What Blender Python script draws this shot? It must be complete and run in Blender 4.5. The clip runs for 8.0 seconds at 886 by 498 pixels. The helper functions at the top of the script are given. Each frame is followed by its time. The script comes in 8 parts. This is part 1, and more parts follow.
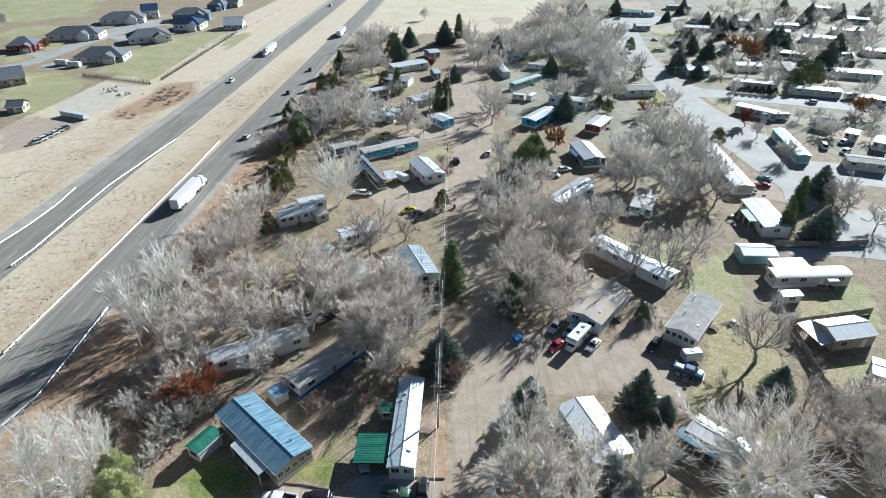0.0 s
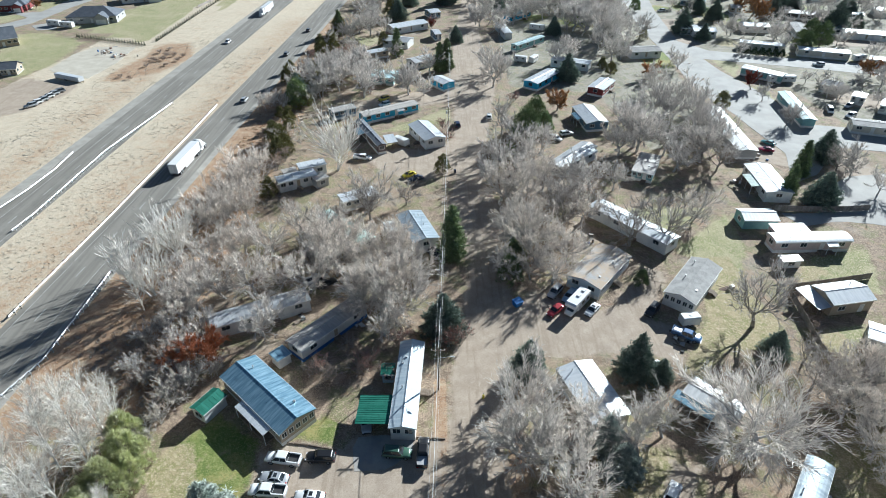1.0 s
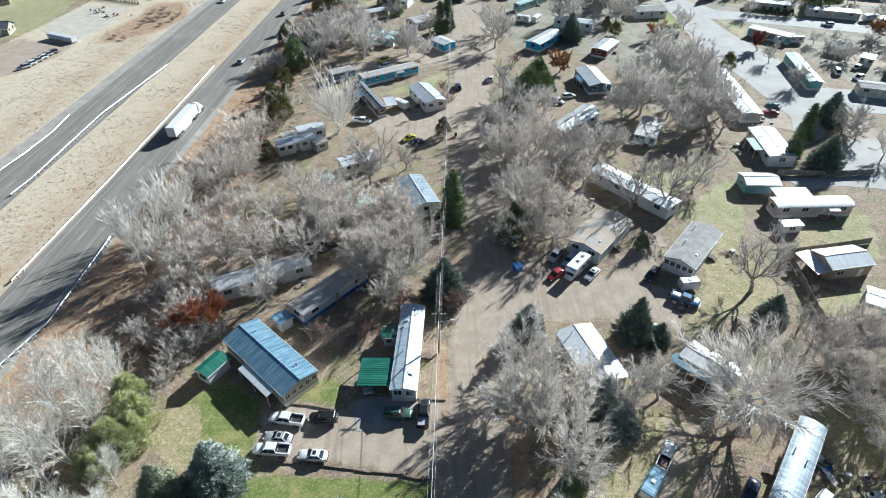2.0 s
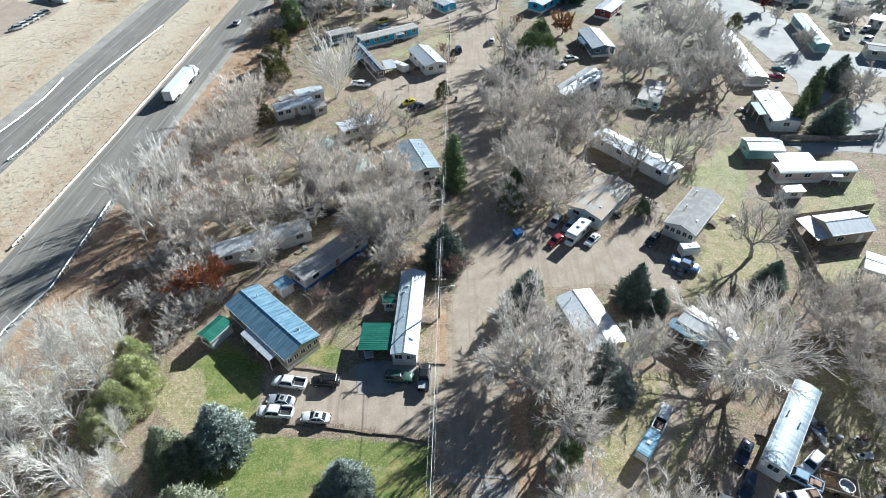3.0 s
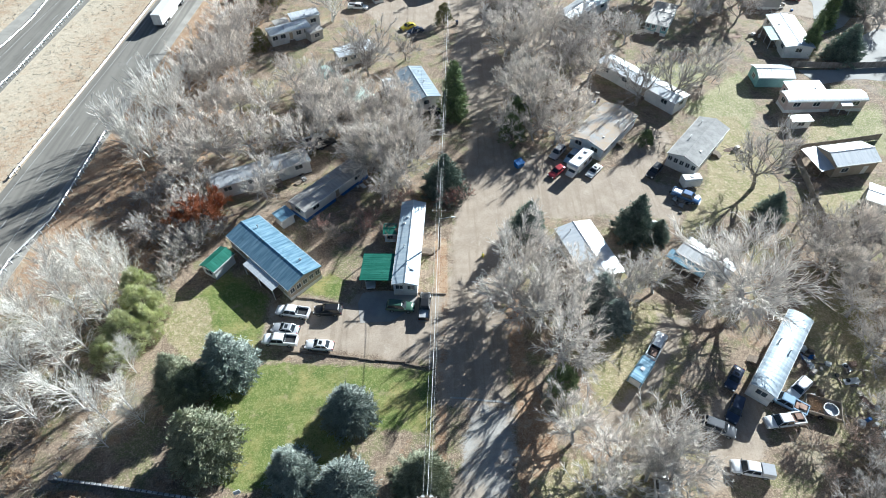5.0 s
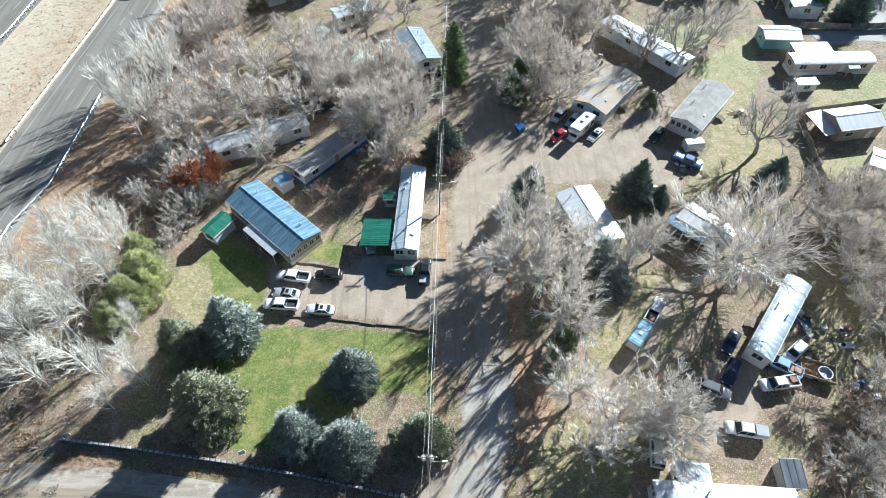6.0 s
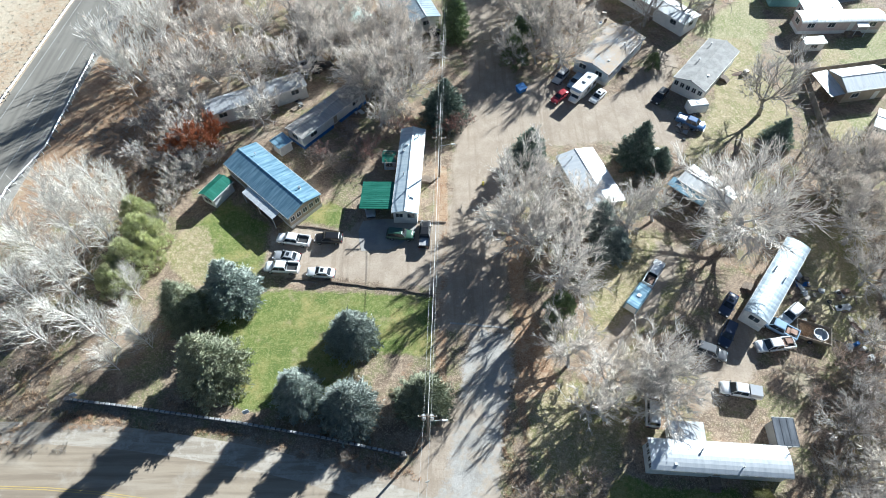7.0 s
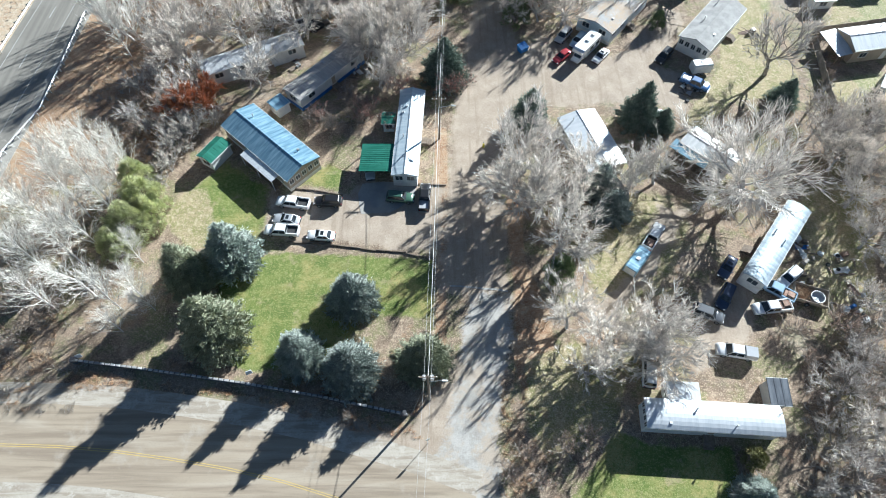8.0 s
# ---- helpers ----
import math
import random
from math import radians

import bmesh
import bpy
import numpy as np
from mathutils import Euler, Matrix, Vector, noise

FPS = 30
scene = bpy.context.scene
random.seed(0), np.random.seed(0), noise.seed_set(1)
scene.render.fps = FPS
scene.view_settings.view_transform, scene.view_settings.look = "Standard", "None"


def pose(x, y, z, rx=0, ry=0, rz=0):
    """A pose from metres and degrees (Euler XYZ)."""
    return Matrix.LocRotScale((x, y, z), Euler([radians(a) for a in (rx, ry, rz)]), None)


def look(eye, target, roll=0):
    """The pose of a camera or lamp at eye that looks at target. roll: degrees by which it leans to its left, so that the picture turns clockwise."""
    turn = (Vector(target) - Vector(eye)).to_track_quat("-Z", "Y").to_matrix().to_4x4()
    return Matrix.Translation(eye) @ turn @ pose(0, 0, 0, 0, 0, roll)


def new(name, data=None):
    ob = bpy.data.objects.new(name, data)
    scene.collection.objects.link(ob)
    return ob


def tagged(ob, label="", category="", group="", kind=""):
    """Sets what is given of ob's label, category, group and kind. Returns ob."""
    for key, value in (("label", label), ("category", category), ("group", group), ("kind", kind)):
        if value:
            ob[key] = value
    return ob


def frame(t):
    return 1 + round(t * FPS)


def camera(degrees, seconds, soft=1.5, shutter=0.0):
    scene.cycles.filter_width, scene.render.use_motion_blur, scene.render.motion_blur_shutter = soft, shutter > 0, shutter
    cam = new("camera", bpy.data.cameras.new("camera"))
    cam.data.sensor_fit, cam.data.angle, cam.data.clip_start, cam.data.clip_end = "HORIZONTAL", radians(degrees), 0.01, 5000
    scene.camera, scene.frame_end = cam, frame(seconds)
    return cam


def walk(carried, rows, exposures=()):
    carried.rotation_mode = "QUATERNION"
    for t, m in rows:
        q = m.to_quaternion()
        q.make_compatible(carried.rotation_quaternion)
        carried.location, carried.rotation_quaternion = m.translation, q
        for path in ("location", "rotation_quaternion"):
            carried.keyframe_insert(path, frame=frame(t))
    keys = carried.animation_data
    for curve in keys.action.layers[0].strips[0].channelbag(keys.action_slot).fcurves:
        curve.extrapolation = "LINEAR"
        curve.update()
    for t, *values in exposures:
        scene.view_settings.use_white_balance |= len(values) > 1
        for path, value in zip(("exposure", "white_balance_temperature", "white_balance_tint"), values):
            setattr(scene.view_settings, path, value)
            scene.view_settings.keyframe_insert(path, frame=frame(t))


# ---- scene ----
# the camera hangs still, 80 m above the park, and tilts down at an even pace
cam = camera(75.3, 8.0, soft=0.95)
TILT = [(0.0, 58.15, -0.16), (0.5, 56.43, -0.14), (1.0, 54.66, -0.10), (1.5, 52.87, -0.06), (3.0, 47.71, -0.02),
        (3.5, 46.01, 0.0), (4.0, 44.30, 0.0), (4.5, 42.58, 0.01), (6.0, 37.39, 0.05), (6.5, 35.59, 0.03),
        (7.0, 33.71, 0.02), (7.5, 31.83, 0.0), (8.0, 30.02, 0.02)]
walk(cam, [(t, pose(0, 0, 80, rx, 0, rz)) for t, rx, rz in TILT], exposures=[(0, 0.98, 5350, 4), (4, 1.20, 5350, 4), (8, 1.40, 5350, 4)])

# ---- daylight: a low winter sun ahead and to the side ----
SUN_AZ, SUN_EL = 48.0, 24.5
sky = bpy.data.worlds.new("winter_sky")
scene.world = sky
sky.use_nodes = True
wn = sky.node_tree.nodes
wt = wn.new("ShaderNodeTexSky")
wt.sky_type = "NISHITA"
wt.sun_disc = False
wt.sun_elevation = radians(SUN_EL)
wt.sun_rotation = radians(90 - SUN_AZ)
wt.air_density, wt.dust_density, wt.ozone_density = 1.0, 0.4, 1.4
wn["Background"].inputs[1].default_value = 0.025
sky.node_tree.links.new(wt.outputs[0], wn["Background"].inputs[0])
sun_data = bpy.data.lights.new("sun", "SUN")
sun_data.energy, sun_data.angle, sun_data.color = 5.0, radians(0.53), (1.0, 0.93, 0.82)
sun = new("sun", sun_data)
sd = Vector((math.cos(radians(SUN_AZ)) * math.cos(radians(SUN_EL)), math.sin(radians(SUN_AZ)) * math.cos(radians(SUN_EL)), math.sin(radians(SUN_EL))))
sun.matrix_world = look(sd * 300, (0, 0, 0))


# ---- materials ----
class Nodes:
    """Short hand for building a node material."""

    def __init__(self, name):
        self.m = bpy.data.materials.new(name)
        self.m.use_nodes = True
        self.n, self.l = self.m.node_tree.nodes, self.m.node_tree.links
        self.b = self.n["Principled BSDF"]
        self.pos = self.n.new("ShaderNodeNewGeometry").outputs["Position"]
        self.obj = self.n.new("ShaderNodeTexCoord").outputs["Object"]

    def put(self, value, socket):
        if isinstance(value, bpy.types.NodeSocket):
            self.l.new(value, socket)
        else:
            socket.default_value = value

    def noise(self, scale, detail=4.0, rough=0.6, vec=None, distort=0.0):
        t = self.n.new("ShaderNodeTexNoise")
        t.inputs["Scale"].default_value, t.inputs["Detail"].default_value = scale, detail
        t.inputs["Roughness"].default_value, t.inputs["Distortion"].default_value = rough, distort
        self.l.new(vec or self.pos, t.inputs["Vector"])
        return t.outputs["Fac"]

    def step(self, value, lo, hi):
        t = self.n.new("ShaderNodeMapRange")
        t.interpolation_type = "SMOOTHSTEP"
        t.inputs["From Min"].default_value, t.inputs["From Max"].default_value = lo, hi
        self.l.new(value, t.inputs["Value"])
        return t.outputs["Result"]

    def math(self, op, a, b=0.0):
        t = self.n.new("ShaderNodeMath")
        t.operation = op
        self.put(a, t.inputs[0])
        self.put(b, t.inputs[1])
        return t.outputs[0]

    def mix(self, fac, a, b):
        t = self.n.new("ShaderNodeMix")
        t.data_type = "RGBA"
        self.put(fac, t.inputs[0])
        for v, s in ((a, t.inputs[6]), (b, t.inputs[7])):
            self.put(v if isinstance(v, bpy.types.NodeSocket) else (*v, 1), s)
        return t.outputs[2]

    def attr(self, name):
        t = self.n.new("ShaderNodeAttribute")
        t.attribute_name = name
        return t.outputs["Fac"]

    def random(self):
        return self.n.new("ShaderNodeObjectInfo").outputs["Random"]

    def stretch(self, vec, scale):
        t = self.n.new("ShaderNodeMapping")
        t.inputs["Scale"].default_value = scale
        self.l.new(vec, t.inputs["Vector"])
        return t.outputs["Vector"]

    def done(self, color, rough=0.8, metal=0.0, height=None, bump=0.2, dist=0.05):
        self.put(color if isinstance(color, bpy.types.NodeSocket) else (*color, 1), self.b.inputs["Base Color"])
        self.put(rough, self.b.inputs["Roughness"])
        self.b.inputs["Metallic"].default_value = metal
        if height is not None:
            t = self.n.new("ShaderNodeBump")
            t.inputs["Strength"].default_value, t.inputs["Distance"].default_value = bump, dist
            self.l.new(height, t.inputs["Height"])
            self.l.new(t.outputs[0], self.b.inputs["Normal"])
        return self.m


def surface(name, c1, c2, scale=1.5, fine=18.0, rough=0.8, metal=0.0, bump=0.15, dirt=None, vary=0.0):
    """A weathered surface: two tones in patches, fine grain, optional dirt and a small change from thing to thing."""
    k = Nodes(name)
    col = k.mix(k.step(k.noise(scale, 5), 0.35, 0.68), c1, c2)
    grain = k.noise(fine, 3)
    col = k.mix(k.math("MULTIPLY", k.step(grain, 0.45, 0.75), 0.35), col, tuple(0.6 * v for v in c1))
    if dirt:
        col = k.mix(k.math("MULTIPLY", k.step(k.noise(scale * 0.35, 6, 0.7), 0.5, 0.7), 0.75), col, dirt)
    if vary:
        hsv = k.n.new("ShaderNodeHueSaturation")
        k.l.new(k.math("ADD", k.math("MULTIPLY", k.random(), 2 * vary), 1 - vary), hsv.inputs["Value"])
        k.l.new(col, hsv.inputs["Color"])
        col = hsv.outputs[0]
    return k.done(col, rough, metal, grain, bump)


def paint(name, c, rough=0.3, metal=0.0, coat=0.0):
    k = Nodes(name)
    col = k.mix(k.math("MULTIPLY", k.step(k.noise(2.0, 5), 0.4, 0.75), 0.35), c, tuple(0.72 * v + 0.02 for v in c))
    k.b.inputs["Coat Weight"].default_value = coat
    return k.done(col, rough, metal)


def roof_metal(name, c1, c2, rough=0.42, metal=0.55):
    """Ribbed sheet metal with washed-out streaks down the slope and old stains."""
    k = Nodes(name)
    streak = k.noise(1.0, 4, 0.6, k.stretch(k.obj, (2.2, 0.25, 0.25)))
    col = k.mix(k.step(streak, 0.35, 0.7), c1, c2)
    col = k.mix(k.math("MULTIPLY", k.step(k.noise(0.7, 6, 0.7), 0.52, 0.72), 0.5), col, tuple(0.6 * v for v in c1))
    return k.done(col, k.math("ADD", k.math("MULTIPLY", streak, 0.25), rough - 0.12), metal, k.noise(14, 2), 0.06)


def shingle(name, c1, c2, litter=None):
    k = Nodes(name)
    cell = k.n.new("ShaderNodeTexBrick")
    k.l.new(k.stretch(k.obj, (1, 1, 1)), cell.inputs["Vector"])
    cell.inputs["Scale"].default_value = 3.0
    cell.inputs["Color1"].default_value, cell.inputs["Color2"].default_value = (*c1, 1), (*c2, 1)
    cell.inputs["Mortar"].default_value = (*[0.7 * v for v in c1], 1)
    cell.inputs["Mortar Size"].default_value = 0.012
    col = k.mix(k.math("MULTIPLY", k.step(k.noise(0.6, 6), 0.4, 0.7), 0.6), cell.outputs["Color"], tuple(1.3 * v for v in c2))
    if litter:
        col = k.mix(k.step(k.math("ADD", k.math("MULTIPLY", k.noise(0.4, 5), 0.45), k.math("MULTIPLY", k.noise(5, 7, 0.85), 0.85)), 0.58, 0.70), col, litter)
    return k.done(col, 0.9, 0, k.noise(12, 3), 0.2)



def highway_asphalt():
    """Grey-brown asphalt with paler wheel tracks along the lanes, tar patches and old stains."""
    k = Nodes("asphalt")
    run = k.noise(1.0, 5, 0.6, k.stretch(k.pos, (0.9, 0.02, 1)), 0.2)
    col = k.mix(k.step(run, 0.36, 0.64), (0.185, 0.17, 0.146), (0.25, 0.232, 0.20))
    col = k.mix(k.math("MULTIPLY", k.step(k.noise(0.06, 6, 0.65), 0.5, 0.66), 0.55), col, (0.29, 0.272, 0.238))
    col = k.mix(k.math("MULTIPLY", k.step(k.noise(0.5, 6, 0.7), 0.55, 0.68), 0.5), col, (0.13, 0.122, 0.112))
    grit = k.noise(7, 5, 0.75)
    col = k.mix(k.math("MULTIPLY", k.step(grit, 0.5, 0.68), 0.35), col, (0.29, 0.275, 0.25))
    return k.done(col, 0.85, 0, grit, 0.15)


M = {
    "asphalt": highway_asphalt(),
    "old_asphalt": surface("old_asphalt", (0.29, 0.285, 0.275), (0.41, 0.39, 0.36), 0.3, 9, 0.85, 0, 0.1, (0.44, 0.375, 0.305)),
    "street": surface("street", (0.33, 0.32, 0.30), (0.41, 0.40, 0.375), 0.15, 7, 0.85, 0, 0.1, (0.37, 0.34, 0.295)),
    "gravel": surface("pale_gravel", (0.47, 0.425, 0.345), (0.56, 0.515, 0.43), 0.2, 5, 0.95, 0, 0.2, (0.40, 0.345, 0.26)),
    "shoulder": surface("shoulder", (0.31, 0.29, 0.255), (0.40, 0.375, 0.33), 0.3, 7, 0.9, 0, 0.2, (0.42, 0.39, 0.34)),
    "mark_white": surface("mark_white", (0.52, 0.515, 0.49), (0.36, 0.355, 0.34), 2.5, 20, 0.7),
    "mark_yellow": surface("mark_yellow", (0.60, 0.44, 0.13), (0.48, 0.37, 0.17), 2.5, 20, 0.7),
    "concrete": surface("concrete", (0.46, 0.45, 0.43), (0.34, 0.33, 0.31), 0.8, 14, 0.85, 0, 0.2, (0.24, 0.22, 0.2)),
    "dark_block": surface("dark_block", (0.09, 0.09, 0.10), (0.15, 0.15, 0.155), 1.2, 12, 0.85, 0, 0.3, vary=0.3),
    "wire": surface("wire_aluminium", (0.55, 0.55, 0.54), (0.66, 0.66, 0.65), 2, 10, 0.5, 0.2),
    "cap_grey": surface("grey_cap_stone", (0.34, 0.34, 0.345), (0.46, 0.46, 0.455), 1.2, 12, 0.85, 0, 0.2, vary=0.3),
    "bin_blue": surface("blue_bin_paint", (0.03, 0.16, 0.46), (0.05, 0.22, 0.55), 2, 12, 0.4, 0, 0.05),
    "galv": surface("galvanised_steel", (0.55, 0.56, 0.57), (0.68, 0.68, 0.68), 2, 20, 0.45, 0.5, 0.05, vary=0.1),
    "timber": surface("weathered_timber", (0.17, 0.13, 0.095), (0.27, 0.215, 0.165), 2, 25, 0.85, 0, 0.3, vary=0.2),
    "pole_wood": surface("pole_wood", (0.20, 0.165, 0.13), (0.30, 0.26, 0.21), 2, 25, 0.85, 0, 0.3),
    "fence": surface("fence_boards", (0.24, 0.215, 0.19), (0.34, 0.31, 0.28), 2, 20, 0.85, 0, 0.2, vary=0.2),
    "white_wall": surface("white_siding", (0.74, 0.74, 0.72), (0.64, 0.645, 0.64), 0.7, 12, 0.6, 0, 0.05, (0.5, 0.48, 0.45)),
    "cream_wall": surface("cream_siding", (0.62, 0.58, 0.49), (0.54, 0.50, 0.42), 0.7, 12, 0.65, 0, 0.05),
    "tan_wall": surface("tan_siding", (0.40, 0.34, 0.26), (0.34, 0.285, 0.22), 0.7, 12, 0.7, 0, 0.05),
    "grey_wall": surface("grey_siding", (0.42, 0.42, 0.41), (0.36, 0.355, 0.35), 0.7, 12, 0.7, 0, 0.05),
    "ltblue_wall": surface("pale_blue_siding", (0.55, 0.63, 0.69), (0.47, 0.55, 0.62), 0.7, 12, 0.65, 0, 0.05),
    "blue_wall": surface("blue_siding", (0.05, 0.42, 0.68), (0.045, 0.35, 0.58), 0.7, 12, 0.6, 0, 0.05),
    "slate_wall": surface("slate_blue_siding", (0.10, 0.19, 0.28), (0.08, 0.155, 0.23), 0.7, 12, 0.6, 0, 0.05),
    "teal_wall": surface("teal_siding", (0.22, 0.42, 0.42), (0.18, 0.35, 0.36), 0.7, 12, 0.65, 0, 0.05),
    "brown_wall": surface("brown_siding", (0.16, 0.125, 0.115), (0.12, 0.095, 0.09), 0.7, 12, 0.7, 0, 0.05),
    "red_wall": surface("red_siding", (0.25, 0.05, 0.05), (0.19, 0.04, 0.04), 0.7, 12, 0.7, 0, 0.05),
    "pink_wall": surface("pink_siding", (0.60, 0.49, 0.46), (0.52, 0.43, 0.40), 0.7, 12, 0.65, 0, 0.05),
    "trim": surface("white_trim", (0.76, 0.76, 0.74), (0.66, 0.66, 0.64), 1.2, 12, 0.5, 0, 0.03),
    "dark_trim": surface("dark_trim", (0.07, 0.06, 0.055), (0.10, 0.09, 0.08), 1.2, 12, 0.6, 0, 0.03),
    "roof_white": roof_metal("white_metal_roof", (0.68, 0.70, 0.72), (0.56, 0.59, 0.62), 0.45, 0.12),
    # white roof whose blue tone stands in for the reflected sky
    "roof_pale": roof_metal("sky_tinted_white_roof", (0.47, 0.555, 0.61), (0.60, 0.665, 0.70), 0.42, 0.15),
    "roof_blue": roof_metal("blue_grey_metal_roof", (0.18, 0.315, 0.42), (0.35, 0.515, 0.62), 0.32, 0.42),
    "roof_mottled": roof_metal("mottled_grey_blue_roof", (0.30, 0.36, 0.41), (0.45, 0.51, 0.55), 0.45, 0.3),
    "roof_dark": roof_metal("dark_corrugated_roof", (0.09, 0.10, 0.12), (0.15, 0.165, 0.19), 0.5, 0.3),
    "roof_green": roof_metal("green_metal_roof", (0.025, 0.15, 0.10), (0.045, 0.21, 0.15), 0.45, 0.2),
    "roof_mint": roof_metal("faded_green_roof", (0.42, 0.54, 0.49), (0.52, 0.60, 0.55), 0.55, 0.1),
    "roof_teal": roof_metal("teal_roof", (0.35, 0.50, 0.52), (0.50, 0.60, 0.61), 0.5, 0.1),
    "roof_grey": roof_metal("grey_metal_roof", (0.42, 0.43, 0.44), (0.54, 0.545, 0.55), 0.55, 0.15),
    "roof_old": roof_metal("weathered_roof", (0.40, 0.37, 0.34), (0.52, 0.49, 0.45), 0.7, 0.05),
    "roof_navy": roof_metal("dark_blue_roof", (0.05, 0.08, 0.17), (0.07, 0.11, 0.22), 0.45, 0.3),
    "shingle_grey": shingle("grey_shingles", (0.28, 0.275, 0.265), (0.36, 0.35, 0.335)),
    "shingle_dark": shingle("dark_shingles", (0.10, 0.115, 0.14), (0.15, 0.165, 0.19)),
    "shingle_litter": shingle("leaf_strewn_shingles", (0.34, 0.345, 0.35), (0.42, 0.42, 0.42), (0.46, 0.36, 0.26)),
    "tarp_blue": surface("blue_tarp", (0.03, 0.12, 0.38), (0.04, 0.17, 0.48), 1.5, 10, 0.45, 0, 0.2),
    "rust": surface("rusty_scrap", (0.22, 0.13, 0.09), (0.33, 0.24, 0.19), 1.5, 10, 0.8, 0.2, 0.3, vary=0.4),
    "tyre": surface("tyre_rubber", (0.025, 0.025, 0.026), (0.04, 0.04, 0.04), 4, 25, 0.9),
    "rim": surface("wheel_rim", (0.42, 0.43, 0.44), (0.55, 0.55, 0.55), 4, 25, 0.35, 0.7, 0.02),
    "plastic_dark": surface("dark_plastic", (0.035, 0.035, 0.038), (0.055, 0.055, 0.055), 3, 20, 0.6),
    "bark": surface("bark", (0.26, 0.23, 0.20), (0.38, 0.345, 0.31), 2, 10, 0.9, 0, 0.4),
    "limb_grey": surface("grey_limb_bark", (0.42, 0.395, 0.37), (0.56, 0.535, 0.51), 2, 10, 0.9, 0, 0.3),
    "pale_bark": surface("pale_bark", (0.74, 0.71, 0.66), (0.82, 0.79, 0.74), 1.5, 9, 0.85, 0, 0.3),
}
for key, c in (("white", (0.80, 0.80, 0.80)), ("silver", (0.50, 0.51, 0.53)), ("grey", (0.17, 0.175, 0.185)), ("black", (0.018, 0.018, 0.02)),
               ("red", (0.33, 0.035, 0.045)), ("darkred", (0.16, 0.015, 0.035)), ("blue", (0.05, 0.13, 0.30)), ("navy", (0.02, 0.035, 0.08)),
               ("ltblue", (0.33, 0.47, 0.62)), ("yellow", (0.70, 0.58, 0.04)), ("green", (0.05, 0.11, 0.075)), ("teal", (0.04, 0.20, 0.22)), ("tan", (0.42, 0.36, 0.27)),
               ("maroon", (0.30, 0.02, 0.06)), ("orange", (0.6, 0.2, 0.05))):
    M["car_" + key] = paint("car_paint_" + key, c, 0.28, 0.25 if key in ("silver", "grey", "ltblue") else 0.0, 0.5)


def glass_dark(name, c, rough=0.06):
    k = Nodes(name)
    k.b.inputs["Specular IOR Level"].default_value = 0.7
    return k.done(k.mix(k.step(k.noise(0.9, 3), 0.4, 0.6), c, tuple(1.7 * v for v in c)), rough)


M["window"] = glass_dark("window_glass", (0.035, 0.045, 0.055))
M["carglass"] = glass_dark("car_glass", (0.022, 0.026, 0.03), 0.04)
M["lamp_red"] = paint("tail_lamp_red", (0.4, 0.01, 0.01), 0.2)
M["lamp_clear"] = paint("head_lamp_clear", (0.7, 0.7, 0.72), 0.12)


def foliage(name, c1, c2, scale=0.9, rough=0.75, spread=0.25, thin=0.0):
    """Leaves, needles or twigs: two tones in clumps, changed a little from piece to piece."""
    k = Nodes(name)
    isl = k.n.new("ShaderNodeNewGeometry").outputs["Random Per Island"]
    col = k.mix(k.step(k.noise(scale, 4), 0.35, 0.65), c1, c2)
    hsv = k.n.new("ShaderNodeHueSaturation")
    amt = k.math("ADD", k.math("MULTIPLY", isl, 2 * spread), 1 - spread)
    amt = k.math("MULTIPLY", amt, k.math("ADD", k.math("MULTIPLY", k.random(), 0.3), 0.85))
    k.l.new(amt, hsv.inputs["Value"])
    k.l.new(col, hsv.inputs["Color"])
    k.b.inputs["Specular IOR Level"].default_value = 0.25
    k.done(hsv.outputs[0], rough)
    if thin:  # leaves let some light through; on solid twigs this imitates backlit rims
        glow, both = k.n.new("ShaderNodeBsdfTranslucent"), k.n.new("ShaderNodeMixShader")
        k.l.new(hsv.outputs[0], glow.inputs["Color"])
        both.inputs[0].default_value = thin
        k.l.new(k.b.outputs[0], both.inputs[1])
        k.l.new(glow.outputs[0], both.inputs[2])
        k.l.new(both.outputs[0], k.n["Material Output"].inputs["Surface"])
    return k.m


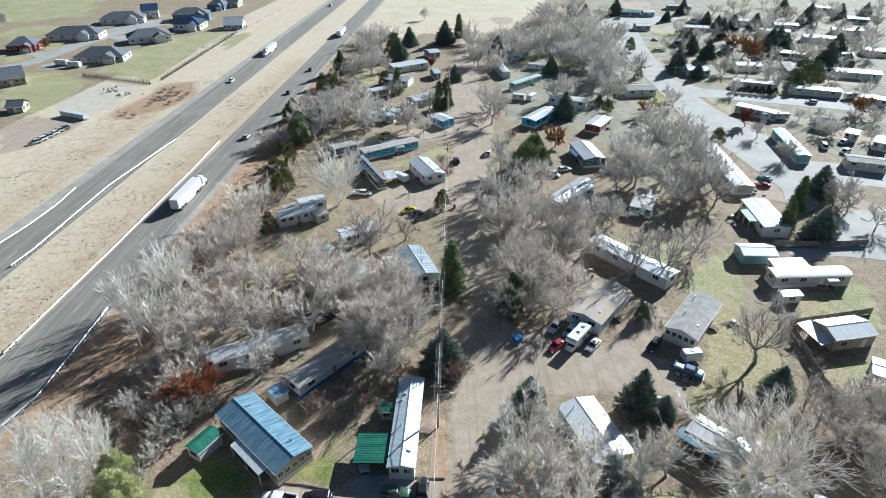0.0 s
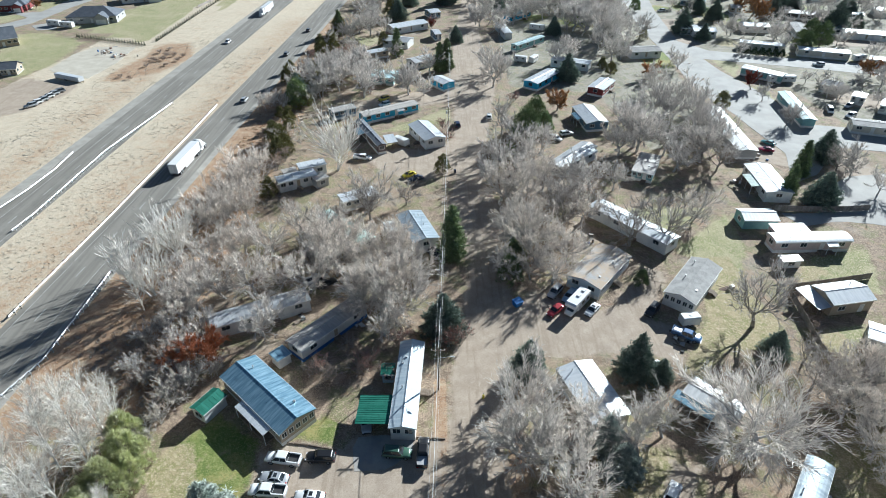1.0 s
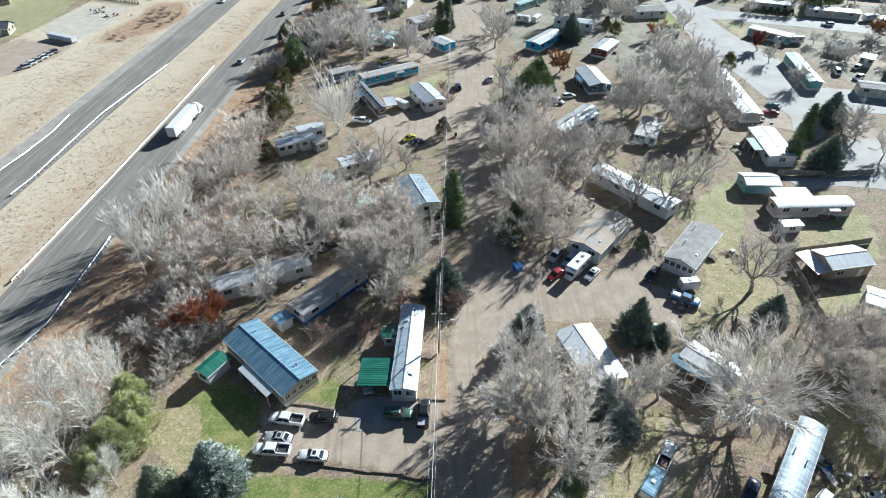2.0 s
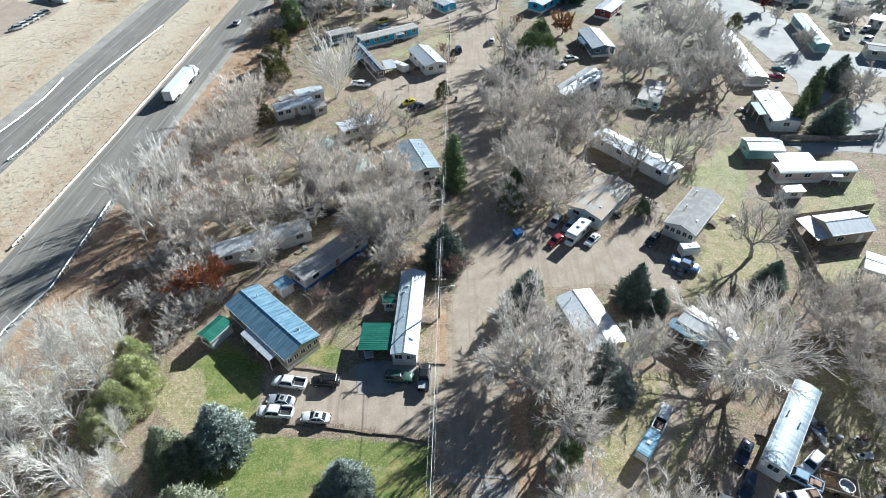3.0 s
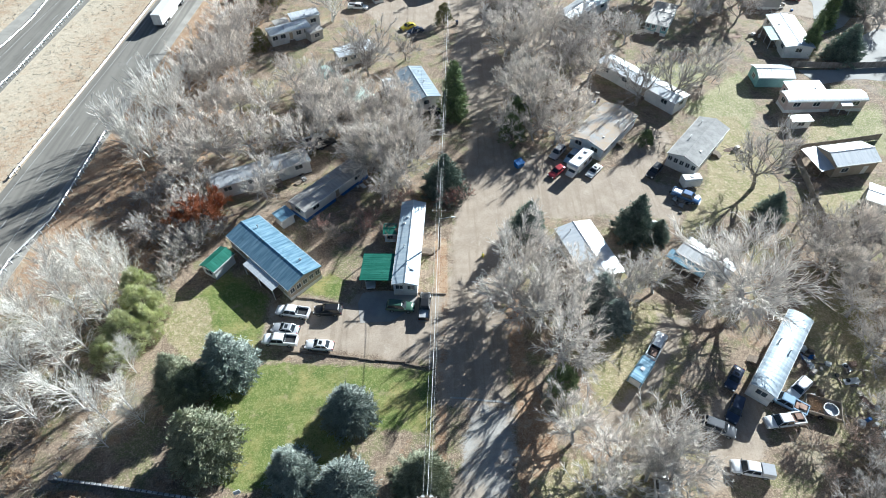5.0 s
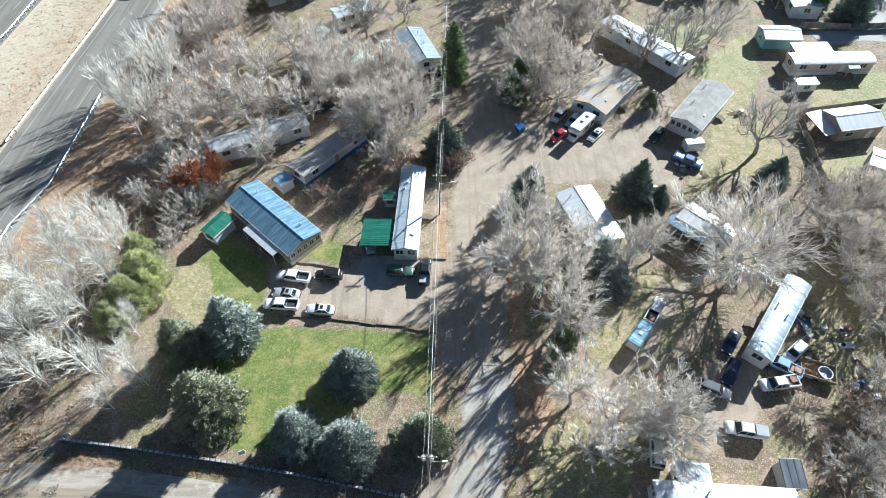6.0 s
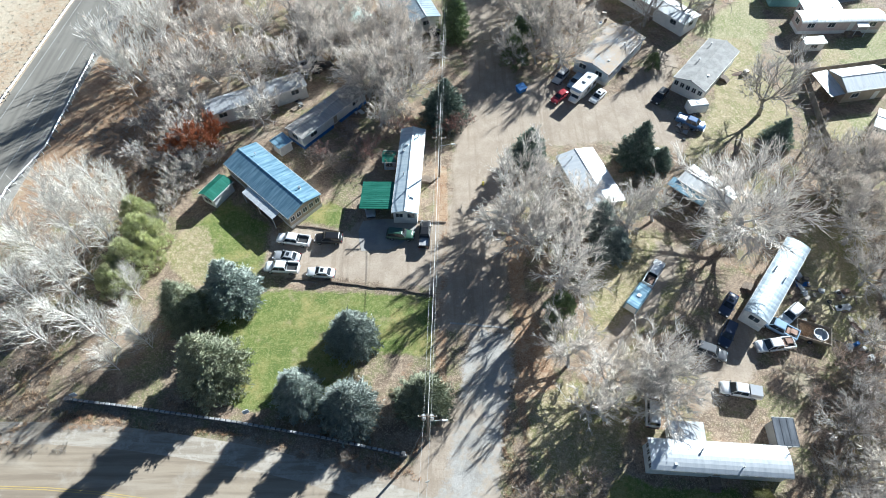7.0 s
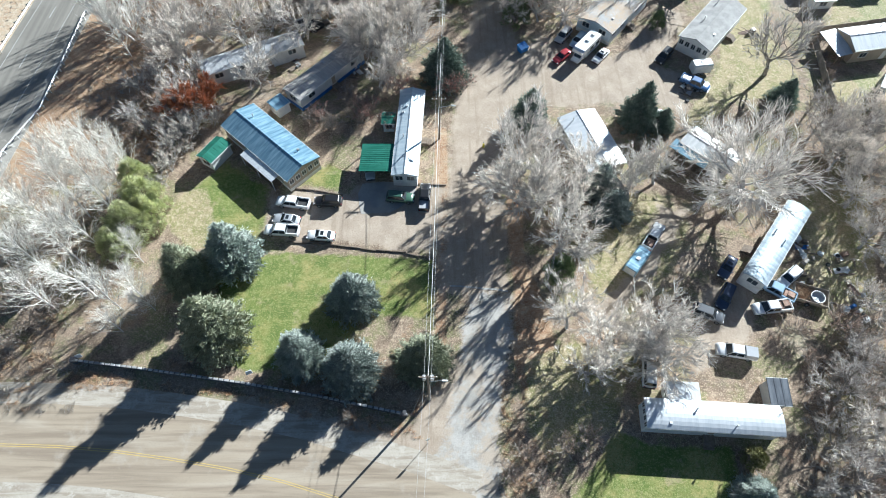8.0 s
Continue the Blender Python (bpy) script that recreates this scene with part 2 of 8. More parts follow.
F = {
    # twig tones and thin are raised to stand in for sunlit rims
    "twig_grey": foliage("grey_twigs", (0.71, 0.65, 0.59), (0.85, 0.79, 0.72), thin=0.25),
    "twig_far": foliage("distant_grey_twigs", (0.66, 0.62, 0.58), (0.81, 0.765, 0.72), thin=0.3),
    "tuft": foliage("straw_tufts", (0.46, 0.40, 0.31), (0.56, 0.50, 0.40), thin=0.5),
    "twig_dark": foliage("dark_twigs", (0.52, 0.485, 0.455), (0.65, 0.61, 0.575), thin=0.35),
    "twig_pale": foliage("pale_twigs", (0.74, 0.69, 0.635), (0.88, 0.83, 0.77), thin=0.25),
    "twig_birch": foliage("birch_twigs", (0.66, 0.62, 0.55), (0.80, 0.76, 0.69), thin=0.15),
    "twig_brown": foliage("brown_twigs", (0.48, 0.38, 0.31), (0.60, 0.495, 0.42), thin=0.45),
    "twig_red": foliage("red_leaves", (0.36, 0.14, 0.07), (0.46, 0.22, 0.12), thin=0.45),
    "twig_pink": foliage("reddish_twigs", (0.42, 0.25, 0.22), (0.52, 0.34, 0.29), thin=0.45),
    "leaf_orange": foliage("orange_leaves", (0.36, 0.19, 0.09), (0.46, 0.28, 0.14), thin=0.45),
    "leaf_wine": foliage("wine_leaves", (0.20, 0.05, 0.045), (0.28, 0.09, 0.06), thin=0.45),
    "spruce": foliage("blue_spruce_needles", (0.28, 0.325, 0.29), (0.48, 0.515, 0.465), thin=0.25),
    # lightened, with more thin, to imitate haze over the far spruces
    "spruce_dark": foliage("dark_spruce_needles", (0.19, 0.245, 0.205), (0.34, 0.39, 0.32), thin=0.45),
    "spruce_olive": foliage("olive_spruce_needles", (0.26, 0.29, 0.20), (0.45, 0.455, 0.32), thin=0.25),
    "pine": foliage("green_pine_needles", (0.19, 0.25, 0.12), (0.32, 0.37, 0.19), thin=0.3),
    "pine_light": foliage("light_green_needles", (0.54, 0.57, 0.32), (0.67, 0.67, 0.45), thin=0.5),
    "olive": foliage("olive_leaves", (0.20, 0.20, 0.085), (0.32, 0.30, 0.14), thin=0.35),
    "hedge": foliage("dark_hedge_leaves", (0.04, 0.065, 0.03), (0.07, 0.10, 0.045)),
    "sage": foliage("sage_brush", (0.50, 0.47, 0.42), (0.62, 0.59, 0.53), thin=0.55),
    "bramble": foliage("dark_brambles", (0.46, 0.41, 0.35), (0.58, 0.53, 0.46), thin=0.45),
    "dry": foliage("dry_brush", (0.50, 0.36, 0.235), (0.62, 0.48, 0.34), thin=0.45),
}


def make_ground():
    """Soil with drifts of leaf litter, grass and dust; each zone has its own tones, patches and flecks."""
    k = Nodes("ground_soil")
    blotch, mid, fine = k.noise(0.05, 6, 0.65), k.noise(0.35, 8, 0.75), k.noise(3.0, 8, 0.8)
    clump, grit, fleck = k.noise(1.1, 6, 0.75), k.noise(9, 3, 0.7), k.noise(4.6, 3, 0.6)
    pale, dark = k.step(fleck, 0.54, 0.62), k.step(k.noise(3.4, 3, 0.6), 0.54, 0.63)
    drift, gap = k.step(k.noise(1.7, 5, 0.7), 0.53, 0.59), k.step(k.noise(1.4, 5, 0.7), 0.55, 0.62)

    def over(base, tone, fac, amount=1.0):
        return k.mix(k.math("MULTIPLY", fac, amount) if amount != 1.0 else fac, base, tone)

    def speckle(base, light, shade, amount=0.7):
        base = over(over(base, shade, gap, amount * 0.6), light, drift, amount * 0.85)
        return over(over(base, shade, dark, amount), light, pale, amount)

    litter = over((0.17, 0.122, 0.085), (0.335, 0.25, 0.18), k.step(mid, 0.38, 0.6))
    litter = over(litter, (0.20, 0.205, 0.085), k.step(k.noise(0.2, 6, 0.65), 0.46, 0.60), 0.8)
    litter = over(litter, (0.33, 0.29, 0.24), k.step(k.noise(0.09, 5, 0.6), 0.54, 0.66), 0.6)
    litter = over(litter, (0.36, 0.22, 0.13), k.step(k.noise(0.31, 6, 0.7), 0.55, 0.66), 0.6)
    litter = speckle(litter, (0.53, 0.42, 0.30), (0.10, 0.075, 0.05), 0.75)
    straw = over((0.49, 0.405, 0.285), (0.63, 0.54, 0.405), k.step(mid, 0.36, 0.62))
    straw = over(straw, (0.46, 0.33, 0.21), k.step(k.noise(0.10, 7, 0.75), 0.50, 0.64), 0.65)
    straw = over(straw, (0.36, 0.30, 0.215), k.step(k.noise(0.55, 7, 0.75), 0.52, 0.62), 0.75)
    straw = over(straw, (0.70, 0.63, 0.51), k.step(clump, 0.52, 0.62), 0.7)
    straw = speckle(straw, (0.68, 0.60, 0.47), (0.28, 0.225, 0.16), 0.7)
    dirt = over((0.355, 0.285, 0.215), (0.455, 0.375, 0.295), k.step(mid, 0.35, 0.65))
    dirt = over(dirt, (0.34, 0.275, 0.215), k.step(k.noise(0.16, 6, 0.65), 0.5, 0.66), 0.65)
    dirt = over(dirt, (0.53, 0.455, 0.37), k.step(k.noise(0.5, 6, 0.7), 0.55, 0.68), 0.6)
    track = k.noise(1.0, 5, 0.65, k.stretch(k.pos, (0.75, 0.05, 1)), 0.5)
    dirt = over(dirt, (0.285, 0.222, 0.162), k.step(track, 0.50, 0.63), 0.55)
    dirt = over(dirt, (0.25, 0.20, 0.15), k.step(grit, 0.56, 0.70), 0.45)
    dirt = speckle(dirt, (0.50, 0.42, 0.33), (0.23, 0.175, 0.13), 0.35)
    worn = over((0.345, 0.32, 0.285), (0.45, 0.425, 0.39), k.step(mid, 0.38, 0.6))
    worn = over(worn, (0.43, 0.355, 0.275), k.step(k.noise(0.22, 6, 0.7), 0.46, 0.58), 0.85)
    worn = over(worn, (0.29, 0.265, 0.235), k.step(k.noise(0.75, 6, 0.7), 0.56, 0.66), 0.6)
    worn = over(worn, (0.52, 0.50, 0.465), k.step(k.noise(0.6, 6, 0.7), 0.55, 0.68), 0.5)
    lawn = over((0.105, 0.15, 0.03), (0.195, 0.225, 0.06), k.step(mid, 0.36, 0.62))
    lawn = over(lawn, (0.36, 0.30, 0.115), k.step(k.noise(0.10, 6, 0.65), 0.46, 0.62), 0.9)
    lawn = over(lawn, (0.10, 0.155, 0.02), k.step(clump, 0.50, 0.62), 0.6)
    lawn = over(lawn, (0.36, 0.29, 0.17), k.step(k.noise(0.28, 7, 0.7), 0.56, 0.66), 0.7)
    lawn = speckle(lawn, (0.40, 0.385, 0.16), (0.07, 0.11, 0.015), 0.55)
    field = over((0.50, 0.44, 0.31), (0.58, 0.52, 0.385), k.step(blotch, 0.35, 0.65))
    field = over(field, (0.44, 0.37, 0.25), k.step(mid, 0.5, 0.64), 0.6)
    meadow = over((0.20, 0.22, 0.085), (0.31, 0.30, 0.14), k.step(mid, 0.36, 0.62))
    meadow = over(meadow, (0.40, 0.345, 0.21), k.step(k.noise(0.08, 6, 0.65), 0.46, 0.6), 0.75)
    meadow = over(meadow, (0.19, 0.225, 0.06), k.step(clump, 0.52, 0.64), 0.6)
    meadow = speckle(meadow, (0.60, 0.51, 0.36), (0.14, 0.15, 0.045), 0.9)
    rust = over((0.28, 0.155, 0.085), (0.44, 0.295, 0.18), k.step(mid, 0.36, 0.6))
    rust = over(rust, (0.47, 0.40, 0.29), k.step(k.noise(0.6, 6, 0.7), 0.52, 0.64), 0.7)
    rust = speckle(rust, (0.55, 0.43, 0.30), (0.17, 0.10, 0.06), 0.7)
    town = over((0.19, 0.175, 0.12), (0.34, 0.31, 0.25), k.step(k.noise(0.12, 6, 0.7), 0.38, 0.6))
    town = over(town, (0.19, 0.21, 0.085), k.step(mid, 0.5, 0.62), 0.75)
    town = over(town, (0.42, 0.31, 0.18), k.step(k.noise(0.23, 6, 0.7), 0.55, 0.66), 0.7)
    town = speckle(town, (0.46, 0.42, 0.35), (0.10, 0.09, 0.065), 0.5)
    leaves = over((0.23, 0.225, 0.085), (0.40, 0.32, 0.19), k.step(mid, 0.38, 0.62))
    leaves = over(leaves, (0.20, 0.22, 0.07), k.step(clump, 0.53, 0.66), 0.6)
    leaves = speckle(leaves, (0.62, 0.51, 0.36), (0.15, 0.13, 0.06), 0.8)
    shake = k.math("ADD", k.math("MULTIPLY", k.math("SUBTRACT", mid, 0.5), 1.2), k.math("MULTIPLY", k.math("SUBTRACT", fine, 0.5), 1.0))
    col = litter
    for key, tone in (("town", town), ("straw", straw), ("rust", rust), ("meadow", meadow), ("field", field), ("lawn", lawn), ("leaves", leaves), ("dirt", dirt), ("worn", worn)):
        w = k.step(k.math("ADD", k.attr(key), k.math("MULTIPLY", shake, 0.75)), 0.38, 0.62)
        col = k.mix(w, col, tone)
    relief = k.math("ADD", k.math("ADD", fine, k.math("MULTIPLY", grit, 0.4)), k.math("MULTIPLY", clump, 0.2))
    return k.done(col, 0.95, 0, relief, 0.45, 0.12)


def dusty_road():
    """Old asphalt under drifts of dust that run along the road, with darker wheel tracks and patches."""
    k = Nodes("dusty_asphalt")
    run = k.noise(1.0, 6, 0.65, k.stretch(k.pos, (0.05, 0.85, 1)), 0.6)
    band = k.noise(1.0, 5, 0.6, k.stretch(k.pos, (0.03, 0.35, 1)), 0.3)
    patch, grit = k.noise(0.25, 7, 0.7), k.noise(5, 6, 0.8)
    col = k.mix(k.step(run, 0.36, 0.62), (0.265, 0.212, 0.155), (0.375, 0.308, 0.228))
    col = k.mix(k.math("MULTIPLY", k.step(band, 0.5, 0.64), 0.7), col, (0.45, 0.385, 0.30))
    col = k.mix(k.math("MULTIPLY", k.step(patch, 0.54, 0.7), 0.45), col, (0.46, 0.415, 0.35))
    col = k.mix(k.math("MULTIPLY", k.step(grit, 0.52, 0.68), 0.4), col, (0.17, 0.15, 0.13))
    return k.done(col, 0.9, 0, grit, 0.3)


def dust_shoulder():
    k = Nodes("pale_road_dust")
    run = k.noise(1.0, 7, 0.7, k.stretch(k.pos, (0.12, 0.9, 1)), 0.8)
    patch, grit = k.noise(0.4, 7, 0.75), k.noise(4, 7, 0.8)
    col = k.mix(k.step(run, 0.38, 0.6), (0.315, 0.265, 0.205), (0.455, 0.405, 0.335))
    col = k.mix(k.math("MULTIPLY", k.step(patch, 0.5, 0.62), 0.8), col, (0.53, 0.485, 0.42))
    col = k.mix(k.math("MULTIPLY", k.step(grit, 0.52, 0.66), 0.6), col, (0.22, 0.195, 0.17))
    return k.done(col, 0.95, 0, grit, 0.5)


M["dusty_asphalt"], M["pale_dust"] = dusty_road(), dust_shoulder()
M["ground"] = make_ground()


# ---- building blocks ----
class Shape:
    """Gathers the faces of one mesh."""

    def __init__(self):
        self.v, self.f = [], []

    def add(self, verts, faces, m=None):
        o = len(self.v)
        self.v += [tuple(m @ Vector(p)) for p in verts] if m else [tuple(p) for p in verts]
        self.f += [tuple(o + i for i in f) for f in faces]
        return self

    def box(self, x0, x1, y0, y1, z0, z1, m=None):
        return self.hex([(x0, y0, z0), (x1, y0, z0), (x1, y1, z0), (x0, y1, z0)], [(x0, y0, z1), (x1, y0, z1), (x1, y1, z1), (x0, y1, z1)], m)

    def hex(self, low, high, m=None):
        n = len(low)
        sides = [(i, (i + 1) % n, n + (i + 1) % n, n + i) for i in range(n)]
        return self.add([*low, *high], [tuple(range(n - 1, -1, -1)), tuple(range(n, 2 * n)), *sides], m)

    def tube(self, p, q, r0, r1, n=8, caps=True):
        p, q = Vector(p), Vector(q)
        a = (q - p).orthogonal().normalized()
        b = (q - p).normalized().cross(a)
        ring = [a * math.cos(i * math.tau / n) + b * math.sin(i * math.tau / n) for i in range(n)]
        low, high = [p + r * r0 for r in ring], [q + r * r1 for r in ring]
        if caps:
            return self.hex(low, high)
        return self.add([*low, *high], [(i, (i + 1) % n, n + (i + 1) % n, n + i) for i in range(n)])

    def mesh(self, name, material, smooth=False):
        me = bpy.data.meshes.new(name)
        me.from_pydata(self.v, [], self.f)
        me.materials.append(material)
        if smooth:
            me.shade_smooth()
        return me


def part(name, shape, material, parent, label="", smooth=False):
    ob = new(name, shape.mesh(name, material, smooth) if isinstance(shape, Shape) else shape)
    ob.parent = parent
    return tagged(ob, label)


def thing(name, m, label, category, group="", kind=""):
    ob = new(name)
    ob.empty_display_size = 0.5
    ob.matrix_basis = m
    return tagged(ob, label, category, group, kind)


def at(x, y, turn=0.0, z=0.0, s=1.0):
    return pose(x, y, z, 0, 0, turn) @ Matrix.Scale(s, 4)


def ribbed(x0, x1, fold, thick, gap, m=None, rib=0.03, wide=0.06):
    """One sheet folded along y, z pairs, running from x0 to x1, with a raised rib every gap metres."""
    xs = [(x0, 0.0), (x1, 0.0)]
    if gap:
        n = max(1, int((x1 - x0) / gap))
        xs = []
        for i in range(n + 1):
            p = x0 + 0.01 + (x1 - x0 - wide - 0.02) * i / n
            xs += [(p - 0.008, 0.0), (p, rib), (p + wide, rib), (p + wide + 0.008, 0.0)]
    nx, ny = len(xs), len(fold)
    v = [(x, y, z + thick + h) for x, h in xs for y, z in fold] + [(x, y, z) for x, h in xs for y, z in fold]
    o, f = nx * ny, []
    for i in range(nx - 1):
        for j in range(ny - 1):
            k = i * ny + j
            f += [(k, k + ny, k + ny + 1, k + 1), (o + k, o + k + 1, o + k + ny + 1, o + k + ny)]
        a, b = i * ny, i * ny + ny - 1
        f += [(a, o + a, o + a + ny, a + ny), (b, b + ny, o + b + ny, o + b)]
    for j in range(ny - 1):
        a, b = j, (nx - 1) * ny + j
        f += [(a, a + 1, o + a + 1, o + a), (b, o + b, o + b + 1, b + 1)]
    return Shape().add(v, f, m)


# ---- homes ----
SIDES = {"f": (0, -1), "k": (180, 1), "l": (-90, 0), "r": (90, 0)}


def opening(home, m, w, h, z, frame_mat, name="window", door=None):
    """A framed window or a door on a wall; m stands on the wall, facing -y."""
    t = 0.09
    ob = part(name, Shape().box(-w / 2 - t, -w / 2, -0.05, 0.02, z - t, z + h + t, m).box(w / 2, w / 2 + t, -0.05, 0.02, z - t, z + h + t, m)
              .box(-w / 2, w / 2, -0.05, 0.02, z + h, z + h + t, m).box(-w / 2 - 0.04, w / 2 + 0.04, -0.08, 0.02, z - t - 0.02, z, m), M[frame_mat], home)
    if door:
        part("door_leaf", Shape().box(-w / 2, w / 2, -0.03, 0.01, z, z + h, m), M[door], ob)
        if home.matrix_basis.translation.y < 200:
            part("handle", Shape().tube(m @ Vector((w * 0.36, -0.04, z + h * 0.48)), m @ Vector((w * 0.36, -0.10, z + h * 0.48)), 0.03, 0.03, 6), M["galv"], ob)
    else:
        part("pane", Shape().box(-w / 2, w / 2, -0.02, 0.01, z, z + h, m), M["window"], ob)
        if home.matrix_basis.translation.y < 200:
            part("mullion", Shape().box(-0.03, 0.03, -0.045, 0.0, z, z + h, m), M[frame_mat], ob)
    return ob


def home(x, y, turn, length, width, roof, wall, label, eave=3.0, rise=0.55, skirt="white_wall", trim="trim", wins="f3k3l1r1", door="f", style="gable",
         vents=2, ribs=True, over=0.25, awning=None, name="mobile_home", stack=True, floor=0.75, steps=True):
    """A manufactured home on a skirted base: wall, skirting, roof, windows, a door with steps, roof vents."""
    ob = thing(name, at(x, y, turn), label, "house" if "house" in name else "shed" if "shed" in name or "garage" in name else "mobile home")
    L, W = length - 2 * over, width - 2 * over
    a, b = L / 2, W / 2
    floor = floor if floor > 0.25 else -0.08
    ridge = eave + rise * b / (width / 2)
    gable = style in ("gable", "bow")
    s = Shape()
    prof = [(-b, floor), (b, floor), (b, eave), (0, ridge), (-b, eave)] if gable else [(-b, floor), (b, floor), (b, eave + rise), (-b, eave)] if style == "shed" else [(-b, floor), (b, floor), (b, eave), (-b, eave)]
    s.hex([(-a, p, q) for p, q in prof][::-1], [(a, p, q) for p, q in prof][::-1])
    part("wall", s, M[wall], ob)
    if floor > 0.25:
        part("skirting", Shape().box(-a - 0.03, a + 0.03, -b - 0.03, b + 0.03, -0.05, floor + 0.02), M[skirt], ob)
    # roof: one folded sheet with raised ribs, and its eave boards
    t, A, B = 0.13, length / 2, width / 2
    if style == "bow":
        n = 8
        fold = [(-B + 2 * B * i / n, eave + 0.04 + rise * math.sin(math.pi * i / n) ** 0.8) for i in range(n + 1)]
    elif style == "gable":
        fold = [(-B, eave + 0.02), (0, eave + 0.02 + rise), (B, eave + 0.02)]
    elif style == "shed":
        fold = [(-B, eave + 0.02), (B, eave + 0.02 + rise)]
    else:
        fold = []
    s, cap = Shape(), Shape()
    if style == "hip":
        h = min(B, A * 0.8)
        low = [(-A, -B, eave), (A, -B, eave), (A, B, eave), (-A, B, eave)]
        s.add([*low, *[(p, q, r + t) for p, q, r in low], (-A + h, 0, eave + t + rise), (A - h, 0, eave + t + rise)],
              [(3, 2, 1, 0), (0, 1, 5, 4), (1, 2, 6, 5), (2, 3, 7, 6), (3, 0, 4, 7), (4, 5, 9, 8), (6, 7, 8, 9), (5, 6, 9), (7, 4, 8)])
    else:
        s = ribbed(-A, A, fold, t, 0.85 if ribs else 0)
    top = part("roof", s, M[roof], ob)
    if style == "gable":
        zr = eave + 0.02 + rise + t
        cap.hex([(-A - 0.02, -0.22, zr - 0.02), (A + 0.02, -0.22, zr - 0.02), (A + 0.02, 0.22, zr - 0.02), (-A - 0.02, 0.22, zr - 0.02)],
                [(-A - 0.02, -0.05, zr + 0.07), (A + 0.02, -0.05, zr + 0.07), (A + 0.02, 0.05, zr + 0.07), (-A - 0.02, 0.05, zr + 0.07)])
        part("ridge_cap", cap, M[roof], top)
    if fold:
        for y0 in (-B, B):
            zz = eave - 0.02 + (rise if style == "shed" and y0 > 0 else 0)
            part("fascia", Shape().box(-A, A, y0 - 0.06, y0 + 0.06, zz - 0.1, zz + 0.16), M[trim], top)
    # openings
    wins = {wins[i]: int(wins[i + 1]) for i in range(0, len(wins), 2)}
    high = eave - floor
    for side, n in wins.items():
        run, deep = (L, b) if side in "fk" else (W, a)
        m0 = pose(0, 0, 0, 0, 0, SIDES[side][0]) @ pose(0, -deep, 0)
        slots = n + (1 if door == side else 0)
        for i in range(slots):
            px = -run / 2 + run * (i + 0.5) / slots
            m = m0 @ pose(px, 0, 0)
            if door == side and i == slots // 2:
                opening(ob, m, 0.92, 2.0, floor + 0.05, trim, "door", "trim" if wall != "white_wall" else "tan_wall")
                if steps and floor > 0.3:
                    part("steps", Shape().box(-0.7, 0.7, -1.2, -0.05, 0, floor - 0.05, m).box(-0.7, 0.7, -1.55, -1.2, 0, floor * 0.6, m).box(-0.7, 0.7, -1.9, -1.55, 0, floor * 0.3, m), M["timber"], ob)
            else:
                opening(ob, m, min(1.5, run / slots * 0.6), 1.05, floor + high * 0.40, trim)
    # vents and pipes through the roof
    rnd = random.Random(int(x * 7 + y * 13))
    for i in range(vents):
        px, py = rnd.uniform(-A * 0.8, A * 0.8), rnd.choice((-1, 1)) * rnd.uniform(0.3, 0.6) * B
        pz = eave + t + rise * (1 - abs(py) / B) - 0.05 if gable else eave + t + rise * 0.2
        if i % 2:
            part("roof_vent", Shape().box(px - 0.2, px + 0.2, py - 0.2, py + 0.2, pz - 0.1, pz + 0.24), M["galv"], top)
        else:
            v = part("flue_pipe", Shape().tube((px, py, pz - 0.1), (px, py, pz + 0.65), 0.09, 0.09, 8), M["galv"], top)
            part("flue_cap", Shape().tube((px, py, pz + 0.65), (px, py, pz + 0.75), 0.16, 0.13, 8), M["galv"], v)
    if awning:
        side, depth, span, mat_key, off = awning
        run, deep = (L, b) if side in "fk" else (W, a)
        m = pose(0, 0, 0, 0, 0, SIDES[side][0]) @ pose(off, -deep, 0)
        z0 = eave - 0.05
        sh = ribbed(-span / 2, span / 2, [(-depth, z0 - 0.35), (0, z0 - 0.03)], 0.07, 0.4, m)
        aw = part("awning", sh, M[mat_key], ob)
        for i in range(max(2, int(span / 3) + 1)):
            px = -span / 2 + 0.1 + (span - 0.2) * i / max(1, int(span / 3))
            part("awning_post", Shape().box(px - 0.05, px + 0.05, -depth + 0.05, -depth + 0.15, 0, z0 - 0.34, m), M["trim"], aw)
        part("deck", Shape().box(-span / 2 + 0.2, span / 2 - 0.2, -depth + 0.2, -0.04, 0, 0.45, m), M["timber"], ob)
    return ob


def canopy(x, y, turn, length, width, roof, label, high=2.5, name="carport", rise=0.25):
    """A carport: a ribbed sheet roof on posts."""
    ob = thing(name, at(x, y, turn), label, "carport")
    a, b = length / 2, width / 2
    s = ribbed(-a, a, [(-b, high), (b, high + rise)], 0.06, 0.45)
    part("roof_sheet", s, M[roof], ob)
    for px in (-a + 0.15, 0, a - 0.15):
        for py in (-b + 0.15, b - 0.15):
            part("post", Shape().box(px - 0.06, px + 0.06, py - 0.06, py + 0.06, 0, high + (rise if py > 0 else 0)), M["timber"], ob)
    part("beam", Shape().box(-a + 0.05, a - 0.05, -b + 0.08, -b + 0.22, high - 0.18, high), M["timber"], ob)
    return ob


# ---- vehicles ----
def wheel(ob, x, y, r, w=0.22):
    side = 1 if y > 0 else -1
    wh = part("wheel", Shape().tube((x, y - w / 2, r), (x, y + w / 2, r), r, r, 16), M["tyre"], ob)
    part("rim", Shape().tube((x, y + side * (w / 2 - 0.02), r), (x, y + side * (w / 2 + 0.015), r), r * 0.62, r * 0.55, 12), M["rim"], wh)


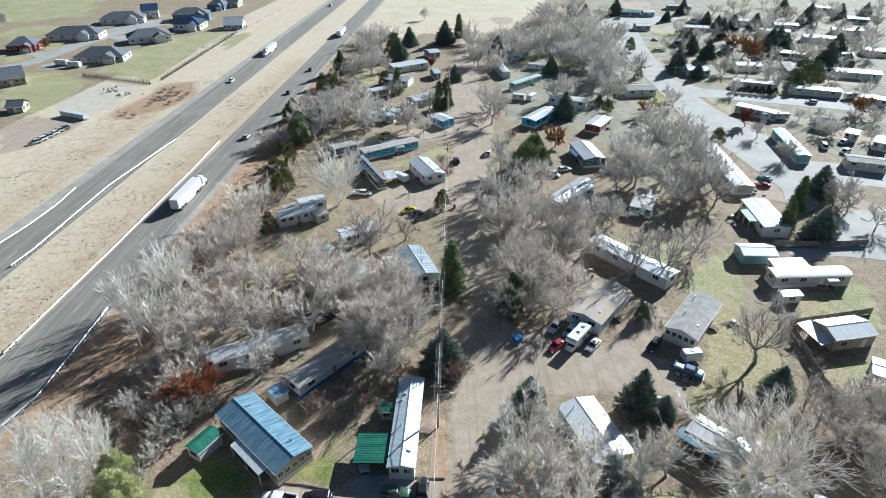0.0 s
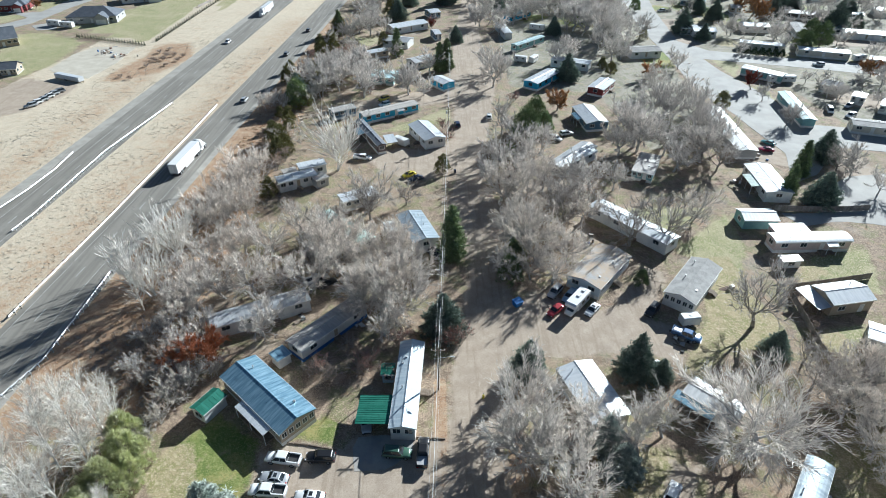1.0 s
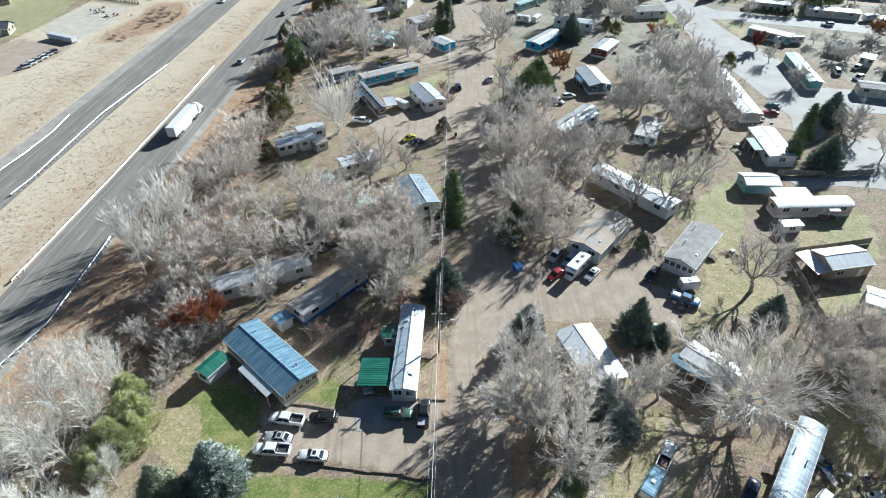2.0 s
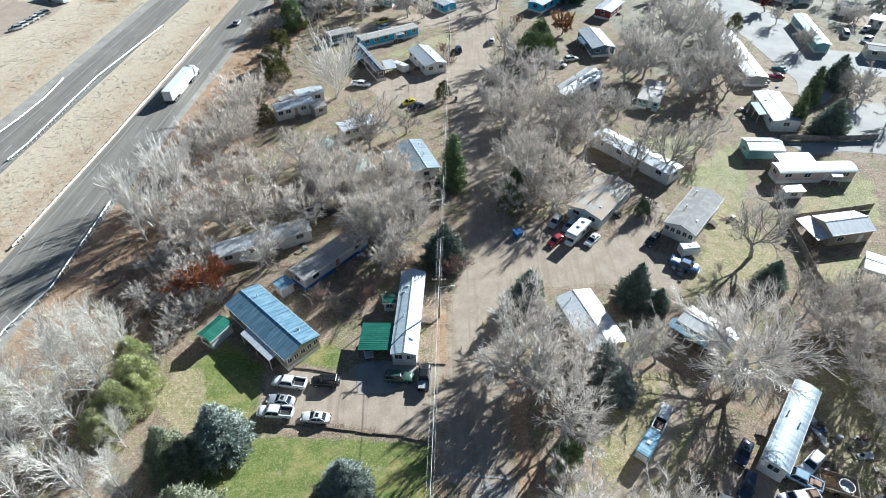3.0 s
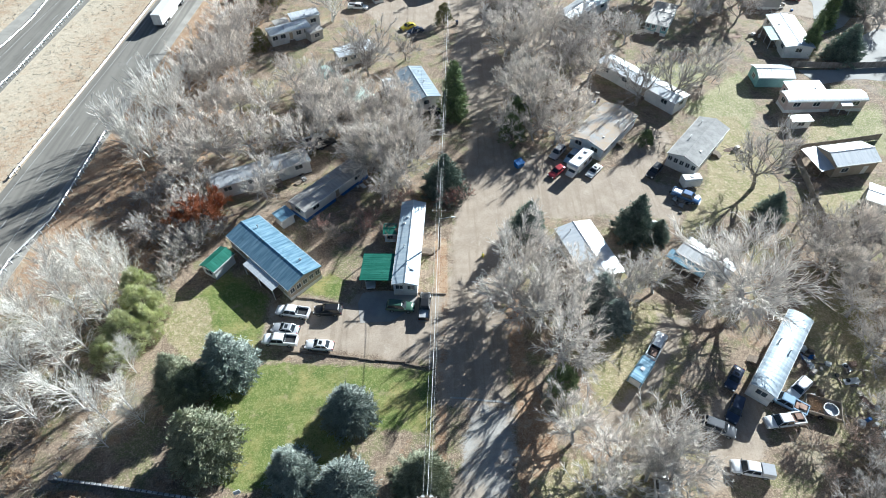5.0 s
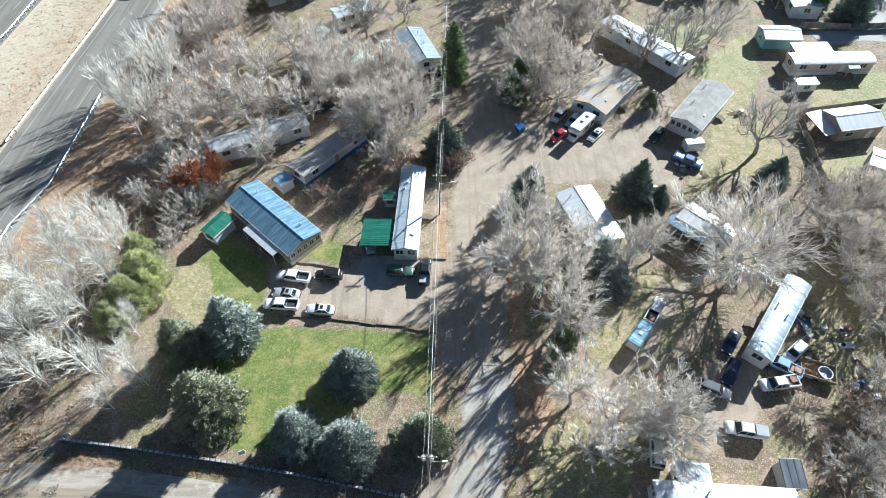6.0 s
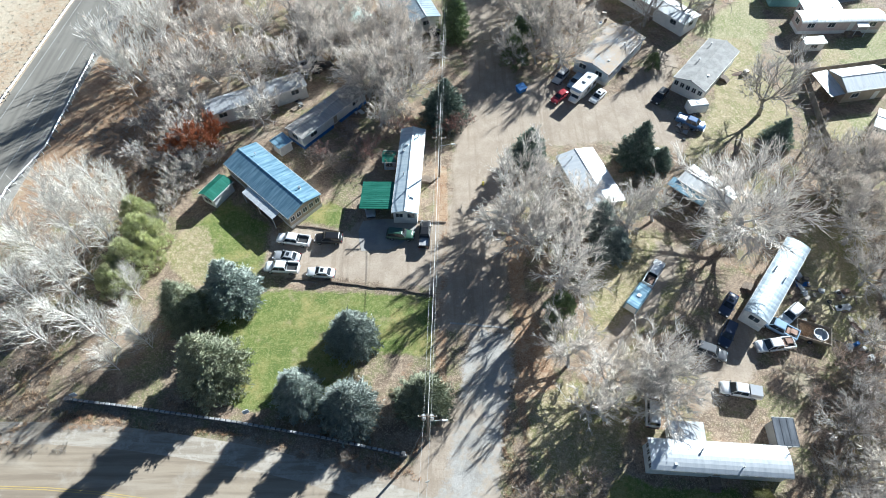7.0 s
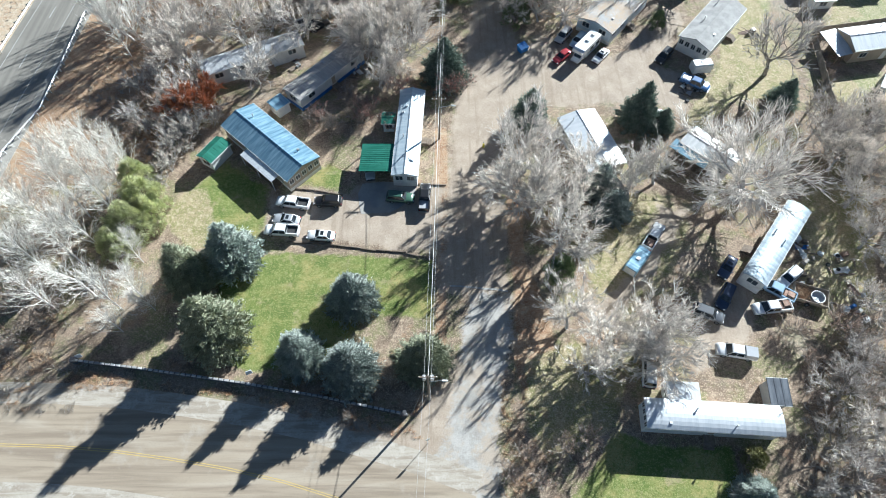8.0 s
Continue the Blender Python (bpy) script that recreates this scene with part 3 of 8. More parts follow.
def loft(stations, m=None):
    """A hull from cross-sections: x, half width, bottom, shoulder, top and the half width at the top."""
    s, rings = Shape(), []
    for x, w, z0, z1, z2, wt in stations:
        rings.append([(x, -w * 0.93, z0), (x, -w, (z0 + z1) / 2), (x, -w, z1), (x, -wt, z2), (x, wt, z2), (x, w, z1), (x, w, (z0 + z1) / 2), (x, w * 0.93, z0)])
    n = 8
    faces = [(i * n + j, (i + 1) * n + j, (i + 1) * n + (j + 1) % n, i * n + (j + 1) % n) for i in range(len(rings) - 1) for j in range(n)]
    faces += [tuple(range(n)), tuple(range(len(rings) * n - 1, (len(rings) - 1) * n - 1, -1))]
    return s.add([p for r in rings for p in r], [f[::-1] for f in faces], m)


BODIES = {  # body stations, then cabin glass and roof: x, half width
    "sedan": dict(L=4.75, W=0.91, body=[(-2.37, 0.78, 0.4, 0.62, 0.68, 0.6), (-2.25, 0.87, 0.25, 0.78, 0.95, 0.7), (-1.5, 0.91, 0.22, 0.86, 0.98, 0.74), (0.75, 0.91, 0.22, 0.84, 0.93, 0.74), (1.9, 0.88, 0.24, 0.70, 0.80, 0.66), (2.3, 0.74, 0.3, 0.55, 0.62, 0.56)],
                  cab=(-1.85, -1.15, 0.15, 0.95, 0.92, 1.43), r=0.33, ax=(1.42, -1.38)),
    "suv": dict(L=4.85, W=0.95, body=[(-2.4, 0.86, 0.4, 0.9, 1.02, 0.76), (-2.3, 0.93, 0.3, 0.95, 1.08, 0.78), (0.8, 0.95, 0.28, 0.95, 1.06, 0.78), (1.9, 0.92, 0.3, 0.86, 0.98, 0.72), (2.38, 0.8, 0.36, 0.68, 0.78, 0.62)],
                cab=(-2.33, -2.0, 0.35, 1.1, 1.04, 1.72), r=0.37, ax=(1.5, -1.4)),
    "van": dict(L=5.2, W=1.0, body=[(-2.58, 0.9, 0.4, 1.0, 1.12, 0.82), (-2.5, 0.99, 0.32, 1.05, 1.2, 0.86), (1.2, 1.0, 0.3, 1.05, 1.18, 0.86), (2.1, 0.96, 0.32, 0.92, 1.06, 0.78), (2.58, 0.84, 0.38, 0.7, 0.82, 0.66)],
                cab=(-2.5, -2.3, 0.85, 1.7, 1.16, 2.0), r=0.36, ax=(1.6, -1.5)),
    "pickup": dict(L=5.85, W=1.0, body=[(-2.92, 0.94, 0.5, 0.95, 1.0, 0.9), (-2.85, 0.99, 0.42, 1.0, 1.08, 0.92), (-0.85, 1.0, 0.4, 1.0, 1.08, 0.92), (0.0, 1.0, 0.38, 1.0, 1.1, 0.82), (1.3, 1.0, 0.38, 0.98, 1.1, 0.82), (2.4, 0.97, 0.4, 0.92, 1.04, 0.78), (2.9, 0.88, 0.46, 0.78, 0.9, 0.7)],
                   cab=(-0.95, -0.75, 0.95, 1.65, 1.08, 1.82), r=0.41, ax=(1.85, -1.75)),
}


def car(kind, x, y, turn, colour, label, bed=None, topper=None, size=0.96, load=None):
    """A road vehicle facing +x: body, glasshouse, roof, bumpers, lamps, wheels; a pickup also has a bed or a topper."""
    k = BODIES[kind]
    ob = thing("pickup_truck" if kind == "pickup" else kind if kind != "sedan" else "car", at(x, y, turn, 0, size), label, {"pickup": "pickup truck", "suv": "car", "sedan": "car", "van": "van"}[kind])
    paint_mat = M["car_" + colour]
    part("body", loft(k["body"]), paint_mat, ob, "", True)
    x0, x1, x2, x3, zb, zt = k["cab"]
    w, wt = k["W"] * 0.88, k["W"] * 0.70
    part("glasshouse", Shape().hex([(x0, -w, zb - 0.06), (x3, -w, zb - 0.06), (x3, w, zb - 0.06), (x0, w, zb - 0.06)], [(x1, -wt, zt), (x2, -wt, zt), (x2, wt, zt), (x1, wt, zt)]), M["carglass"], ob)
    rf = part("roof_panel", Shape().hex([(x1 - 0.06, -wt - 0.04, zt - 0.03), (x2 + 0.06, -wt - 0.04, zt - 0.03), (x2 + 0.06, wt + 0.04, zt - 0.03), (x1 - 0.06, wt + 0.04, zt - 0.03)],
                                        [(x1 + 0.06, -wt + 0.06, zt + 0.05), (x2 - 0.08, -wt + 0.06, zt + 0.05), (x2 - 0.08, wt - 0.06, zt + 0.05), (x1 + 0.06, wt - 0.06, zt + 0.05)]), paint_mat, ob)
    pil = Shape()
    for sg in (-1, 1):
        for pa, pb in ((x0, x1), (x3, x2), ((x0 + x3) / 2, (x1 + x2) / 2)):
            pil.tube((pa, sg * (w + 0.01), zb - 0.05), (pb, sg * (wt + 0.01), zt), 0.045, 0.04, 4)
    part("pillars", pil, paint_mat, ob)
    h = k["L"] / 2
    zl = k["body"][-1][3]
    far = y > 190
    for sg in (-1, 1):
        part("headlight", Shape().box(h - 0.16, h - 0.02, sg * 0.62 - 0.14, sg * 0.62 + 0.14, zl - 0.02, zl + 0.14), M["lamp_clear"], ob)
        part("tail_light", Shape().box(-h - 0.01, -h + 0.12, sg * 0.7 - 0.1, sg * 0.7 + 0.1, 0.7, 0.92), M["lamp_red"], ob)
        if not far:
            part("mirror", Shape().box(x3 - 0.25, x3 - 0.1, sg * (k["W"] + 0.02) - 0.09, sg * (k["W"] + 0.02) + 0.09, zb, zb + 0.15), paint_mat if colour != "white" else M["plastic_dark"], ob)
        for ax in k["ax"]:
            wheel(ob, ax, sg * (k["W"] - 0.10), k["r"])
    part("front_bumper", Shape().box(h - 0.08, h + 0.07, -k["W"] * 0.85, k["W"] * 0.85, 0.34, 0.54), M["plastic_dark"] if kind != "pickup" else M["rim"], ob)
    part("rear_bumper", Shape().box(-h - 0.1, -h + 0.06, -k["W"] * 0.88, k["W"] * 0.88, 0.40, 0.58), M["plastic_dark"] if kind != "pickup" else M["rim"], ob)
    if kind == "pickup":
        if topper:
            part("topper", Shape().hex([(-2.88, -0.95, 1.06), (-1.0, -0.95, 1.06), (-1.0, 0.95, 1.06), (-2.88, 0.95, 1.06)], [(-2.8, -0.8, 1.72), (-1.02, -0.8, 1.78), (-1.02, 0.8, 1.78), (-2.8, 0.8, 1.72)]), M["car_" + topper], ob)
        else:
            part("bed_floor", Shape().box(-2.8, -0.98, -0.78, 0.78, 1.0, 1.088), M["plastic_dark" if not bed else bed], ob)
            for sg in (-1, 1):
                part("bed_rail", Shape().box(-2.9, -0.95, sg * 0.88 - 0.09, sg * 0.88 + 0.09, 1.0, 1.42), paint_mat, ob)
            part("tailgate", Shape().box(-2.94, -2.82, -0.86, 0.86, 0.9, 1.42), paint_mat, ob)
            if load:
                part("load", Shape().box(-2.6, -1.6, -0.6, 0.3, 1.09, 1.5).box(-1.6, -1.1, -0.5, 0.6, 1.09, 1.35), M[load], ob)
    elif kind in ("sedan", "suv") and random.Random(int(x * 11 + y)).random() < 0.5:
        part("sunroof", Shape().box(x2 - 0.75, x2 - 0.2, -wt * 0.6, wt * 0.6, zt + 0.05, zt + 0.056), M["carglass"], rf)
    return ob


def box_trailer(x, y, turn, length, width, height, mat_key, label, name="cargo_trailer", floor=0.55, window=False, axle=2):
    """A closed trailer, camper or container on wheels, with its drawbar at +x."""
    ob = thing(name, at(x, y, turn), label, "trailer")
    a, b, r = length / 2, width / 2, 0.22
    prof = [(-b, floor), (b, floor), (b, height - r), (b - r, height), (-b + r, height), (-b, height - r)]
    part("box", Shape().hex([(-a, p, q) for p, q in prof][::-1], [(a, p, q) for p, q in prof][::-1]), M[mat_key], ob)
    part("rub_rail", Shape().box(-a - 0.02, a + 0.02, -b - 0.02, b + 0.02, floor - 0.08, floor + 0.06), M["galv"], ob)
    part("drawbar", Shape().tube((a, 0.5, 0.5), (a + 1.2, 0, 0.5), 0.05, 0.05, 6).tube((a, -0.5, 0.5), (a + 1.2, 0, 0.5), 0.05, 0.05, 6).tube((a + 1.0, 0, 0), (a + 1.0, 0, 0.6), 0.04, 0.04, 6), M["plastic_dark"], ob)
    for i in range(axle):
        for sg in (-1, 1):
            wheel(ob, -a * 0.12 - i * 0.85 + 0.4, sg * (b - 0.05), 0.34)
    part("rear_door", Shape().box(-a - 0.03, -a + 0.01, -b * 0.8, b * 0.8, floor + 0.1, height - 0.25), M["trim"], ob)
    part("roof_vent", Shape().box(-0.3, 0.3, -0.3, 0.3, height - 0.02, height + 0.1), M["trim"], ob)
    if window:
        for sg in (0, 180):
            for px in (-a * 0.55, a * 0.45):
                opening(ob, pose(0, 0, 0, 0, 0, sg) @ pose(px, -b, 0), 0.9, 0.6, floor + (height - floor) * 0.5, "trim")
    return ob


def semi(x, y, turn, cab, label):
    """A tractor with a long box trailer, facing +x."""
    ob = thing("semi_truck", at(x, y, turn), label, "truck")
    pm = M["car_" + cab]
    s = Shape().box(-14.6, 1.5, -1.28, 1.28, 1.15, 4.05)
    for i in range(26):
        for sg in (-1.29, 1.28):
            s.box(-14.5 + i * 0.62, -14.44 + i * 0.62, sg, sg + 0.012, 1.2, 4.0)
    tr = part("trailer_box", s, M["car_white"], ob, "long white box trailer")
    part("trailer_frame", Shape().box(-14.5, 1.3, -0.5, 0.5, 0.95, 1.15).box(-14.62, -14.5, -1.2, 1.2, 0.5, 0.62), M["plastic_dark"], tr)
    for i in (-1, 1):
        part("rear_door", Shape().box(-14.66, -14.6, i * 0.63 - 0.58, i * 0.63 + 0.58, 1.25, 3.95), M["trim"], tr)
        part("side_skirt", Shape().box(-9.5, -3.5, i * 1.2 - 0.02, i * 1.2 + 0.02, 0.4, 1.15), M["car_white"], tr)
    part("sleeper", loft([(2.1, 1.2, 0.8, 3.0, 3.75, 1.0), (3.2, 1.22, 0.8, 3.0, 3.85, 1.0), (4.1, 1.2, 0.8, 2.6, 3.3, 0.9), (4.6, 1.15, 0.8, 2.0, 2.2, 0.95)]), pm, ob, "", True)
    part("windshield", Shape().hex([(4.25, -1.0, 2.15), (4.62, -1.0, 2.15), (4.62, 1.0, 2.15), (4.25, 1.0, 2.15)], [(3.9, -0.9, 3.05), (4.2, -0.9, 3.0), (4.2, 0.9, 3.0), (3.9, 0.9, 3.05)]), M["carglass"], ob)
    part("hood", loft([(4.4, 1.0, 0.7, 1.7, 2.1, 0.8), (5.6, 0.92, 0.6, 1.6, 1.9, 0.7), (6.3, 0.85, 0.5, 1.2, 1.5, 0.6)]), pm, ob, "", True)
    part("front_bumper", Shape().box(6.2, 6.42, -1.15, 1.15, 0.35, 0.85), M["rim"], ob)
    for sg in (-1, 1):
        part("fuel_tank", Shape().tube((2.0, sg * 1.0, 0.75), (3.7, sg * 1.0, 0.75), 0.33, 0.33, 10), M["rim"], ob)
        part("stack", Shape().tube((1.95, sg * 1.05, 1.0), (1.95, sg * 1.05, 4.1), 0.08, 0.08, 8), M["rim"], ob)
        for ax in (-13.0, -11.8, -0.6, 0.7):
            wheel(ob, ax, sg * 1.0, 0.51, 0.5)
        wheel(ob, 5.3, sg * 1.02, 0.51, 0.3)
    return ob


# ---- plants ----
def prisms(p, q, r0, r1, sides=3):
    """Many tapered sticks at once: verts and faces."""
    p, q, r0, r1 = (np.asarray(v, float) for v in (p, q, r0, r1))
    d = q - p
    d /= np.maximum(np.linalg.norm(d, axis=1, keepdims=True), 1e-6)
    a = np.cross(d, np.where(np.abs(d[:, 2:3]) < 0.9, [[0, 0, 1.0]], [[1.0, 0, 0]]))
    a /= np.linalg.norm(a, axis=1, keepdims=True)
    b = np.cross(d, a)
    n = len(p)
    low = [p + r0[:, None] * (a * math.cos(i * math.tau / sides) + b * math.sin(i * math.tau / sides)) for i in range(sides)]
    if np.all(r1 <= 0):
        v = np.stack([*low, q], 1).reshape(-1, 3)
        base = np.arange(n)[:, None] * (sides + 1)
        f = np.concatenate([base + np.array([[i, (i + 1) % sides, sides]]) for i in range(sides)])
        return v, f.tolist()
    high = [q + r1[:, None] * (a * math.cos(i * math.tau / sides) + b * math.sin(i * math.tau / sides)) for i in range(sides)]
    v = np.stack([*low, *high], 1).reshape(-1, 3)
    base = np.arange(n)[:, None] * (2 * sides)
    f = np.concatenate([base + np.array([[i, (i + 1) % sides, sides + (i + 1) % sides, sides + i]]) for i in range(sides)])
    return v, f.tolist()


def raw_mesh(name, v, f, material):
    me = bpy.data.meshes.new(name)
    me.from_pydata(v.tolist(), [], f)
    me.materials.append(material)
    return me


def unit(rng, n):
    d = rng.normal(size=(n, 3))
    return d / np.linalg.norm(d, axis=1, keepdims=True)


def bare_meshes(seed, style, brooms, fat, bark, twig, top=3):
    """A leafless tree of height 1 with a crown of radius about 0.42: trunk and forking limbs, and brooms of fine curved branches at their ends."""
    rng = np.random.default_rng(seed)
    segs, tips = [], []  # start, end, radii, level; and where the brooms sit
    stems = {"round": 1, "spray": 2, "shrub": 6}[style]
    bend = {"round": 0.17, "spray": 0.09, "shrub": 0.14}[style]

    def grow(p, d, length, r, level):
        n = 4 if level < 2 else 3 if level == 2 else 2
        for i in range(n):
            d = d + rng.normal(size=3) * bend + np.array([0, 0, 0.10 if level else 0.05])
            d = d / np.linalg.norm(d)
            q = p + d * length / n
            r2 = r * (0.88 if level == 0 else 0.80)
            segs.append((p, q, r, r2, level))
            if 1 <= level < top:
                for _ in range(2 if level == 1 else 1):
                    side = rng.normal(size=3) + np.array([0, 0, 0.25])
                    keep, turn = (0.75, 0.75) if style != "spray" else (1.0, 0.55)
                    nd = d * keep + side / np.linalg.norm(side) * turn
                    more = rng.uniform(0.45, 0.65) if style != "spray" else rng.uniform(0.5, 0.75)
                    grow(q, nd / np.linalg.norm(nd), length * more, r2 * 0.6, level + 1)
            if level >= 2:
                tips.append((q, d))
            p, r = q, r2
        if level == 0:
            k = {"round": 5, "spray": 7, "shrub": 3}[style]
            for i in range(k):
                ang = math.tau * (i + rng.uniform(-0.3, 0.3)) / k
                lean = rng.uniform(0.45, 1.1) if style != "spray" else rng.uniform(0.28, 0.75)
                nd = np.array([math.cos(ang) * lean, math.sin(ang) * lean, 0.8])
                grow(p - np.array([0, 0, rng.uniform(0, 0.1)]), nd / np.linalg.norm(nd), rng.uniform(0.36, 0.52) * (1.25 if style == "spray" else 1), r * 0.66, 1)

    for s in range(stems):
        ang, off = rng.uniform(0, math.tau), 0.0 if stems == 1 else 0.05
        lean = 0.07 if stems == 1 else 0.25 if style == "spray" else 0.5
        d = np.array([math.cos(ang) * lean, math.sin(ang) * lean, 1.0])
        grow(np.array([math.cos(ang) * off, math.sin(ang) * off, -0.01]), d / np.linalg.norm(d), {"round": 0.25, "spray": 0.2, "shrub": 0.25}[style], {"round": 0.029, "spray": 0.02, "shrub": 0.011}[style], 0)
    thick = [s for s in segs if s[4] < 2]
    thin = [s for s in segs if s[4] >= 2]
    va, fa = prisms([s[0] for s in thick], [s[1] for s in thick], [s[2] for s in thick], [s[3] for s in thick], 5)
    vb, fb = prisms([s[0] for s in thin], [s[1] for s in thin], [max(s[2], fat * 1.3) for s in thin], [max(s[3], fat) for s in thin], 3)
    v1, f1 = np.concatenate([va, vb]), fa + [[i + len(va) for i in f] for f in fb]
    # brooms: long strands that leave one stretch of a limb together, fan out and curl upwards
    order = np.concatenate([rng.permutation(len(tips)) for _ in range(brooms // len(tips) + 1)])[:brooms]
    base, along_limb = np.array([tips[i][0] for i in order]), np.array([tips[i][1] for i in order])
    out = base - np.array([0, 0, 0.36])
    out /= np.linalg.norm(out, axis=1, keepdims=True)
    aim = along_limb * 0.55 + out * (0.7 if style != "shrub" else 0.3) + unit(rng, brooms) * 0.45 + np.array([0, 0, 0.1])
    aim /= np.linalg.norm(aim, axis=1, keepdims=True)
    size = rng.uniform(0.085, 0.165, brooms) * (1.0 if style != "shrub" else 1.3)
    each = 8
    n = brooms * each
    k = np.repeat(np.arange(brooms), each)
    p = base[k] + along_limb[k] * (size[k] * rng.uniform(-0.45, 0.1, n))[:, None]
    d = aim[k] + unit(rng, n) * (0.6 if style != "spray" else 0.38)
    d /= np.linalg.norm(d, axis=1, keepdims=True)
    ln = (size[k] * rng.uniform(0.6, 1.0, n))[:, None]
    w = fat * rng.uniform(0.75, 1.25, n)
    v2, f2, at_end, mids = np.zeros((0, 3)), [], p, []
    for i, (r0, r1) in enumerate(((1.0, 0.85), (0.85, 0.65), (0.65, 0.0))):
        q = at_end + d * ln / 3
        v, f = prisms(at_end, q, w * r0, w * r1, 3)
        f2 += [[a + len(v2) for a in face] for face in f]
        v2 = np.concatenate([v2, v])
        d = d + unit(rng, n) * 0.22 + np.array([0, 0, 0.16])
        d /= np.linalg.norm(d, axis=1, keepdims=True)
        mids.append((at_end, q, d))
        at_end = q
    # the finest twigs: slivers off the ends of the strands
    for a, b, way in mids[2:]:
        p2 = a + (b - a) * rng.uniform(0, 0.9, (n, 1))
        d3 = way + unit(rng, n) * 0.8
        d3 /= np.linalg.norm(d3, axis=1, keepdims=True)
        side = np.cross(d3, unit(rng, n))
        side *= fat * 0.8 / np.maximum(np.linalg.norm(side, axis=1, keepdims=True), 1e-6)
        q2 = p2 + d3 * ln * rng.uniform(0.25, 0.5, (n, 1))
        f2 += (np.arange(n)[:, None] * 3 + np.array([[0, 1, 2]]) + len(v2)).tolist()
        v2 = np.concatenate([v2, np.stack([p2 - side, p2 + side, q2], 1).reshape(-1, 3)])
    return raw_mesh("trunk", v1, f1, bark), raw_mesh("branches", v2, f2, twig)


def birch_meshes(seed, bark, twig):
    """A leafless tree of height 1 with one straight white stem and side branches all the way up."""
    rng = np.random.default_rng(seed)
    P, Q, R0, R1 = [], [], [], []

    def limb(p, d, length, r, n, bend):
        line = [p]
        for i in range(n):
            d = d + rng.normal(size=3) * bend + np.array([0, 0, 0.07])
            d = d / np.linalg.norm(d)
            q = p + d * length / n
            P.append(p)
            Q.append(q)
            R0.append(r * (1 - 0.8 * i / n))
            R1.append(r * (1 - 0.8 * (i + 1) / n))
            p = q
            line.append((p, d))
        return line[1:]

    stems = [np.array([0.0, 0, -0.01]), np.array([0.03, 0.02, -0.01])][:1 + seed % 2]
    fine = []
    for s, root in enumerate(stems):
        stem = limb(root, np.array([0.12 * s, 0.1 * s, 1.0]), 0.97 - 0.15 * s, 0.0135, 12, 0.025)
        for i, (q, d) in enumerate(stem):
            f = (i + 1) / 12
            for j in range(4 if f > 0.2 else 1):
                a = rng.uniform(0, math.tau)
                nd = np.array([math.cos(a), math.sin(a), rng.uniform(0.8, 1.5)])
                side = limb(q - d * rng.uniform(0, 0.06), nd / np.linalg.norm(nd), (0.46 * (1 - f) ** 0.6 + 0.08) * rng.uniform(0.75, 1.15), 0.0042 * (1.15 - 0.6 * f), 4, 0.07)
                for q2, d2 in side:
                    for _ in range(2):
                        w = rng.normal(size=3)
                        nd = d2 + w / np.linalg.norm(w) * 0.5
                        fine += limb(q2, nd / np.linalg.norm(nd), rng.uniform(0.07, 0.17), 0.0018, 2, 0.12)
    v1, f1 = prisms(P, Q, R0, R1, 4)
    n = 1500
    k = rng.integers(0, len(fine), n)
    p = np.array([fine[i][0] for i in k]) - np.array([fine[i][1] for i in k]) * rng.uniform(0, 0.05, (n, 1))
    d = np.array([fine[i][1] for i in k]) + unit(rng, n) * 0.7
    v2, f2 = prisms(p, p + d * rng.uniform(0.03, 0.075, (n, 1)), np.full(n, 0.0014), np.zeros(n), 3)
    return raw_mesh("trunk", v1, f1, bark), raw_mesh("branches", v2, f2, twig)


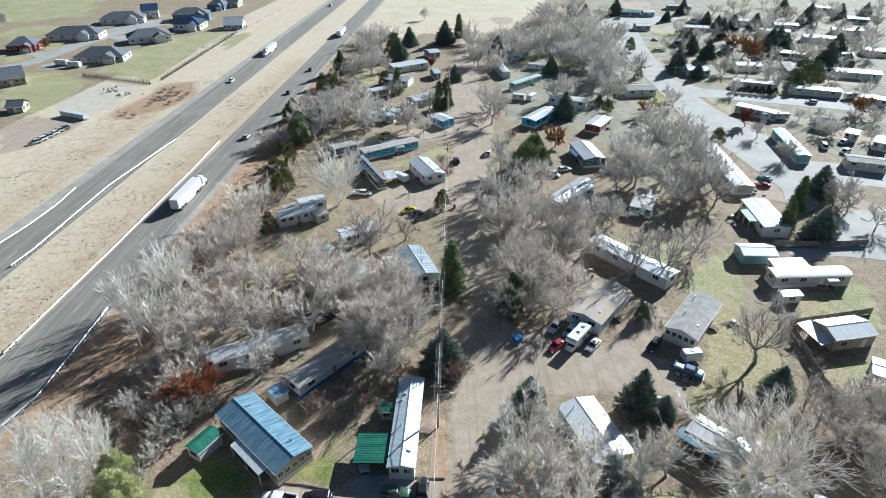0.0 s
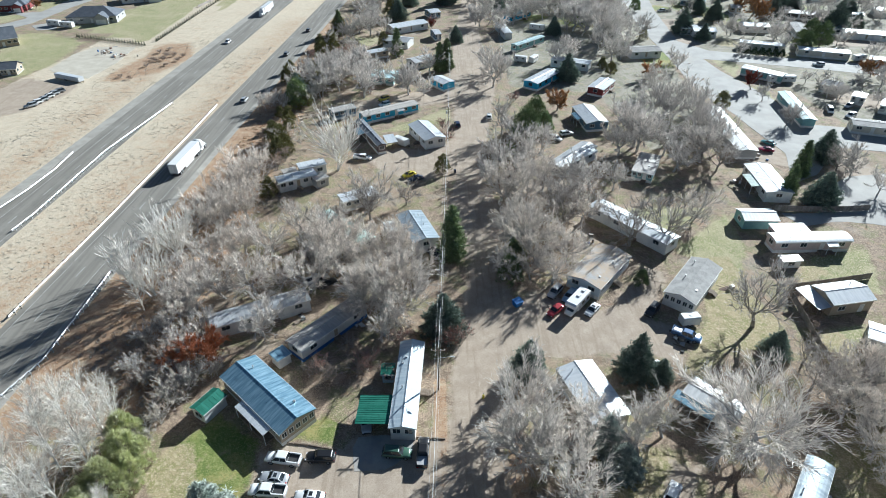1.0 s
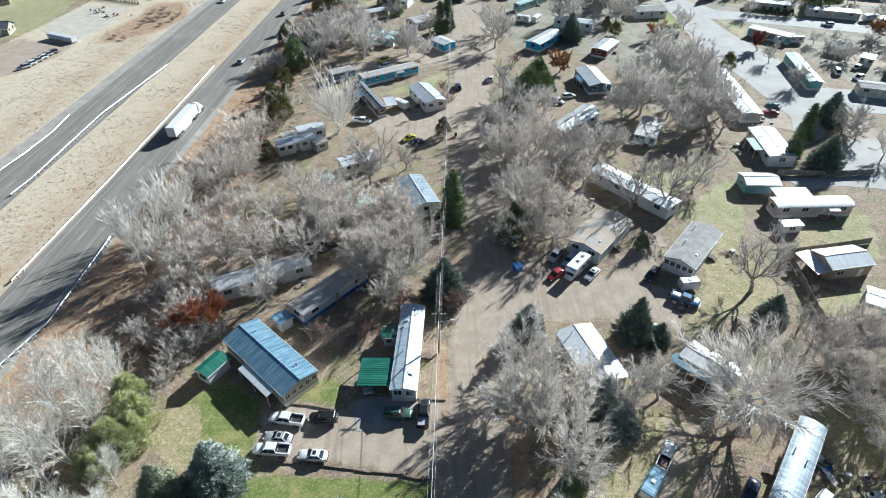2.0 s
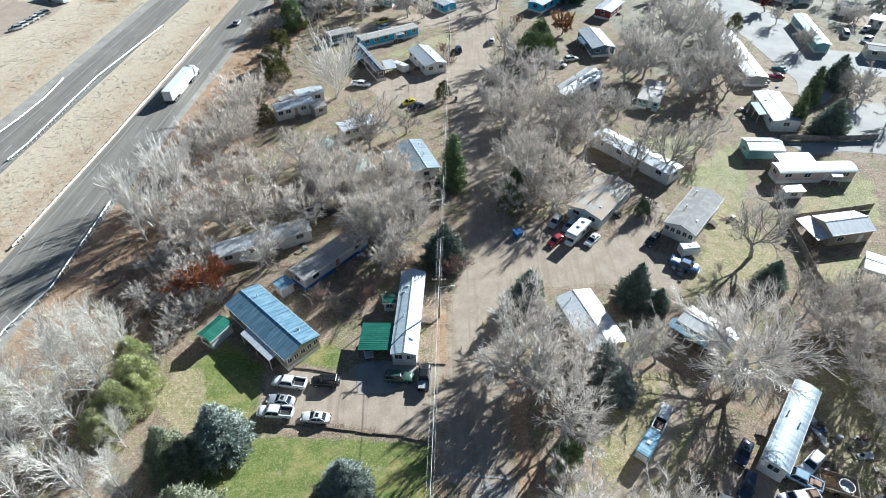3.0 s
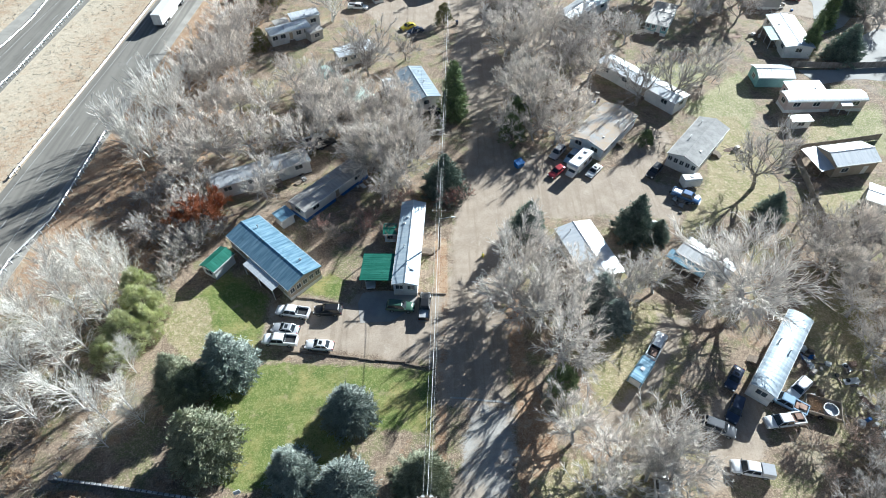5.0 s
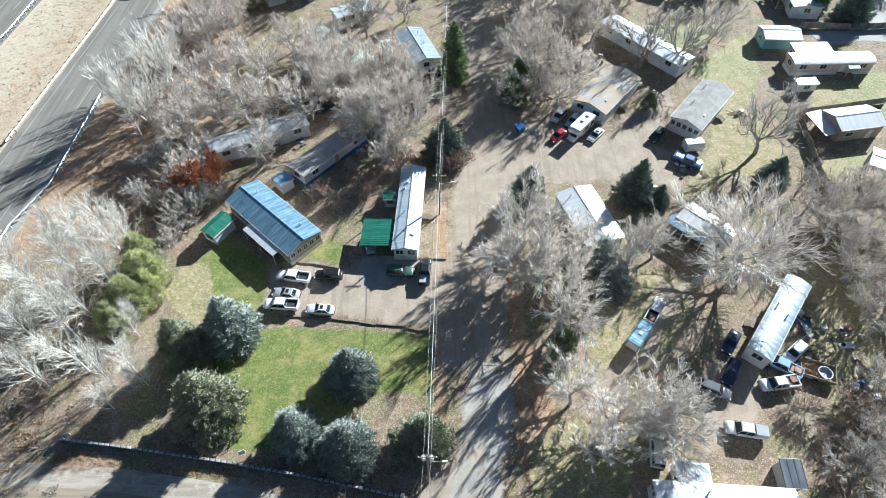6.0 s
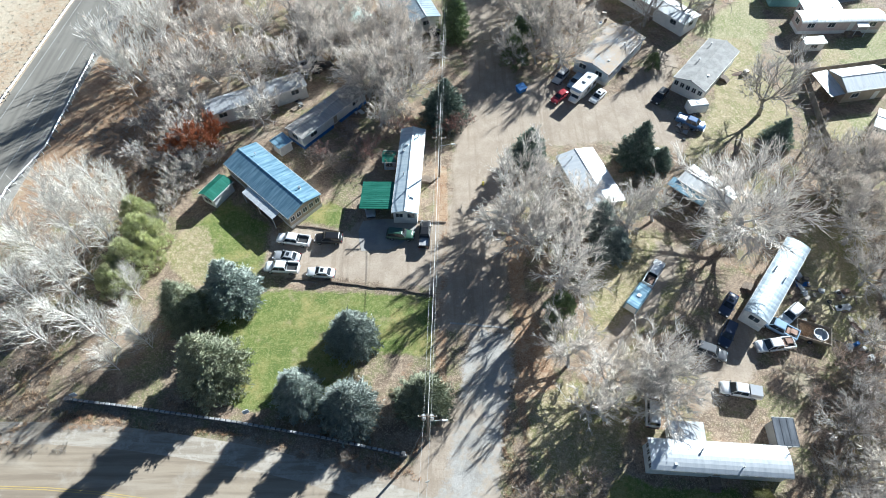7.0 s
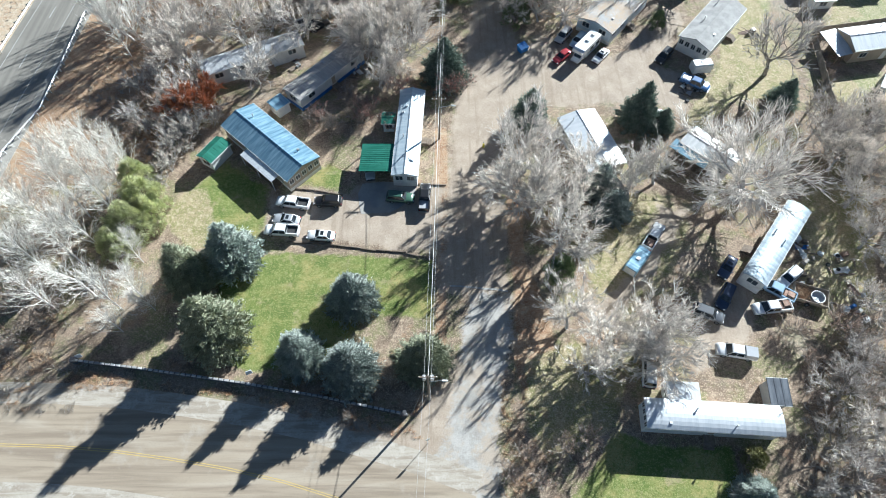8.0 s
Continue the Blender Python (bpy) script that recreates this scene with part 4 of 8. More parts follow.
def conifer_meshes(seed, form, tufts, needle, fat=1.0, bark=None):
    """An evergreen of height 1: 'cone' for spruce, 'narrow', or 'dome' for juniper and round shrubs."""
    rng = np.random.default_rng(seed)
    P, Q, R, BP, BQ = [], [], [], [], []
    if form == "lobes":
        for i in range(36):
            a, f = i * 2.4 + rng.uniform(-0.4, 0.4), (i + 0.5) / 36
            c = np.array([math.cos(a) * 0.36 * math.sqrt(f), math.sin(a) * 0.36 * math.sqrt(f), 0.84 - 0.74 * f + rng.uniform(-0.07, 0.12)])
            size, k = rng.uniform(0.07, 0.16), tufts * 3
            d = unit(rng, k) * [1, 1, 0.8] + [0, 0, 0.35]
            d /= np.linalg.norm(d, axis=1, keepdims=True)
            e = c + d * size * rng.uniform(0.6, 1.05, (k, 1))
            w = d + unit(rng, k) * 0.5 + [0, 0, 0.3]
            P.append(e - w * 0.015)
            Q.append(e + w * rng.uniform(0.02, 0.045, (k, 1)))
            R.append(rng.uniform(0.011, 0.02, k))
            BP.append(np.array([0, 0, 0.1]))
            BQ.append(c)
    levels = 0 if form == "lobes" else {"cone": 15, "narrow": 17, "dome": 11}[form]
    for i in range(levels):
        f = (i + 0.5) / levels
        z = 0.05 + 0.92 * f
        if form == "cone":
            rad = 0.47 * (1 - f ** 1.25) ** 0.95 + 0.03
        elif form == "narrow":
            rad = 0.21 * (1 - f) ** 0.7 + 0.025
        else:
            rad = 0.52 * math.sqrt(max(0.03, 1 - (f * 1.05 - 0.25) ** 2 / 0.68))
        n = max(5, int(26 * rad / 0.5))
        for j in range(n):
            ang = math.tau * (j + rng.uniform(-0.35, 0.35)) / n + i * 0.7
            length = rad * rng.uniform(0.66, 1.15)
            droop = rng.uniform(-0.06, 0.04) if form != "dome" else rng.uniform(0, 0.1)
            end = np.array([math.cos(ang) * length, math.sin(ang) * length, z + droop + rng.uniform(-0.02, 0.02)])
            root = np.array([0, 0, min(z + 0.02, 0.95)])
            BP.append(root)
            BQ.append(end)
            k = max(2, int(tufts * (0.35 + rad * 1.6)))
            u = rng.uniform(0.35, 1.02, k) ** 0.8
            c = root + (end - root) * u[:, None] + rng.normal(size=(k, 3)) * [0.03, 0.03, 0.016]
            out = (end - root) / (np.linalg.norm(end - root) + 1e-6)
            d = out * 0.8 + unit(rng, k) * 0.75 + np.array([0, 0, 0.28])
            d /= np.linalg.norm(d, axis=1, keepdims=True)
            ln = rng.uniform(0.028, 0.056, k)[:, None]
            P.append(c - d * ln * 0.3)
            Q.append(c + d * ln)
            R.append(rng.uniform(0.010, 0.018, k))
    k = max(6, tufts * 2) if form != "lobes" else 3
    c = np.array([0, 0, 0.95 if form != "lobes" else 0.7]) + rng.normal(size=(k, 3)) * [0.015, 0.015, 0.02]
    P.append(c)
    Q.append(c + (unit(rng, k) * 0.4 + [0, 0, 1]) * 0.05)
    R.append(np.full(k, 0.012))
    P, Q, R = np.concatenate(P), np.concatenate(Q), np.concatenate(R)
    v2, f2 = prisms(P, Q, R * 1.15 * fat, np.zeros(len(P)), 3)
    bp, bq = np.array(BP + [[0, 0, -0.01]]), np.array(BQ + [[0, 0, 0.97 if form != "lobes" else 0.6]])
    rr = np.full(len(bp), 0.005)
    rr[-1] = 0.028
    v1, f1 = prisms(bp, bq, rr, np.full(len(bp), 0.002), 5)
    return raw_mesh("trunk", v1, f1, bark or M["bark"]), raw_mesh("needles", v2, f2, needle)


TREES = {}


def tree(kind, x, y, height, spread=1.0, turn=None, label=None):
    """Plants a tree; trees of one kind share their meshes."""
    name, category, text, variants, make = KINDS[kind]
    rnd = random.Random(int(x * 31) * 7919 + int(y * 17))
    key = (kind, rnd.randrange(variants))
    if key not in TREES:
        TREES[key] = make(sum(map(ord, kind)) + 100 * key[1])
    trunk, crown = TREES[key]
    ob = thing(name, pose(x, y, -0.05, 0, 0, rnd.uniform(0, 360) if turn is None else turn) @ Matrix.Diagonal((height * spread, height * spread, height, 1)), label or text, category, kind.replace("_", " ") + "s")
    part("trunk", trunk, None, ob)
    part("crown", crown, None, ob)
    return ob


def bare(style, brooms, fat, bark, twig, top=3):
    return lambda seed: bare_meshes(seed, style, brooms, fat, M[bark], F[twig], top)


def ever(form, tufts, needle, fat=1.0):
    return lambda seed: conifer_meshes(seed, form, tufts, F[needle], fat)


KINDS = {
    "grey_tree": ("deciduous_tree", "tree", "leafless deciduous tree with a dense grey crown", 4, bare("round", 160, 0.0029, "limb_grey", "twig_grey")),
    "dark_tree": ("deciduous_tree", "tree", "leafless tree with dark spreading limbs", 2, bare("round", 105, 0.0027, "bark", "twig_dark")),
    "pale_tree": ("cottonwood_tree", "tree", "leafless pale-barked tree with fanned white limbs", 3, bare("spray", 80, 0.0028, "pale_bark", "twig_pale")),
    "birch": ("birch_tree", "tree", "leafless birch with a straight white stem and fine branches", 4, lambda seed: birch_meshes(seed, M["pale_bark"], F["twig_birch"])),
    "silver_tree": ("deciduous_tree", "tree", "leafless grey tree with branch tips paled as if backlit", 3, bare("round", 200, 0.0029, "limb_grey", "twig_pale")),
    "great_tree": ("deciduous_tree", "tree", "very large leafless tree with a fine grey spray of twigs", 1, bare("round", 400, 0.0020, "limb_grey", "twig_pale")),
    "far_tree": ("deciduous_tree", "tree", "distant leafless grey deciduous tree", 4, bare("round", 125, 0.0038, "limb_grey", "twig_far")),
    "brown_shrub": ("shrub", "shrub", "leafless brown thicket shrub on rough ground", 3, bare("shrub", 40, 0.0062, "bark", "twig_brown", 2)),
    "grey_shrub": ("shrub", "shrub", "leafless grey thicket shrub on rough ground", 3, bare("shrub", 46, 0.0056, "limb_grey", "twig_grey", 2)),
    "red_shrub": ("shrub", "shrub", "shrub with rust-red withered leaves", 2, bare("round", 300, 0.0062, "bark", "twig_red")),
    "pink_shrub": ("ornamental_tree", "tree", "small ornamental tree with reddish bare twigs", 2, bare("shrub", 55, 0.0052, "bark", "twig_pink", 2)),
    "orange_tree": ("deciduous_tree", "tree", "tree still carrying orange-brown autumn leaves", 2, bare("round", 140, 0.0125, "bark", "leaf_orange", 2)),
    "wine_tree": ("ornamental_tree", "tree", "small round tree with wine-red leaves", 1, bare("round", 140, 0.0145, "bark", "leaf_wine", 2)),
    "blue_spruce": ("blue_spruce", "tree", "blue-grey spruce with dense layered branches", 3, ever("cone", 90, "spruce", 0.54)),
    "dark_spruce": ("spruce", "tree", "dark green conical spruce with dense needles", 2, ever("cone", 45, "spruce_dark", 0.70)),
    "olive_spruce": ("spruce", "tree", "olive-green spruce with browned cones near its top", 2, ever("cone", 95, "spruce_olive", 0.50)),
    "tall_pine": ("evergreen_tree", "tree", "tall narrow green conifer beside the lane", 2, ever("narrow", 80, "pine", 0.5)),
    "green_juniper": ("juniper", "shrub", "rounded green juniper beside a yard", 2, ever("lobes", 30, "pine", 0.75)),
    "light_juniper": ("juniper", "tree", "tall light yellow-green juniper with soft sprays", 2, ever("lobes", 80, "pine_light", 0.42)),
    "olive_bush": ("evergreen_bush", "shrub", "rounded olive-green evergreen bush on dry ground", 2, ever("lobes", 26, "olive", 0.75)),
    "hedge_bush": ("hedge_bush", "shrub", "clipped dark hedge bush along a street", 1, ever("lobes", 14, "hedge")),
    "hedge_cypress": ("cypress_shrub", "shrub", "young narrow evergreen in a planted row", 1, ever("cone", 3, "hedge", 1.7)),
}


def grove(kind, n, area, low, high, seed, clear=(), gap=2.5):
    """Trees scattered over an area (corners), keeping a gap and clear of the given spots (x, y, radius)."""
    rnd = random.Random(seed)
    poly = np.array(area, float).reshape(-1, 2)
    lo, hi = poly.min(0), poly.max(0)
    spots, tries = [], 0
    while len(spots) < n and tries < n * 60:
        tries += 1
        p = (rnd.uniform(lo[0], hi[0]), rnd.uniform(lo[1], hi[1]))
        if inside(np.array([p]), poly)[0] < 0 or any(math.dist(p, q) < gap for q in spots) or any(math.dist(p, c[:2]) < c[2] for c in clear):
            continue
        spots.append(p)
        tree(kind, round(p[0], 1), round(p[1], 1), round(rnd.uniform(low, high), 1))


def far_woods(plots, label):
    """Distant woods that nobody could count, as one piece: light trees scattered over areas (number, corners, least and greatest height, seed)."""
    protos = []
    for seed in (7, 8, 9):
        a, b = bare_meshes(seed, "round", 80, 0.0042, M["limb_grey"], F["twig_far"], 2)
        for me in (a, b):
            v = np.zeros(len(me.vertices) * 3)
            me.vertices.foreach_get("co", v)
            n = np.zeros(len(me.polygons), int)
            me.polygons.foreach_get("loop_total", n)
            f = np.zeros(len(me.loops), int)
            me.loops.foreach_get("vertex_index", f)
            protos.append((v.reshape(-1, 3), n, f))
        bpy.data.meshes.remove(a)
        bpy.data.meshes.remove(b)
    V, N, L, base = [], [], [], 0
    for count, area, low, high, seed in plots:
        rnd = random.Random(seed)
        poly = np.array(area, float).reshape(-1, 2)
        lo, hi = poly.min(0), poly.max(0)
        spots, tries = [], 0
        while len(spots) < count and tries < count * 60:
            tries += 1
            p = (rnd.uniform(lo[0], hi[0]), rnd.uniform(lo[1], hi[1]))
            if inside(np.array([p]), poly)[0] < 0 or any(math.dist(p, q) < 3.5 for q in spots):
                continue
            spots.append(p)
            h, turn, which = rnd.uniform(low, high), rnd.uniform(0, math.tau), rnd.randrange(3)
            c, sn = math.cos(turn), math.sin(turn)
            for v, n, f in protos[2 * which:2 * which + 2]:
                V.append(v @ np.array([[c, sn, 0], [-sn, c, 0], [0, 0, 1]]) * h + [*p, -0.05])
                N.append(n)
                L.append(f + base)
                base += len(v)
    V, N, L = np.concatenate(V), np.concatenate(N), np.concatenate(L)
    me = bpy.data.meshes.new("far_woods")
    me.vertices.add(len(V))
    me.vertices.foreach_set("co", V.ravel())
    me.loops.add(len(L))
    me.loops.foreach_set("vertex_index", L)
    me.polygons.add(len(N))
    me.polygons.foreach_set("loop_start", np.concatenate([[0], np.cumsum(N)[:-1]]))
    me.update(calc_edges=True)
    me.materials.append(F["twig_far"])
    return tagged(new("far_woods", me), label, "trees", kind="stuff")


# ---- the ground, one sheet to the horizon, with its zones ----
ZONES = []


def zone(key, soft, *xy):
    ZONES.append((key, soft, np.array(xy, float).reshape(-1, 2)))


def inside(points, poly):
    """Signed distance of points to a polygon, positive inside."""
    x, y = points[:, 0], points[:, 1]
    hit = np.zeros(len(x), bool)
    best = np.full(len(x), 1e9)
    for (x0, y0), (x1, y1) in zip(poly, np.roll(poly, -1, 0)):
        cross = (y0 > y) != (y1 > y)
        dy = y1 - y0 if abs(y1 - y0) > 1e-9 else 1e-9
        hit ^= cross & (x < (x1 - x0) * (y - y0) / dy + x0)
        dx, l2 = x1 - x0, max((x1 - x0) ** 2 + (y1 - y0) ** 2, 1e-9)
        u = np.clip(((x - x0) * dx + (y - y0) * (y1 - y0)) / l2, 0, 1)
        best = np.minimum(best, np.hypot(x - x0 - u * dx, y - y0 - u * (y1 - y0)))
    return np.where(hit, best, -best)


def steps(lo, hi, near, grow):
    """Grid lines 1 m apart from lo to hi, then wider and wider out to the far limits."""
    mid = list(np.arange(lo, hi + 0.5, 1.0))
    for limit in near:
        p, d = (mid[-1], 1.0) if limit > hi else (mid[0], -1.0)
        out = []
        while abs(p - limit) > 1 and abs(p) < abs(limit):
            d *= grow
            p += d
            out.append(p)
        mid = mid + out if limit > hi else out[::-1] + mid
    return np.array(mid)


def lay_ground():
    xs, ys = steps(-75, 105, (3000, -3000), 1.06), steps(6, 150, (4000, -900), 1.05)
    gx, gy = np.meshgrid(xs, ys)
    pts = np.stack([gx.ravel(), gy.ravel()], 1)
    z = np.zeros(len(pts))
    nx, ny = len(xs), len(ys)
    me = bpy.data.meshes.new("ground")
    i = (np.arange(ny - 1)[:, None] * nx + np.arange(nx - 1)[None]).ravel()
    faces = np.stack([i, i + 1, i + nx + 1, i + nx], 1)
    z = 0.012 * np.sin(pts[:, 0] * 0.31 + 1.3 * np.sin(pts[:, 1] * 0.17)) * np.sin(pts[:, 1] * 0.27) - 0.018
    me.from_pydata(np.column_stack([pts, z]).tolist(), [], faces.tolist())
    me.materials.append(M["ground"])
    me.shade_smooth()
    value = {k: np.zeros(len(pts)) for k in ("town", "straw", "rust", "meadow", "field", "lawn", "leaves", "dirt", "worn")}
    for key, soft, poly in ZONES:
        w = np.clip(0.5 + inside(pts, poly) / (2 * soft), 0, 1)
        value[key] = np.maximum(value[key], w)
    for key, w in value.items():
        me.attributes.new(key, "FLOAT", "POINT").data.foreach_set("value", w)
    return tagged(new("ground", me), "dry late-autumn ground with leaf litter, dirt lanes and lawns", "ground", kind="structure")


def sheet(name, material, label, xy, z=0.03, thick=0.12, rough_edge=0.35, category="road"):
    """A paved area from its outline, with a ragged edge."""
    poly = np.array(xy, float).reshape(-1, 2)
    out = []
    for k, (a, b) in enumerate(zip(poly, np.roll(poly, -1, 0))):
        n = max(1, int(np.hypot(*(b - a)) / 1.5))
        for i in range(n):
            p = a + (b - a) * i / n
            q = noise.noise_vector(Vector((p[0] * 0.35, p[1] * 0.35, 3.1)))
            out.append((p[0] + q[0] * rough_edge, p[1] + q[1] * rough_edge))
    bm = bmesh.new()
    top = bm.faces.new([bm.verts.new((p[0], p[1], z)) for p in out])
    bmesh.ops.recalc_face_normals(bm, faces=[top])
    if top.normal.z < 0:
        top.normal_flip()
    r = bmesh.ops.extrude_face_region(bm, geom=[top])
    for vert in [e for e in r["geom"] if isinstance(e, bmesh.types.BMVert)]:
        vert.co.z = z - thick
    bmesh.ops.recalc_face_normals(bm, faces=bm.faces)
    bmesh.ops.triangulate(bm, faces=bm.faces)
    me = bpy.data.meshes.new(name)
    bm.to_mesh(me)
    bm.free()
    me.materials.append(material)
    return tagged(new(name, me), label, category, kind="structure")


def strip(name, material, label, line, left, right, z=0.03, thick=0.15, category="road"):
    """A road of even width along a line."""
    pts = np.array(line, float).reshape(-1, 2)
    d = np.gradient(pts, axis=0)
    d /= np.linalg.norm(d, axis=1, keepdims=True)
    nrm = np.stack([-d[:, 1], d[:, 0]], 1)
    a, b = pts + nrm * left, pts - nrm * right
    s = Shape()
    for i in range(len(pts) - 1):
        q = [a[i], b[i], b[i + 1], a[i + 1]]
        s.hex([(*p, z - thick) for p in q], [(*p, z) for p in q])
    ob = new(name, s.mesh(name, material))
    return tagged(ob, label, category, kind="structure")


def along(line, step, start=0.0):
    """Points and headings every step metres along a line."""
    pts = np.array(line, float).reshape(-1, 2)
    out, gone = [], start
    for a, b in zip(pts[:-1], pts[1:]):
        n = np.hypot(*(b - a))
        while gone <= n:
            out.append((*(a + (b - a) * gone / n), math.degrees(math.atan2(b[1] - a[1], b[0] - a[0]))))
            gone += step
        gone -= n
    return out


def guardrail(line, label, post_side=-1, post_mat="fence"):
    """A W-beam rail on posts with spacer blocks."""
    pts = np.array(line, float).reshape(-1, 2)
    ob = thing("guardrail", at(*pts[0]), label, "guardrail", kind="structure")
    back = at(*pts[0]).inverted()
    s = Shape()
    for a, b in zip(pts[:-1], pts[1:]):
        d = (b - a) / np.hypot(*(b - a))
        n = np.array((-d[1], d[0]))
        for z0, z1, o0, o1 in ((0.45, 0.53, 0.0, 0.07), (0.53, 0.60, 0.07, 0.0), (0.60, 0.68, 0.0, 0.07), (0.68, 0.78, 0.07, 0.0)):
            p = [a + n * o0, b + n * o0, b + n * (o0 + 0.03), a + n * (o0 + 0.03)]
            q = [a + n * o1, b + n * o1, b + n * (o1 + 0.03), a + n * (o1 + 0.03)]
            s.hex([(*v, z0) for v in p], [(*v, z1) for v in q], back)
    part("rail_beam", s, M["galv"], ob)
    post = Shape().box(-0.08, 0.08, post_side * 0.42 - 0.09, post_side * 0.42 + 0.09, 0, 0.74).box(-0.1, 0.1, min(0, post_side * 0.36), max(0, post_side * 0.36), 0.4, 0.76).mesh("post", M[post_mat])
    for x, y, h in along(line, 1.905):
        p = new("post", post)
        p.parent = ob
        p.matrix_basis = back @ at(x, y, h)
    return ob


def wire(name, points, parent_label, r=0.012):
    c = bpy.data.curves.new(name, "CURVE")
    c.dimensions, c.bevel_depth, c.bevel_resolution = "3D", r, 1
    sp = c.splines.new("POLY")
    sp.points.add(len(points) - 1)
    for p, q in zip(sp.points, points):
        p.co = (*q, 1)
    c.materials.append(M["wire"])
    return tagged(new(name, c), parent_label, "power line")


def sag(a, b, drop, n=16):
    return [tuple(a[k] + (b[k] - a[k]) * i / n - (4 * drop * i / n * (1 - i / n) if k == 2 else 0) for k in range(3)) for i in range(n + 1)]


def power_pole(x, y, turn, h, label, lamp=None, transformer=0):
    ob = thing("utility_pole", at(x, y, turn), label, "utility pole")
    part("pole", Shape().tube((0, 0, -0.3), (0, 0, h), 0.19, 0.12, 10), M["pole_wood"], ob)
    arm = part("crossarm", Shape().box(-1.2, 1.2, -0.06, 0.06, h - 0.75, h - 0.6), M["timber"], ob)
    for px in (-1.1, -0.45, 0.45, 1.1):
        part("insulator", Shape().tube((px, 0, h - 0.6), (px, 0, h - 0.38), 0.07, 0.05, 8), M["trim"], arm)
    for i in range(transformer):
        t = part("transformer", Shape().tube((-0.5 + i * 1.0, 0.25, h - 2.3), (-0.5 + i * 1.0, 0.25, h - 1.3), 0.28, 0.28, 12), M["galv"], ob)
        part("bushing", Shape().tube((-0.5 + i * 1.0, 0.25, h - 1.3), (-0.5 + i * 1.0, 0.25, h - 1.05), 0.06, 0.04, 8), M["trim"], t)
    if lamp:
        arm = part("lamp_arm", Shape().tube((0, 0, h - 2.6), (lamp, 0, h - 2.1), 0.04, 0.04, 6), M["galv"], ob)
        part("lamp_head", Shape().hex([(lamp - 0.1, -0.16, h - 2.2), (lamp + 0.6, -0.12, h - 2.2), (lamp + 0.6, 0.12, h - 2.2), (lamp - 0.1, 0.16, h - 2.2)],
                                      [(lamp - 0.1, -0.1, h - 2.0), (lamp + 0.6, -0.06, h - 2.05), (lamp + 0.6, 0.06, h - 2.05), (lamp - 0.1, 0.1, h - 2.0)]), M["trim"], arm)
    return ob


def board_fence(line, label, high=1.7, mat_key="fence", board=0.9):
    pts = np.array(line, float).reshape(-1, 2)
    ob = thing("fence", at(*pts[0]), label, "fence", kind="structure")
    back = at(*pts[0]).inverted()
    panel = Shape().box(0, board - 0.03, -0.015, 0.015, 0.05, high).mesh("board", M[mat_key])
    for i, (x, y, h) in enumerate(along(line, board)):
        p = new("board", panel)
        p.parent = ob
        p.matrix_basis = back @ at(x, y, h, 0.03 * math.sin(i * 1.7))
        if i % 3 == 0:
            q = part("post", Shape().box(-0.05, 0.05, 0.02, 0.12, 0, high + 0.08, back @ at(x, y, h)), M[mat_key], ob)
    return ob


def brush_field(name, label, key, n, area, size, seed, sticks=14, fat=0.6, flat=1.0):
    """Low scrub over an area (a list of corners): many small tufts of sticks, one object."""
    rng = np.random.default_rng(seed)
    poly = np.array(area, float).reshape(-1, 2)
    lo, hi = poly.min(0), poly.max(0)
    c = rng.uniform(lo, hi, (n * 4, 2))
    # tufts gather in drifts
    drift = np.array([noise.noise(Vector((p[0] * 0.09, p[1] * 0.09, seed))) for p in c])
    c = c[(inside(c, poly) > 0.2) & (drift > rng.uniform(-0.6, 0.5, len(c)))][:n]
    s = rng.uniform(0.5, 1.3, len(c)) * size
    p = np.repeat(np.column_stack([c, np.full(len(c), -0.05)]), sticks, 0)
    d = (unit(rng, len(p)) * [1, 1, 0.5] + [0, 0, 0.75]) * [1, 1, flat]
    p[:, :2] += rng.normal(size=(len(p), 2)) * np.repeat(s, sticks)[:, None] * 0.3
    q = p + d * np.repeat(s, sticks)[:, None] * rng.uniform(0.5, 1.0, (len(p), 1))
    v, f = prisms(p, q, np.repeat(s, sticks) * fat * rng.uniform(0.06, 0.14, len(p)), np.zeros(len(p)), 3)
    return tagged(new(name, raw_mesh(name, v, f, F[key])), label, "brush", kind="stuff")


